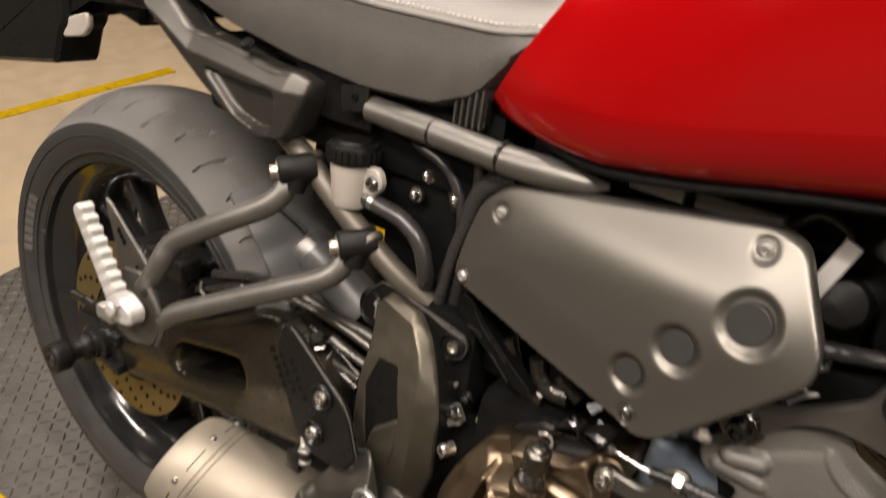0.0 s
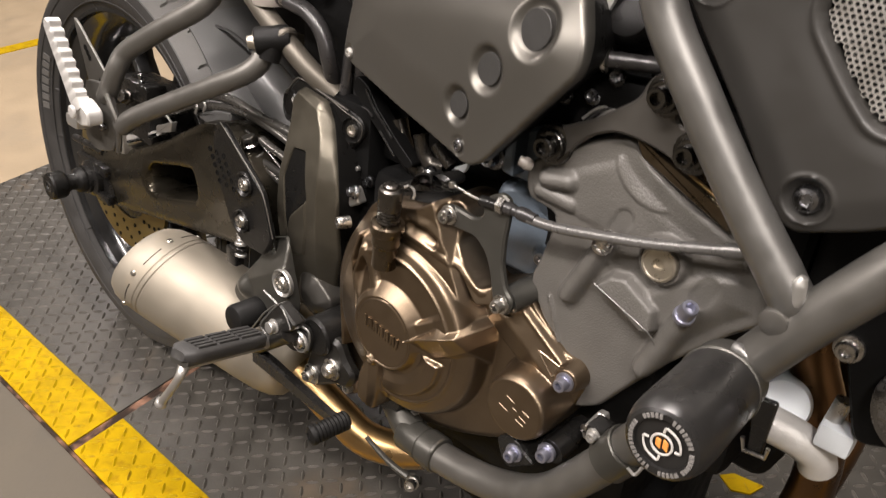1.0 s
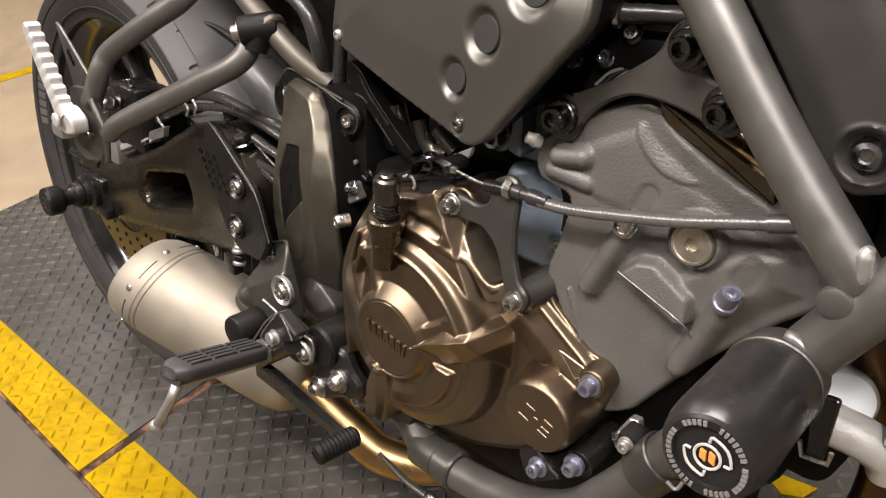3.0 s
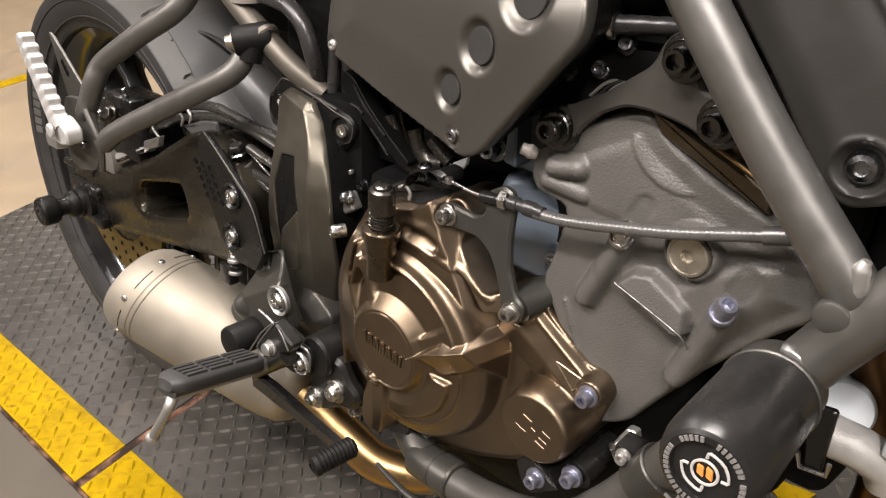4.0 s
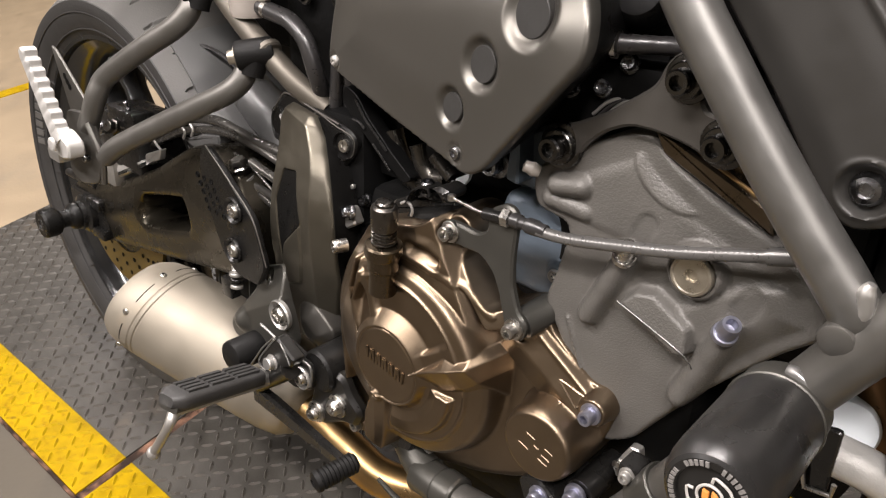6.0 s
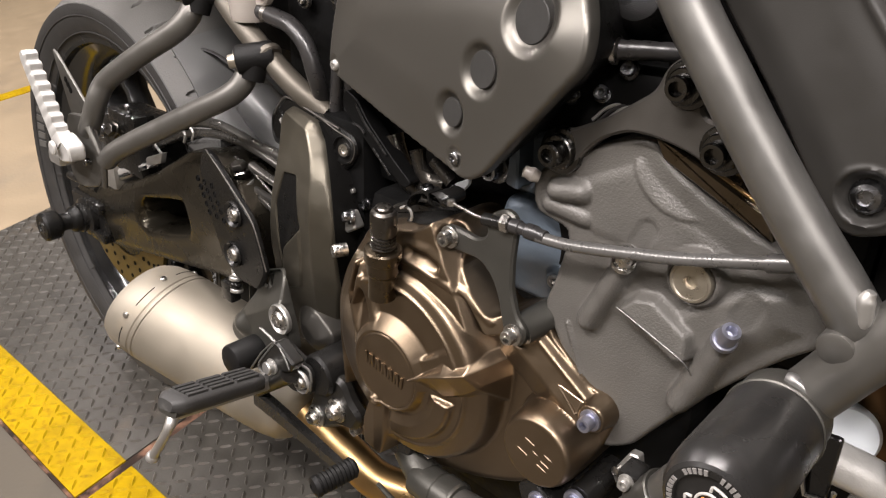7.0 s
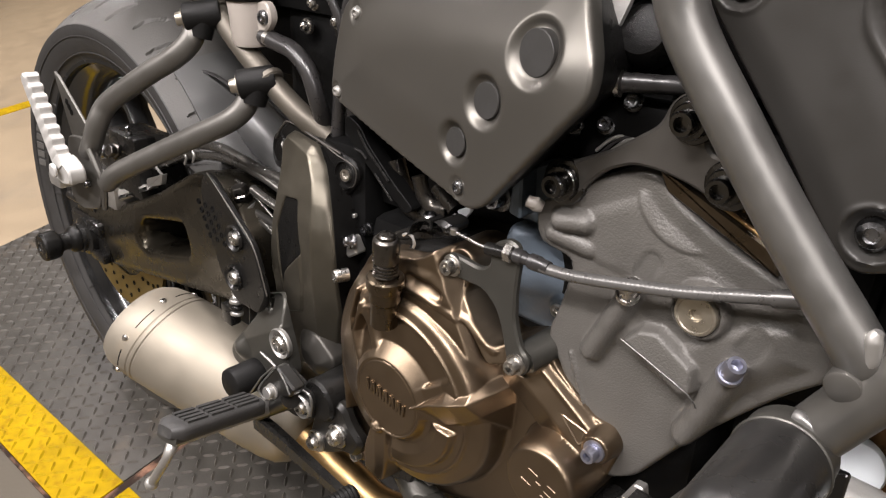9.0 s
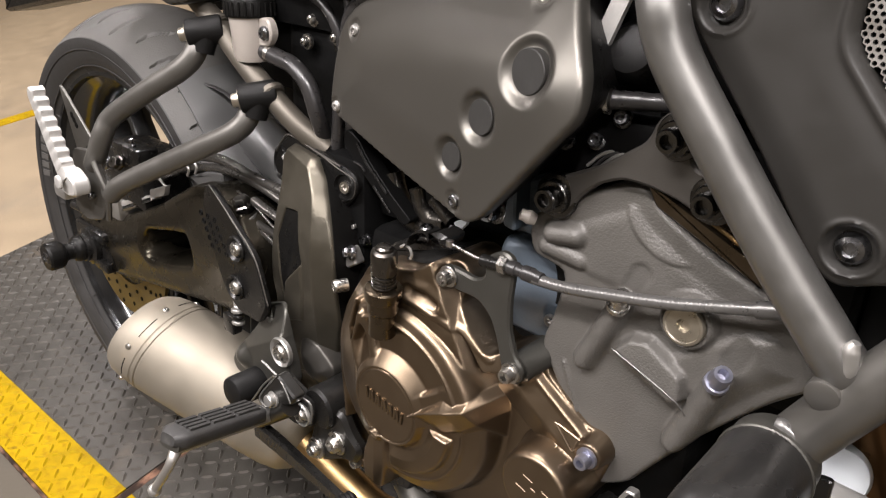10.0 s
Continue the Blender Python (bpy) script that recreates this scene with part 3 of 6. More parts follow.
arm = part("swingarm", relief(arm_line, arm_height, -0.075, 0.002, 0.012, 0.004, holes=(arm_hole,)), SWING, bike, "dark painted alloy swingarm with an oval window")
hole_o = rounded(arm_hole, 0.006)
part("window_wall", loft([[(p.x, y, p.y) for p in hole_o] for y in (-0.112, -0.072)], caps=False), SWING, arm)
# dark sheet that paints the shade inside the arm's window
part("window_shade", plate([(p[0], p[1]) for p in arm_hole], -0.074, -0.07, 0.0005), DARK, arm)
part("left_arm", plate([(x, z) for x, z in arm_line], 0.085, 0.125, 0.004, 0.012), SWING, arm)
part("cross_member", block(0.27, 0.46, -0.10, 0.10, 0.375, 0.455, 0.012), SWING, arm)
part("axle_block", plate([(-0.055, 0.288), (-0.055, 0.336), (0.045, 0.342), (0.05, 0.284)], -0.128, -0.112, 0.003, 0.006), SATIN_BLACK, arm)
for zz in (0.335, 0.292):
    part("adjuster_lug", block(0.012, 0.05, -0.136, -0.124, zz - 0.007, zz + 0.007, 0.003), SATIN_BLACK, arm)
part("adjuster_top", tube([(-0.075, -0.118, 0.348), (0.02, -0.12, 0.354)], 0.0055, 12, 1), SATIN_BLACK, arm)

# -- rear brake caliper, above the axle --
caliper = part("rear_caliper", block(0.055, 0.165, -0.125, -0.06, 0.405, 0.475, 0.01), SATIN_BLACK, bike, "dark rear brake caliper")
part("caliper_body", block(0.03, 0.10, -0.13, -0.088, 0.375, 0.425, 0.008), STEEL_GREY, caliper)
bolt((0.085, -0.126, 0.452), caliper, 0.0085, 0.008, BLACK_BOLT)
part("carrier_casting", plate([(0.0405, 0.3682), (0.0537, 0.3830), (0.0949, 0.4043), (0.1528, 0.4278), (0.1835, 0.4304), (0.1236, 0.4009), (0.0792, 0.3793)], -0.1240, -0.110, 0.003, 0.004), ALLOY, caliper, "pale cast caliper carrier")
part("carrier_tab", plate([(0.1727, 0.4385), (0.2121, 0.4542), (0.2060, 0.4396), (0.1707, 0.4260)], -0.1200, -0.112, 0.001, 0.002), STEEL_GREY, caliper)
part("caliper_bolt", lathe([(0.0100, -0.002), (0.0100, 0.002), (0.0076, 0.003), (0.0076, 0.009), (0.0066, 0.010), (0, 0.010)], (0.1276, -0.1320, 0.4641), (0.2, -1, 0.35), 6), KNOB, caliper)
part("caliper_rib", block(0.105, 0.17, -0.128, -0.1, 0.462, 0.486, 0.004), SATIN_BLACK, caliper)
part("bleed_nipple", lathe([(0.004, 0), (0.004, 0.012), (0.0025, 0.014), (0.0025, 0.02), (0, 0.02)], (0.145, -0.118, 0.478), (0.2, -0.3, 1), 12), BLACK_BOLT, caliper)

# -- inner mudguard between wheel and shock --
secs = []
for a in np.linspace(radians(-12), radians(52), 16):
    r = 0.338 + 0.01 * math.sin((a + 0.2) * 2)
    ring = []
    for y in np.linspace(-0.088, 0.088, 13):
        rr = r - 0.35 * abs(y / 0.09) ** 3 * 0.06
        ring.append(HUB + Vector((rr * math.cos(a), y, rr * math.sin(a))))
    ring += [HUB + (v - HUB) * (1 - 0.003 / 0.33) for v in ring[::-1]]
    secs.append(ring)
part("inner_mudguard", loft(secs), GREY_PLASTIC, bike, "smooth dark plastic inner mudguard")
shock = part("shock_body", tube([(0.27, -0.035, 0.52), (0.36, -0.03, 0.47)], 0.026, 24, 1), GREY_PLASTIC, bike, "grey shock absorber reservoir")
part("shock_cap", lathe([(0.018, -0.004), (0.025, 0), (0.0265, 0.004), (0.0265, 0.016)], (0.268, -0.035, 0.521), (0.09, 0.005, -0.05), 24), POWDER, shock)

part("sensor_wire", tube([(0.1135, -0.0620, 0.5272), (0.1445, -0.0620, 0.5441), (0.1798, -0.0620, 0.5571), (0.2159, -0.0620, 0.5653), (0.2477, -0.0620, 0.5657), (0.2730, -0.0620, 0.5608), (0.2907, -0.0620, 0.5529)], 0.0019, 8), CABLE, bike, "thin black sensor wire")

# -- passenger peg frame --
pegframe = part("passenger_peg_frame", tube([(0.3248, -0.1240, 0.6340), (0.3256, -0.1320, 0.6199), (0.3129, -0.1420, 0.6049), (0.2818, -0.1550, 0.5852), (0.2465, -0.1670, 0.5625), (0.2238, -0.1760, 0.5452), (0.2175, -0.1840, 0.5282), (0.2079, -0.1890, 0.5058), (0.1969, -0.1900, 0.4906)], 0.0108, 20), PEG_TUBE, bike, "bent satin black tube bracket")
part("lower_tube", tube([(0.3959, -0.1160, 0.5824), (0.3950, -0.1240, 0.5683), (0.3840, -0.1340, 0.5556), (0.3532, -0.1460, 0.5386), (0.3088, -0.1600, 0.5151), (0.2703, -0.1730, 0.4942), (0.2402, -0.1820, 0.4770), (0.2239, -0.1880, 0.4630)], 0.0108, 20), PEG_TUBE, pegframe)
for p in ((0.3213, -0.1330, 0.6407), (0.3940, -0.1265, 0.5900)):
    q = Vector(p)
    along = Vector((0.60, 0.78, 0.16)).normalized()
    part("boss", lathe([(0.0110, -0.001), (0.0130, 0.0), (0.0138, 0.002), (0.0138, 0.031), (0.0128, 0.0335), (0.0100, 0.034), (0, 0.034)], q, along, 28), RUBBER_DULL, pegframe, "black rubber-covered boss")
    part("boss_neck", tube([q + along * 0.018, q + along * 0.018 + Vector((-0.001, -0.006, -0.020))], [0.0126, 0.0109], 22, 1), RUBBER_DULL, pegframe)
    bolt(q - along * 0.0005, pegframe, 0.0066, 0.0060, PLUG_STEEL, 0.0098, axis=-along)
bm = plate([(0.166, 0.505), (0.196, 0.508), (0.215, 0.497), (0.226, 0.462), (0.214, 0.432), (0.180, 0.424), (0.160, 0.434), (0.158, 0.47)], -0.197, -0.192, 0.001, 0.008, tilt=(0.1, 0.05))
part("peg_bracket", bm, PEG_TUBE, pegframe, "folded dark sheet bracket")
part("bracket_lip", tube([(0.213, -0.196, 0.500), (0.227, -0.193, 0.464), (0.215, -0.19, 0.432)], 0.0035, 8), PEG_TUBE, pegframe)
bolt((0.2, -0.199, 0.458), pegframe, 0.004, 0.003, BLACK_BOLT)
guard = part("peg_guard", plate([(0.126, 0.566), (0.136, 0.562), (0.198, 0.512), (0.2, 0.494), (0.176, 0.486), (0.15, 0.49)], -0.186, -0.183, 0.0008, 0.004), PEG_TUBE, pegframe, "flat dark guard plate with slots")
for x, z, r in ((0.150, 0.536, 0.006), (0.154, 0.531, 0.006), (0.158, 0.526, 0.006), (0.179, 0.505, 0.004)):
    part("slot", lathe([(r * 0.6, 0), (r * 0.6, 0.0005), (0, 0.0005)], (x, -0.1862, z), (0, -1, 0), 12), DARK, guard)
# folded alloy peg with a serrated edge
j, tip = Vector((0.200, -0.218, 0.480)), Vector((0.132, -0.213, 0.566))
d = (tip - j).normalized()
wide = Vector((0, -1, 0)).cross(d).normalized()
deep = d.cross(wide).normalized()
peg = bmesh.new()
secs = []
n = 90
for k in range(n + 1):
    t = k / n
    w = 0.0112 - 0.0022 * t
    if t > 0.93:
        w *= math.sqrt(max(0.15, 1 - ((t - 0.93) / 0.08) ** 2))
    notch = 0.0042 * (0.5 + 0.5 * math.cos(t * 2 * math.pi * 9)) ** 1.5 * (0.12 < t < 0.93)
    c = j + (tip - j) * t
    secs.append([c + wide * a + deep * b for a, b in ((-w + notch, -0.006), (-w * 0.6 + notch, -0.0078 + 0.3 * notch), (w * 0.8, -0.0075), (w, -0.005), (w, 0.005), (w * 0.8, 0.0075), (-w * 0.6 + notch, 0.0078 - 0.3 * notch), (-w + notch, 0.006))])
passenger_peg = part("passenger_peg", loft(secs, bm=peg), ALLOY, pegframe, "bright bare alloy folding passenger peg", angle=25)
part("peg_clevis", plate([(0.180, 0.468), (0.186, 0.486), (0.200, 0.494), (0.222, 0.484), (0.222, 0.468), (0.200, 0.463)], -0.224, -0.206, 0.002, 0.006, tilt=(0.0, 0.0)), ALLOY, pegframe)
part("peg_pin", lathe([(0.0075, 0), (0.0075, 0.002), (0.006, 0.003), (0, 0.003)], (0.198, -0.2285, 0.480), (0, -1, 0), 20), ALLOY, pegframe, "bright pin head")
part("peg_foot", block(0.158, 0.186, -0.222, -0.202, 0.453, 0.468, 0.004), STEEL_GREY, pegframe)

# -- rear frame --
frame_rear = part("subframe_tube", tube([(0.20, -0.105, 0.733), (0.298, -0.105, 0.667), (0.33, -0.105, 0.648), (0.386, -0.105, 0.609), (0.44, -0.098, 0.572), (0.47, -0.085, 0.55)], 0.0108, 18), FRAME_PAINT, bike, "dark grey painted frame tube")
for x, z in ((0.333, 0.648), (0.412, 0.595)):
    part("weld_collar", lathe([(0.0118, -0.004), (0.0135, -0.002), (0.0135, 0.002), (0.0118, 0.004)], (x, -0.105, z), (0.83, 0, -0.55), 18), FRAME_PAINT, frame_rear)
rail = part("seat_rail", tube([(0.3967, -0.101, 0.7125), (0.415, -0.1015, 0.712), (0.467, -0.105, 0.711), (0.535, -0.110, 0.709)], 0.0115, 20), PEG_TUBE, bike, "round dark grey seat rail")
part("rail_front", tube([(0.537, -0.110, 0.709), (0.575, -0.112, 0.7105), (0.605, -0.113, 0.712), (0.622, -0.108, 0.714)], [0.0122, 0.0118, 0.008, 0.004], 20), PEG_TUBE, bike)
part("frame_tab", block(0.640, 0.677, -0.124, -0.106, 0.722, 0.731, 0.0015), WOUND, bike)
for x, r in ((0.467, 0.0121), (0.536, 0.0130)):
    part("band", lathe([(r - 0.001, -0.002), (r, -0.001), (r, 0.001), (r - 0.001, 0.002)], (x, -0.105 - (x - 0.467) * 0.07, 0.7105), (1, -0.07, 0), 20), SATIN_BLACK, rail)
part("tail_filler", block(0.30, 0.3947, -0.098, -0.06, 0.690, 0.742, 0.004), PLASTIC, bike)
bracket = part("seat_bracket", plate([(0.3668, 0.7274), (0.3981, 0.7335), (0.3989, 0.7107), (0.3703, 0.7056)], -0.110, -0.106, 0.0008, 0.002), FOOT_PAINT, bike, "dark sheet bracket with a hole")
bolt((0.3847, -0.1105, 0.7211), bracket, 0.0036, 0.001, DARK)
part("left_rail", tube([(0.10, 0.10, 0.735), (0.467, 0.105, 0.711), (0.70, 0.118, 0.728)], 0.0135, 16), POWDER, bike)
stay = part("frame_stay", plate([(0.5112, 0.5831), (0.5271, 0.5766), (0.5398, 0.5611), (0.5692, 0.5366), (0.5931, 0.5199), (0.5848, 0.5137), (0.5556, 0.5298), (0.5270, 0.5511), (0.5066, 0.5688)], -0.0990, -0.085, 0.0006, 0.006), DARK, bike, "black pressed frame stay")
for pts in ([(0.5273, -0.1005, 0.5734), (0.5387, -0.1005, 0.5591), (0.5513, -0.1005, 0.5490), (0.5646, -0.1005, 0.5377)], [(0.5483, -0.1005, 0.5398), (0.5582, -0.1005, 0.5314), (0.5694, -0.1005, 0.5215)], [(0.5235, -0.1005, 0.5559), (0.5321, -0.1005, 0.5544), (0.5378, -0.1005, 0.5504)]):
    part("stay_edge", tube(pts, 0.0012, 8, 4), SATIN_BLACK, stay)
# plain filler boxes under the seat; deep shade is put into their near-black colour
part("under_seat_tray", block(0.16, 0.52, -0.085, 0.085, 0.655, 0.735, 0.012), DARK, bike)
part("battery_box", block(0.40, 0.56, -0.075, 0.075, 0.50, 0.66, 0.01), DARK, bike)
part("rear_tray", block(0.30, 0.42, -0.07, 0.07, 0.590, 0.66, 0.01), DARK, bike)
for k, pts in enumerate(([(0.43, -0.08, 0.69), (0.475, -0.085, 0.675), (0.49, -0.08, 0.63), (0.475, -0.078, 0.57)], [(0.50, -0.082, 0.70), (0.505, -0.086, 0.66), (0.49, -0.085, 0.61), (0.478, -0.082, 0.55)], [(0.545, -0.095, 0.695), (0.512, -0.090, 0.672), (0.494, -0.078, 0.618), (0.489, -0.070, 0.555)])):
    part("hose", tube(pts, (0.005, 0.0065, 0.0095)[k], 14), CABLE, bike, "black rubber hose")
for x, z in ((0.452, 0.666), (0.441, 0.645), (0.483, 0.654)):
    bolt((x, -0.083, z), bike, 0.0048, 0.005, BOLT, 0.007, dome=True)
part("tab_plate", plate([(0.468, 0.668), (0.492, 0.672), (0.498, 0.650), (0.478, 0.638)], -0.082, -0.078, 0.0008, 0.006), SATIN_BLACK, bike)

# -- brake fluid reservoir --
reservoir = part("fluid_reservoir", lathe([(0.0165, -0.036), (0.0185, -0.031), (0.0198, -0.008), (0.021, 0.004), (0.021, 0.016)], (0.3803, -0.10, 0.6575), (-0.04, 0.0, 1), 32), WHITE_PLASTIC, bike, "milky plastic brake fluid reservoir with black cap")
cap = lathe([(0.0225, 0.004), (0.0238, 0.006), (0.0238, 0.018), (0.0225, 0.021), (0.017, 0.022), (0.016, 0.024), (0, 0.024)], (0.3803, -0.10, 0.6575), (-0.04, 0.0, 1), 36)
part("cap", cap, PLASTIC, reservoir, "ribbed black screw cap")
for k in range(24):
    a = 2 * math.pi * k / 24
    c = Vector((0.3798 + 0.0239 * math.cos(a), -0.10 + 0.0239 * math.sin(a), 0.6695))
    part("cap_rib", tube([c - Vector((0, 0, 0.006)), c + Vector((0, 0, 0.006))], 0.0012, 6, 1), PLASTIC, reservoir)
part("ear", plate([(0.392, 0.662), (0.414, 0.664), (0.42, 0.650), (0.412, 0.638), (0.392, 0.636)], -0.106, -0.097, 0.0015, 0.008), WHITE_PLASTIC, reservoir)
bolt((0.409, -0.1065, 0.650), reservoir, 0.0068, 0.004, BLACK_BOLT, dome=True)
part("hose_clip", lathe([(0.0072, -0.003), (0.008, -0.002), (0.008, 0.003), (0.0072, 0.004)], (0.407, -0.1, 0.631), (1, 0, -0.2), 18), BOLT, reservoir)
part("reservoir_hose", tube([(0.398, -0.1, 0.632), (0.42, -0.1, 0.629), (0.442, -0.1, 0.625), (0.462, -0.1, 0.611), (0.470, -0.097, 0.586), (0.463, -0.084, 0.560), (0.455, -0.072, 0.53)], 0.0078, 18), CABLE, bike, "black rubber brake hose")

# -- seat --
def seat_side(x):
    low = np.interp(x, [0.05, 0.18, 0.23, 0.315, 0.391, 0.459, 0.495, 0.516, 0.54], [0.79, 0.768, 0.755, 0.738, 0.729, 0.730, 0.744, 0.769, 0.80])
    w = np.interp(x, [0.05, 0.25, 0.40, 0.52, 0.56], [0.115, 0.122, 0.112, 0.098, 0.08])
    top = np.interp(x, [0.05, 0.25, 0.40, 0.50, 0.56], [0.825, 0.805, 0.797, 0.795, 0.802])
    return low, w, max(top, low + 0.003)


secs, caps_top = [], []
for x in np.linspace(0.04, 0.55, 52):
    low, w, top = seat_side(x)
    right = [(-w * 0.80, low - 0.004), (-w * 0.93, low), (-w * 0.99, low + 0.004), (-w, low + 0.3 * (top - low)), (-w * 0.985, low + 0.7 * (top - low)), (-w * 0.955, top)]
    secs.append([(x, y, z) for y, z in right] + [(x, -y, z) for y, z in right[::-1]])
    over = [(-w * 0.955, top), (-w * 0.94, top + 0.004), (-w * 0.82, top + 0.016), (-w * 0.5, top + 0.027), (0, top + 0.032)]
    caps_top.append([(x, y, z) for y, z in over] + [(x, -y, z) for y, z in over[-2::-1]])
seat = part("seat", loft(secs), VINYL, bike, "grey vinyl seat with pale stitching")
part("seat_top", loft(caps_top), VINYL_TOP, seat, "lighter grey seat top")
pipe = [(x, -seat_side(x)[1] * 0.958, seat_side(x)[2] + 0.001) for x in np.linspace(0.05, 0.545, 26)]
part("piping", tube(pipe, 0.0022, 8, 2), VINYL_TOP, seat)
for k in range(104):
    x = 0.06 + 0.0046 * k
    low, w, top = seat_side(x)
    c = Vector((x, -w * 0.93, top + 0.0065))
    part("stitch", tube([c - Vector((0.0015, 0, 0)), c + Vector((0.0015, 0, 0.0004))], 0.00055, 6, 1), THREAD, seat)

# -- tank --
secs = []
for k, x in enumerate(np.linspace(0.0, 1.0, 40)):
    X = 0.512 + 0.53 * x
    zb = np.interp(X, [0.512, 0.53, 0.575, 0.62, 0.68, 0.78, 1.05], [0.752, 0.742, 0.737, 0.737, 0.748, 0.770, 0.80])
    w = np.interp(X, [0.512, 0.56, 0.62, 0.68, 0.78, 0.95, 1.05], [0.106, 0.128, 0.148, 0.162, 0.176, 0.17, 0.13])
    zt = np.interp(X, [0.512, 0.6, 0.75, 0.95, 1.05], [0.875, 0.93, 0.985, 1.0, 0.97])
    lean = 0.62 * (1 - x) ** 2
    h = zt - zb
    prof = [(-w * 0.55, zb - 0.006), (-w * 0.80, zb - 0.006), (-w * 0.88, zb - 0.005), (-w * 0.925, zb + 0.000), (-w * 0.965, zb + 0.014), (-w * 0.995, zb + 0.028), (-w * 1.0, zb + 0.034), (-w * 0.998, zb + h * 0.36), (-w * 0.990, zb + h * 0.5), (-w * 0.965, zb + h * 0.70), (-w * 0.86, zb + h * 0.86), (-w * 0.5, zb + h * 0.97), (0, zt)]
    ring = prof + [(-y, z) for y, z in prof[-2::-1]]
    secs.append([(X + lean * (z - zb), y, z) for y, z in ring])
bm = loft(secs)
for f in bm.faces:
    f.smooth = True
tank = part("fuel_tank", bm, RED, bike, "glossy red fuel tank", angle=55)
part("tank_edge", tube([(0.525, -0.098, 0.745), (0.575, -0.112, 0.731), (0.62, -0.128, 0.729), (0.68, -0.14, 0.739), (0.78, -0.152, 0.760), (0.95, -0.15, 0.78)], 0.0035, 10), DARK, tank, "black rubber edge under the tank")
part("tank_underside", block(0.55, 0.95, -0.098, 0.098, 0.70, 0.745, 0.01), DARK, bike)
part("tank_rail", block(0.684, 0.738, -0.124, -0.110, 0.722, 0.733, 0.002), BRACKET, bike)
fins = part("regulator_body", block(0.475, 0.506, -0.095, -0.06, 0.722, 0.745, 0.002), SATIN_BLACK, bike)
for k in range(5):
    part("fin", block(0.477 + k * 0.006, 0.4795 + k * 0.006, -0.098, -0.06, 0.720, 0.752, 0.0008), BRACKET, fins)

# -- tail --
tail_line = [(0.08, 0.787), (0.148, 0.766), (0.182, 0.742), (0.243, 0.737), (0.300, 0.727), (0.321, 0.730), (0.341, 0.723), (0.339, 0.708), (0.322, 0.669), (0.284, 0.662), (0.256, 0.668), (0.219, 0.689), (0.186, 0.711), (0.151, 0.734)]
tail_pan = [(0.214, 0.712), (0.275, 0.708), (0.309, 0.709), (0.304, 0.673), (0.284, 0.670), (0.254, 0.679)]


def tail_height(x, z, d):
    top = np.interp(x, [0.08, 0.15, 0.19, 0.25, 0.30, 0.34], [0.772, 0.745, 0.724, 0.719, 0.714, 0.712])
    h = 0.1335 - 0.55 * np.clip(z - top, 0, 1) - 0.06 * np.clip(top - z, 0, 1) - 0.5 * np.clip(x - 0.322, 0, 1)
    return h - 0.009 * soft_in(tail_pan, x, z, 0.006, 0.008)


tail = part("tail_cover", relief(tail_line, tail_height, -0.098, 0.002, 0.008, 0.003), TAIL, bike, "satin grey tail side cover with a recessed panel", angle=40)
part("tail_inner", plate([(x, z) for x, z in tail_line], -0.097, -0.085, 0.002, 0.01), PLASTIC, tail)
part("tail_plug", lathe([(0.006, 0), (0.007, 0.002), (0.005, 0.005), (0, 0.005)], (0.268, -0.125, 0.742), (0, -0.7, 0.7), 18), DARK, tail)
hanger = part("plate_hanger", plate([(-0.53, 0.56), (-0.51, 0.66), (-0.46, 0.73), (-0.235, 0.74), (-0.245, 0.665), (-0.257, 0.655), (-0.276, 0.605)], -0.01, 0.06, 0.006, 0.008), PLASTIC, bike, "black rear plate hanger")
part("hanger_arm", plate([(-0.25, 0.672), (-0.24, 0.73), (-0.12, 0.735), (-0.075, 0.716), (-0.085, 0.690), (-0.125, 0.698), (-0.19, 0.702)], 0.0, 0.05, 0.005, 0.006), PLASTIC, hanger)
part("arm_root", tube([(-0.10, 0.02, 0.708), (-0.03, 0.02, 0.72), (0.03, 0.0, 0.74)], 0.014, 14), PLASTIC, hanger)
part("reflector", plate([(-0.262, 0.645), (-0.259, 0.672), (-0.198, 0.690), (-0.197, 0.668), (-0.212, 0.655)], -0.004, 0.006, 0.002, 0.008), WHITE_PLASTIC, hanger, "milky white corner reflector")
part("tail_block", block(-0.12, 0.12, -0.09, 0.09, 0.735, 0.80, 0.015), PLASTIC, bike)

# -- muffler --
MO, MA = Vector((0.2525, -0.1669, 0.2823)), Vector((1, 0.383, -0.351)).normalized()
CUT = Vector((-0.0712, 0.7686, 0.6358))


def slant(q):
    """The end cap and its bands are cut on the slant."""
    w = q - MO
    s = w.dot(MA)
    return q + MA * (0.17 * (w - MA * s).dot(CUT) * min(1.0, max(0.0, (0.11 - s) / 0.07)))


bm = lathe([(0.028, -0.022), (0.042, -0.029), (0.0500, -0.026), (0.0548, -0.017), (0.0572, -0.004), (0.0585, 0.0125), (0.0577, 0.0135), (0.0577, 0.0145), (0.0587, 0.0155), (0.0587, 0.0190), (0.0577, 0.020), (0.0577, 0.021), (0.0587, 0.022), (0.0588, 0.045), (0.0588, 0.075), (0.0588, 0.110), (0.0588, 0.150), (0.0575, 0.180), (0.054, 0.199), (0.046, 0.211), (0.03, 0.217)], MO, MA, 96)
for vert in bm.verts:
    vert.co = slant(vert.co)
muffler = part("muffler", bm, SILVER, bike, "short satin titanium muffler with riveted end cap", angle=40)
u = MA.orthogonal().normalized()
v = MA.cross(u)
best = [Vector((0.3499, -0.0567, 0.9351)), Vector((0.4444, -0.8104, 0.3818))]
angles = [math.atan2(q.dot(v), q.dot(u)) for q in best]
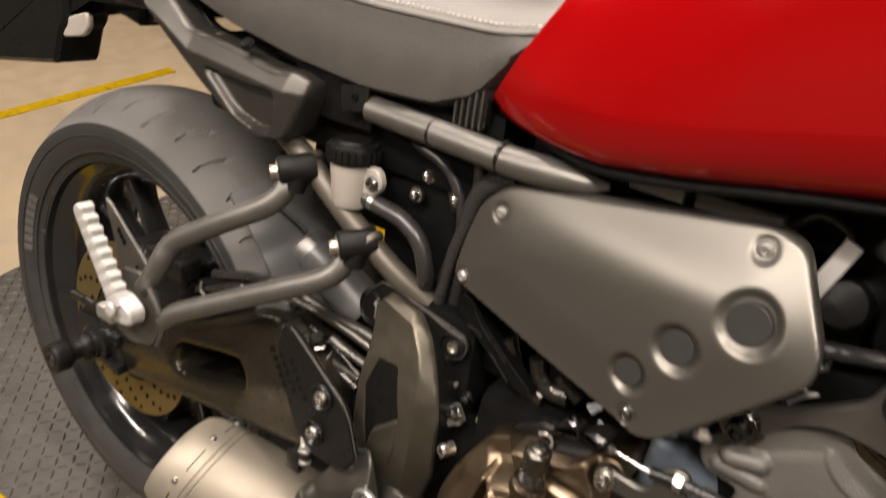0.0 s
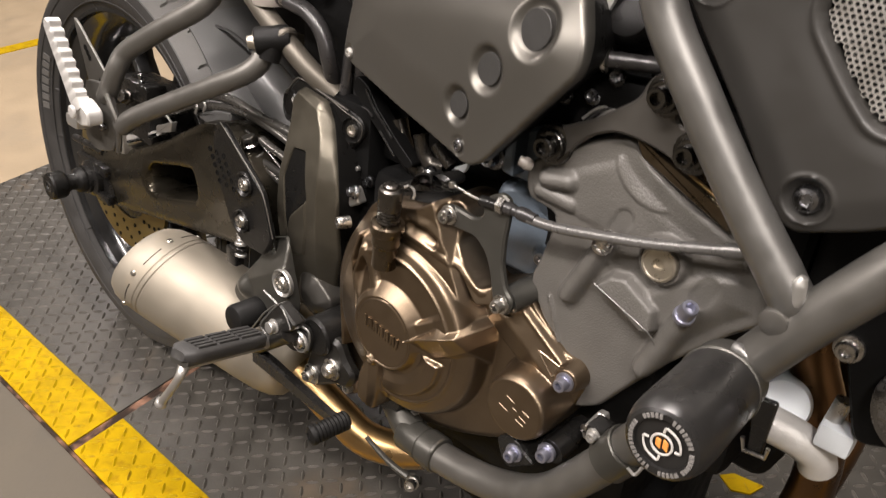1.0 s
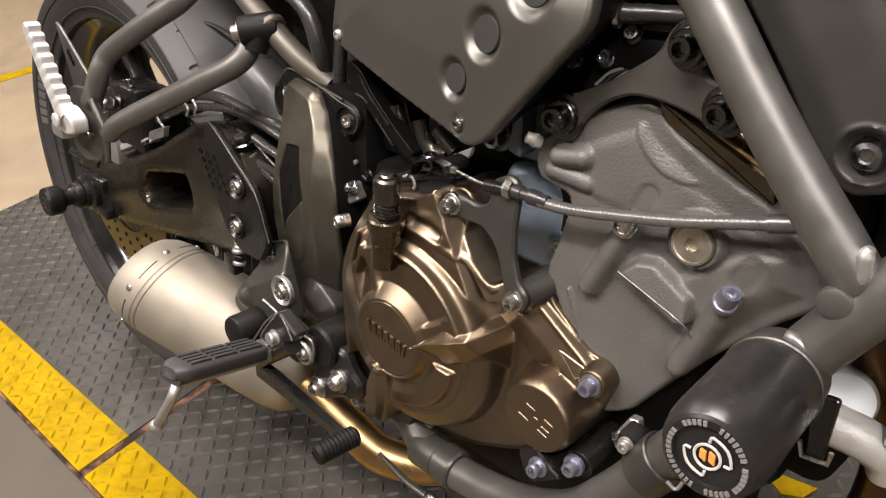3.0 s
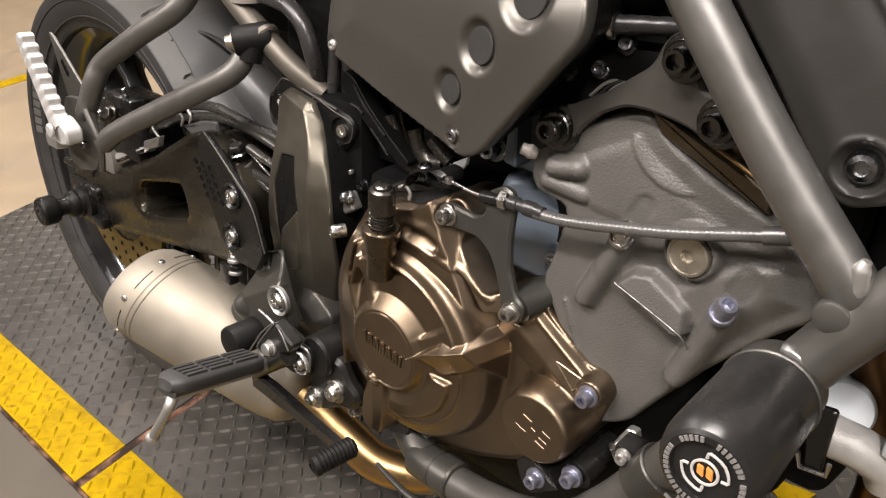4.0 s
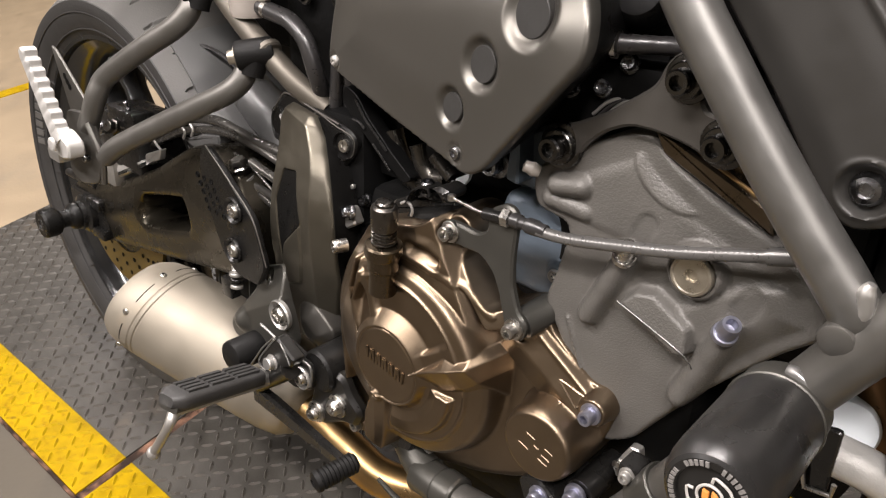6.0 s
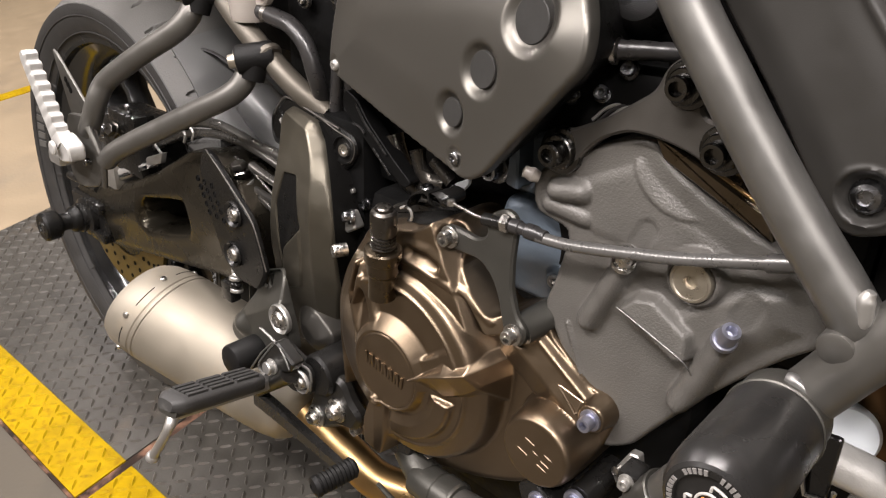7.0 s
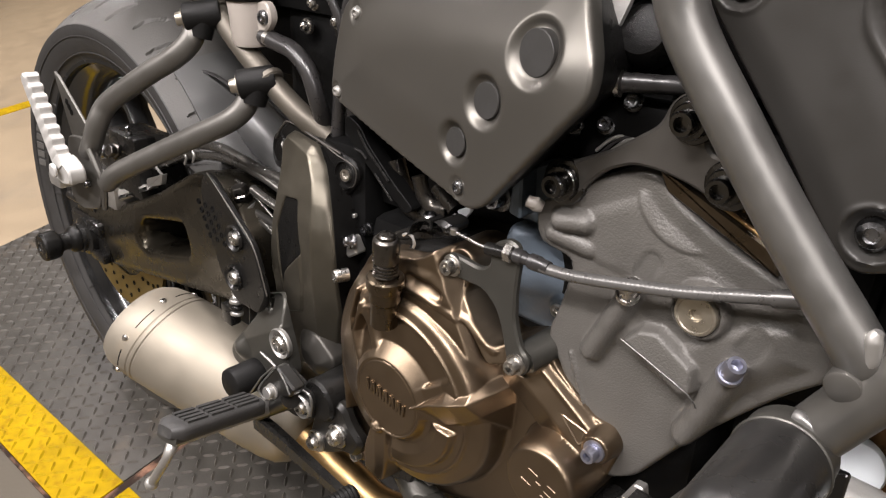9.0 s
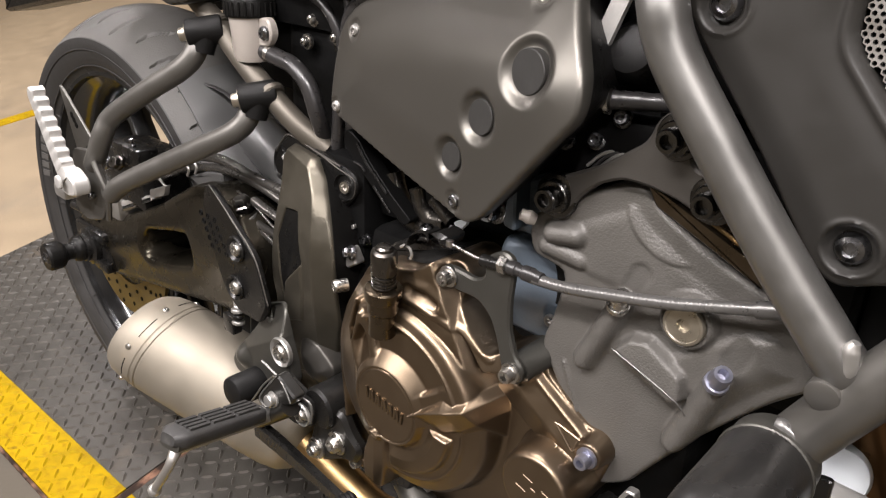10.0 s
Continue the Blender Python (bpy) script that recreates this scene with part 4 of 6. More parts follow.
gap = angles[1] - angles[0]
for k in range(-2, 5):
    a = angles[0] + gap * k
    n = u * math.cos(a) + v * math.sin(a)
    part("rivet", lathe([(0.0036, -0.001), (0.0034, 0.001), (0.002, 0.0022), (0, 0.0024)], slant(MO + MA * 0.000 + n * 0.0576), n, 14), BOLT, muffler)
    a2 = angles[0] + gap * (k + 0.5)
    sl = []
    for s in np.linspace(-0.24, 0.24, 9):
        nn = u * math.cos(a2 + s * gap) + v * math.sin(a2 + s * gap)
        sl.append(slant(MO + MA * 0.003 + nn * 0.0574))
    part("slit", tube(sl, 0.0008, 6, 1), DARK, muffler)
part("outlet", lathe([(0.024, -0.031), (0.026, -0.031), (0.026, -0.012), (0.024, -0.012)], MO, MA, 32, closed=True), DARK, muffler)
part("muffler_mount", lathe([(0.0165, 0), (0.0165, 0.031), (0.0155, 0.034), (0.013, 0.0355), (0, 0.0355)], (0.430, -0.150, 0.3065), (0, -1, 0.02), 28), RUBBER_DULL, muffler, "black rubber muffler mount")
part("exhaust_pipe", tube([(0.42, -0.118, 0.232), (0.47, -0.108, 0.207), (0.515, -0.101, 0.187), (0.552, -0.094, 0.172), (0.590, -0.068, 0.164), (0.64, -0.02, 0.162), (0.74, 0.0, 0.150), (0.93, -0.02, 0.155)], 0.0205, 28), GOLD_PIPE, bike, "gold heat-tinted exhaust pipe")

# -- engine --
CL = (0.6395, 0.395)
DRUM = (0.7790, 0.393)
flange = [(0.566, 0.272), (0.543, 0.305), (0.536, 0.368), (0.538, 0.405), (0.550, 0.440), (0.575, 0.485), (0.612, 0.506), (0.655, 0.516), (0.670, 0.528), (0.684, 0.532), (0.695, 0.527), (0.696, 0.513), (0.685, 0.499), (0.699, 0.482), (0.718, 0.466), (0.729, 0.472), (0.744, 0.481), (0.758, 0.476), (0.762, 0.466), (0.797, 0.440), (0.812, 0.441), (0.821, 0.430), (0.815, 0.410), (0.808, 0.385), (0.798, 0.366), (0.778, 0.346), (0.7425, 0.321), (0.7087, 0.304), (0.66, 0.287), (0.62, 0.276)]


def rod(x, z, pts):
    """Distance to a bent line."""
    best = None
    for (x0, z0), (x1, z1) in zip(pts, pts[1:]):
        k = np.clip(((x - x0) * (x1 - x0) + (z - z0) * (z1 - z0)) / ((x1 - x0) ** 2 + (z1 - z0) ** 2), 0, 1)
        q = np.hypot(x - x0 - k * (x1 - x0), z - z0 - k * (z1 - z0))
        best = q if best is None else np.minimum(best, q)
    return best


def clutch_height(x, z, d):
    dx, dz = x - CL[0], z - CL[1]
    r, a = np.hypot(dx, dz), np.degrees(np.arctan2(dz, dx))
    h = 0.130 + 0.0012 * S(d / 0.006)
    # the strap between the two front bolts: a wide facet, a crease and a steeper front facet with a rolled lip
    t = (x - 0.7413) * 0.838 + (z - 0.4534) * -0.545
    off = (x - 0.7413) * 0.545 + (z - 0.4534) * 0.838
    strap = np.interp(off, [-0.0225, -0.0185, -0.0010, 0.0008, 0.0120, 0.0136, 0.0150, 0.0165, 0.019], [0, 0.0076, 0.0120, 0.0118, 0.0070, 0.0066, 0.0072, 0.0060, 0])
    h = h + strap * S((t + 0.012) / 0.006) * S((0.078 - t) / 0.012)
    # small drum with flat face and rolled edge
    rs = np.hypot(x - DRUM[0], z - DRUM[1])
    h = np.maximum(h, np.interp(rs, [0, 0.0243, 0.0254, 0.0264, 0.0274, 0.0282, 0.0310, 0.035], [0.1630, 0.1630, 0.1627, 0.1617, 0.1600, 0.1575, 0.138, 0.125]))
    # terraces of the dome, one profile for each side
    out_r = [0.0735, 0.0752, 0.0812, 0.0830, 0.0848, 0.0882, 0.0900, 0.0960]
    out_h = [0.1662, 0.1640, 0.1620, 0.1605, 0.1570, 0.1430, 0.1345, 0.1310]
    disc_r, disc_h = [0, 0.0312, 0.0319, 0.0326, 0.0333, 0.0343], [0.1715, 0.1715, 0.1706, 0.1706, 0.1718, 0.1716]
    upper = np.interp(r, disc_r + [0.0448, 0.0458, 0.0698, 0.0716] + out_r, disc_h + [0.1622, 0.1614, 0.1606, 0.1655] + out_h)
    closed = np.interp(r, disc_r + [0.0400, 0.0600] + out_r, disc_h + [0.1672, 0.1640] + out_h)
    low_r = [0.0640, 0.0690, 0.0705, 0.0718, 0.0730, 0.0775, 0.0830, 0.0868, 0.0885, 0.0900, 0.0950]
    low_h = [0.1590, 0.1583, 0.1592, 0.1590, 0.1565, 0.1545, 0.1525, 0.1485, 0.1440, 0.1330, 0.1300]
    lower = np.interp(r, disc_r + [0.0385, 0.0415, 0.0490, 0.0500, 0.0605, 0.0618] + low_r, disc_h + [0.1650, 0.1638, 0.1664, 0.1668, 0.1660, 0.1648] + low_h)
    floor = np.interp(r, disc_r + [0.0385, 0.0410, 0.0600] + low_r, disc_h + [0.1665, 0.1640, 0.1600] + low_h)
    rear = np.interp(r, disc_r + [0.0385, 0.0400, 0.0520, 0.0760, 0.0860, 0.0960, 0.105], disc_h + [0.1690, 0.1660, 0.1600, 0.1500, 0.1440, 0.1350, 0.130])
    pocket = S((a - 33) / 6) * S((115 - a) / 6)
    up = closed + (upper - closed) * pocket
    pad = S((a + 94) / 6) * S((-4 - a) / 2.5)
    low = floor + (lower - floor) * pad
    k_up = S((a - 10) / 8) * S((128 - a) / 8)
    k_low = S((a + 118) / 10) * S((18 - a) / 8)
    k_rear = np.clip(1 - k_up - k_low, 0, 1)
    dome = (up * k_up + low * k_low + rear * k_rear) / (k_up + k_low + k_rear)
    h = np.maximum(h, dome)
    # wedge to the front: thin lit facets above the crest, one large facet below
    s = (x - 0.6655) * 0.885 + (z - 0.3995) * 0.466
    q = (x - 0.6655) * -0.466 + (z - 0.3995) * 0.885
    crest = np.interp(s, [0, 0.023, 0.042, 0.0600], [0.1735, 0.1730, 0.1724, 0.1690])
    wide_up = np.interp(s, [0, 0.020, 0.038, 0.047, 0.0600], [0.0018, 0.0036, 0.0098, 0.0066, 0.0050])
    wide_low = np.interp(s, [0, 0.0108, 0.0235, 0.042, 0.0600], [0.0020, 0.0120, 0.0195, 0.0180, 0.0135])
    q = q - np.interp(s, [0, 0.0217, 0.0600], [0, 0.0022, 0.0005])
    face = np.where(q > 0, crest - 0.0100 * np.clip(q / wide_up, 0, 1.6), crest - 0.0105 * np.clip(-q / wide_low, 0, 1) - 1.3 * np.clip(-q - wide_low, 0, 1))
    face = face - 1.6 * np.clip(-s, 0, 1) - 2.2 * np.clip(s - 0.0585, 0, 1)
    h = np.maximum(h, face)
    # ridges at the rear
    for pts, w, top in (([(0.592, 0.469), (0.5835, 0.440), (0.5880, 0.418), (0.5960, 0.398)], 0.0018, 0.1600), ([(0.603, 0.462), (0.5945, 0.4350), (0.5985, 0.418), (0.6050, 0.403)], 0.0020, 0.1670), ([(0.560, 0.330), (0.556, 0.38), (0.563, 0.42)], 0.002, 0.145)):
        h = lift(h, top, S((w + 0.0028 - rod(x, z, pts)) / 0.0042))
    h = h - 0.0055 * S((0.0042 - rod(x, z, [(0.596, 0.455), (0.589, 0.430), (0.600, 0.402)])) / 0.0028)
    # square stub at the lower rear
    stub = soft_in([(0.606, 0.330), (0.616, 0.356), (0.630, 0.358), (0.637, 0.336), (0.632, 0.300), (0.606, 0.302)], x, z, 0.005)
    h = lift(h, 0.1675 - 0.12 * np.abs(x - 0.622), stub)
    h = h + 0.0034 * S((0.0065 - rod(x, z, [(0.625, 0.357), (0.628, 0.361)])) / 0.003) - 0.003 * S((0.0022 - rod(x, z, [(0.634, 0.352), (0.634, 0.30)])) / 0.0018)
    # rolled shoulders that run to the upper bolts
    shoulder = soft_in([(0.636, 0.505), (0.640, 0.4905), (0.660, 0.4880), (0.683, 0.4845), (0.700, 0.4725), (0.7165, 0.452), (0.735, 0.456), (0.728, 0.472), (0.706, 0.490), (0.686, 0.510), (0.660, 0.520)], x, z, 0.004)
    h = lift(h, 0.1490 - 0.60 * np.clip(r - 0.099, 0, 0.022), shoulder)
    h = h + 0.0014 * shoulder * S((0.0070 - rod(x, z, [(0.6480, 0.5040), (0.6661, 0.5039), (0.6778, 0.4967), (0.6790, 0.4900)])) / 0.0070)
    h = h - 0.0042 * S((0.0080 - rod(x, z, [(0.6500, 0.4975), (0.6637, 0.4963), (0.6725, 0.4926)])) / 0.0080)
    h = h + 0.0015 * S((0.0042 - rod(x, z, [(0.6434, 0.4894), (0.6584, 0.4876), (0.6758, 0.4846), (0.6981, 0.4785), (0.7204, 0.4640)])) / 0.0034)
    # bolt seats
    for bx, bz, rr, top in ((0.683, 0.5185, 0.011, 0.141), (0.744, 0.4671, 0.0125, 0.1400), (0.808, 0.4277, 0.0105, 0.1445), (0.568, 0.277, 0.009, 0.138)):
        g = np.hypot(x - bx, z - bz)
        k = S((rr + 0.002 - g) / 0.003)
        h = h * (1 - k) + top * k
    return h


clutch = part("clutch_cover", relief(flange, clutch_height, -0.10, 0.0008, 0.008, 0.002), BRONZE, bike, "satin bronze painted clutch cover with stepped rings", angle=70)
# name on the badge disc as plain raised strokes
for k in range(6):
    c = Vector((CL[0] - 0.0005, -0.1722, CL[1] + 0.0012)) + Vector((0.985, 0, -0.16)) * (0.0072 * (k - 2.5))
    for s in (-0.0021, 0.0021):
        b = c + Vector((0.985, 0, -0.16)) * s
        lean = 0.0010 if s < 0 else -0.0010
        part("letter_stroke", tube([b + Vector((lean * 0.6, 0, -0.0052)), b + Vector((-lean * 0.6, 0, 0.0052))], 0.0012, 6, 1), BRONZE, clutch, "raised letter stroke")
for row, spans in ((0.006, ((-0.010, -0.002), (0.007, 0.014))), (0.001, ((-0.001, 0.003),)), (-0.001, ((0.007, 0.014),)), (-0.006, ((-0.012, -0.003), (0.006, 0.014)))):
    for a, b in spans:
        pa, pb = [Vector((DRUM[0] + q * 0.95 + row * 0.31, -0.1628, DRUM[1] - q * 0.31 + row * 0.95)) for q in (a, b)]
        part("letter_stroke", tube([pa, pb], 0.0007, 6, 1), BRONZE, clutch)
bolt((0.808, -0.1448, 0.4277), clutch, 0.0054, 0.0075, LILAC_BOLT, 0.0078)
bolt((0.568, -0.138, 0.277), clutch, 0.0055, 0.007, BOLT)
bolt((0.648, -0.132, 0.288), clutch, 0.0055, 0.007, BOLT)
bolt((0.541, -0.130, 0.452), clutch, 0.006, 0.009, BOLT, axis=(-0.4, -1, 0))
# thin cast triangle beside the lower bolt
tri = [Vector((0.7775, -0.1395, 0.4380)), Vector((0.8040, -0.1395, 0.4325)), Vector((0.7945, -0.1420, 0.4235))]
for p, q in zip(tri, tri[1:] + tri[:1]):
    part("cast_line", tube([p, q], 0.0009, 6, 1), BRONZE, clutch)
# filler stem with a threaded knob
STEM, STEM_AXIS = Vector((0.6328, -0.168, 0.4691)), Vector((0.0055, -0.004, 0.0614)).normalized()
stem = part("filler_stem", lathe([(0.80 * a, 0.92 * b) for a, b in [(0.0135, -0.012), (0.0135, 0.010), (0.0150, 0.012), (0.0150, 0.022), (0.0172, 0.0235), (0.0178, 0.0250), (0.0178, 0.0330), (0.0165, 0.0345), (0.0120, 0.0350)]], STEM, STEM_AXIS, 36), BRONZE_DARK, bike, "dark bronze filler stem", angle=26)
turns = []
for k in range(4):
    turns += [(0.0104, 0.0352 + 0.0030 * k), (0.0118, 0.0360 + 0.0030 * k), (0.0118, 0.0370 + 0.0030 * k), (0.0104, 0.0376 + 0.0030 * k)]
knob = lathe([(0.80 * a, 0.92 * b) for a, b in turns + [(0.0108, 0.0475), (0.0122, 0.0485), (0.0126, 0.0500), (0.0126, 0.0650), (0.0118, 0.0675), (0.0100, 0.0690), (0.0085, 0.0692), (0.0082, 0.0712), (0.0066, 0.0726), (0.003, 0.0730), (0, 0.0730)]], STEM, STEM_AXIS, 36)
part("knob", knob, KNOB, stem, "dark threaded knob", angle=24)

# clutch arm and cable
lever = part("clutch_arm", plate([(0.5946, 0.5042), (0.6043, 0.5138), (0.6198, 0.5221), (0.6377, 0.5251), (0.6522, 0.5249), (0.6715, 0.5307), (0.6691, 0.5242), (0.6467, 0.5200), (0.6322, 0.5119), (0.6108, 0.5014)], -0.130, -0.118, 0.002, 0.004), SATIN_BLACK, bike, "black clutch release arm")
part("arm_clip", loft([[Vector(p) + Vector((0, w, 0)) for w in (-0.007, 0.007)] + [Vector(p) + Vector((0.0012, w, 0.0022)) for w in (0.007, -0.007)] for p in [(0.6284, -0.1360, 0.5213), (0.6307, -0.1360, 0.5247), (0.6353, -0.1360, 0.5332), (0.6410, -0.1360, 0.5375), (0.6489, -0.1360, 0.5402), (0.6523, -0.1360, 0.5390), (0.6537, -0.1360, 0.5341)]]), SATIN_BLACK, lever)
part("arm_clevis", plate([(0.6583, 0.5432), (0.6679, 0.5485), (0.6776, 0.5471), (0.6769, 0.5402), (0.6717, 0.5369), (0.6671, 0.5424)], -0.150, -0.126, 0.003, 0.003), SATIN_BLACK, lever)
part("clevis_bolt", lathe([(0.0052, 0), (0.0052, 0.003), (0.004, 0.004), (0.002, 0.004), (0.002, 0.002), (0, 0.002)], (0.6461, -0.1360, 0.5398), (0, -0.2, 1), 16), BLACK_BOLT, lever)
part("arm_spring", tube([(0.6228, -0.1400, 0.5197), (0.6276, -0.1400, 0.5221), (0.6324, -0.1400, 0.5217), (0.6349, -0.1400, 0.5170), (0.6338, -0.1400, 0.5130)], 0.0012, 8), STEEL_GREY, lever)
part("arm_boss", tube([(0.6294, -0.1280, 0.5025), (0.6641, -0.1280, 0.5137), (0.6913, -0.1280, 0.5162)], [0.012, 0.014, 0.013], 20), PLASTIC, lever)
part("inner_wire", tube([(0.682, -0.15, 0.545), (0.704, -0.15, 0.5425), (0.716, -0.15, 0.5425)], 0.0012, 10, 1), BOLT, lever)
part("wire_end", lathe([(0.0, -0.003), (0.003, -0.002), (0.003, 0.002), (0, 0.003)], (0.682, -0.15, 0.545), (0, 0, 1), 12), BOLT, lever)
holder = plate([(0.676, 0.527), (0.689, 0.5275), (0.707, 0.5255), (0.7155, 0.531), (0.7139, 0.5414), (0.7173, 0.5480), (0.7286, 0.5545), (0.7372, 0.5520), (0.7390, 0.5410), (0.7376, 0.5184), (0.7390, 0.4976), (0.7455, 0.4800), (0.7545, 0.4735), (0.7510, 0.4590), (0.7380, 0.4570), (0.7338, 0.4696), (0.7280, 0.4895), (0.7215, 0.5024), (0.7102, 0.5115), (0.6895, 0.5110), (0.677, 0.512)], -0.1505, -0.1440, 0.0016, 0.005)
cable_holder = part("cable_holder", holder, BRACKET, bike, "dark grey forked cable bracket")
bolt((0.683, -0.1508, 0.5197), cable_holder, 0.0058, 0.0065, BOLT, 0.0082)
bolt((0.744, -0.1508, 0.4671), cable_holder, 0.0054, 0.0065, BOLT, 0.0078)
part("boss_sleeve", tube([(0.7455, -0.1435, 0.469), (0.754, -0.115, 0.476)], 0.0112, 20, 1), BRACKET, cable_holder)
cable = part("clutch_cable", tube([(0.752, -0.150, 0.544), (0.778, -0.149, 0.546), (0.812, -0.148, 0.553), (0.846, -0.147, 0.561), (0.88, -0.145, 0.571), (0.907, -0.1425, 0.5785)], 0.0038, 14, ripple=(0.0026, 0.00016)), WOUND, bike, "grey wound clutch cable")
part("adjuster_nut", lathe([(0.004, -0.0035), (0.0065, -0.0028), (0.0065, 0.0028), (0.004, 0.0035)], (0.731, -0.15, 0.5455), (1, 0, 0.02), 6), BOLT, cable)
part("adjuster_sleeve", lathe([(0.0042, 0.003), (0.0050, 0.004), (0.0050, 0.010), (0.0040, 0.011), (0.0040, 0.015), (0.0052, 0.016), (0.0052, 0.023), (0.0042, 0.025), (0.0042, 0.03)], (0.731, -0.15, 0.5455), (1, 0.02, 0.0), 20), CABLE, cable)
part("cable_sleeve_end", tube([(0.712, -0.15, 0.5425), (0.731, -0.15, 0.545)], 0.0044, 14, 1), SATIN_BLACK, cable)
part("cable_ferrule", tube([(0.892, -0.1443, 0.5745), (0.908, -0.1425, 0.579)], 0.0050, 14, 1), WOUND, cable)

# crankcase side with cast bosses
case_line = [(0.7323, 0.575), (0.7327, 0.558), (0.738, 0.549), (0.7634, 0.5443), (0.7617, 0.530), (0.7563, 0.504), (0.7500, 0.486), (0.770, 0.455), (0.7988, 0.400), (0.812, 0.3965), (0.8300, 0.408), (0.8485, 0.437), (0.8680, 0.466), (0.8850, 0.488), (0.905, 0.512), (0.926, 0.532), (0.912, 0.560), (0.8915, 0.5752), (0.8544, 0.5885), (0.824, 0.6045), (0.8133, 0.6175), (0.7977, 0.616), (0.7788, 0.606), (0.757, 0.594)]


def capsule(x, z, a, b, w):
    L2 = (b[0] - a[0]) ** 2 + (b[1] - a[1]) ** 2
    k = np.clip(((x - a[0]) * (b[0] - a[0]) + (z - a[1]) * (b[1] - a[1])) / L2, 0, 1)
    return np.hypot(x - a[0] - k * (b[0] - a[0]), z - a[1] - k * (b[1] - a[1])) - w


def case_height(x, z, d):
    h = 0.122 + 0.008 * S(d / 0.024)
    # the face steps back towards the lower front and the lower rear
    h = h - 0.007 * S((0.795 - x + 0.35 * (z - 0.50)) / 0.016) * S((0.555 - z) / 0.02)
    low = soft_in([(0.806, 0.43), (0.8146, 0.4281), (0.8257, 0.4386), (0.8415, 0.4426), (0.8534, 0.4424), (0.862, 0.440), (0.85, 0.40), (0.80, 0.38)], x, z, 0.006)
    h = h - 0.008 * low
    # the lower half falls away below a crease
    crease = np.interp(x, [0.7579, 0.7914, 0.807, 0.8557, 0.8737, 0.92], [0.4997, 0.5001, 0.5071, 0.487, 0.4795, 0.500])
    h = h - 0.30 * np.clip(crease - z, 0, 0.045)
    # shallow round pad under the mount
    rp = np.hypot((x - 0.8375) / 1.0, (z - 0.6130) / 1.0)
    h = h + 0.0020 * S((0.0375 - rp) / 0.0014)
    # raised front field with a soft edge
    h = h + 0.0035 * soft_in([(0.8455, 0.514), (0.8485, 0.5197), (0.8617, 0.5335), (0.8814, 0.5472), (0.9071, 0.5569), (0.94, 0.56), (0.93, 0.50), (0.885, 0.48)], x, z, 0.008)
    # bolt towers, each with a groove that runs on above it
    for p, q, w, top in (((0.8098, 0.5414), (0.7880, 0.4905), 0.0088, 0.1385), ((0.8780, 0.5185), (0.8585, 0.4630), 0.0100, 0.1395), ((0.7535, 0.5700), (0.7710, 0.5735), 0.0086, 0.1370), ((0.7480, 0.5590), (0.7750, 0.5570), 0.0075, 0.1330)):
        c = capsule(x, z, p, q, w)
        h = np.maximum(h, 0.124 + (top - 0.124) * np.sqrt(np.clip(1 - (np.clip(c + w, 0, w) / w) ** 2, 0, 1)))
    h = h - 0.0014 * S((0.0080 - rod(x, z, [(0.8135, 0.552), (0.8180, 0.563)])) / 0.003)
    h = h - 0.0014 * S((0.0085 - rod(x, z, [(0.8830, 0.532), (0.8865, 0.541)])) / 0.003)
    # slanted rib: flat top, sharp lower edge
    rib = [(0.8125, 0.5135), (0.8213, 0.5235), (0.8330, 0.5258), (0.8575, 0.5120), (0.8605, 0.4965), (0.853, 0.4935)]
    across = 0.34 * (x - 0.8137) + 0.94 * (z - 0.5138)
    h = lift(h, 0.1425 - 0.18 * np.clip(across, 0, 1), soft_in(rib, x, z, 0.0035, 0.0015))
    # seat of the plug
    rq = np.hypot(x - 0.853, z - 0.5465)
    h = np.maximum(h, 0.128 + 0.0100 * S((0.0200 - rq) / 0.0055)) - 0.0022 * S((0.0138 - rq) / 0.0012)
    # bracing web
    web = capsule(x, z, (0.772, 0.480), (0.792, 0.435), 0.0015)
    return np.maximum(h, 0.124 + 0.0065 * S(-web / 0.003 + 0.6))


case = part("crankcase_side", relief(case_line, case_height, -0.05, 0.0014, 0.008, 0.004), CAST, bike, "rough cast grey crankcase side", angle=75)
part("case_plug", lathe([(0.0128, -0.003), (0.0128, 0.0012), (0.0122, 0.0024), (0.0108, 0.0028), (0.0102, 0.0020), (0.0042, 0.0020), (0.0036, -0.001), (0, -0.001)], (0.853, -0.1378, 0.5465), (0, -1, 0), 36), PLUG_STEEL, case, "flat worn steel plug")
for p, mat in (((0.8098, -0.1370, 0.5420), BOLT), ((0.8780, -0.1385, 0.5195), LILAC_BOLT)):
    bolt(p, case, 0.0060, 0.0105, mat, 0.0074, axis=(0.36, -0.42, 0.83))
# pale hair-thin tube added as the highlight along the rib's sharp edge
part("rib_glint", tube([(0.8128, -0.1428, 0.5146), (0.8360, -0.1428, 0.5064), (0.8595, -0.1428, 0.4976), (0.8641, -0.1390, 0.4890)], 0.00045, 6, 2), WOUND, case, "thin pale line painting the highlight on the rib's edge")
part("case_breather", lathe([(0.0036, 0), (0.0042, 0.002), (0.0050, 0.005), (0.0040, 0.008), (0.0040, 0.011), (0, 0.012)], (0.7375, -0.128, 0.5735), (-0.8, -0.5, 0.3), 18), WHITE_PLASTIC, case, "pale plastic breather stub")

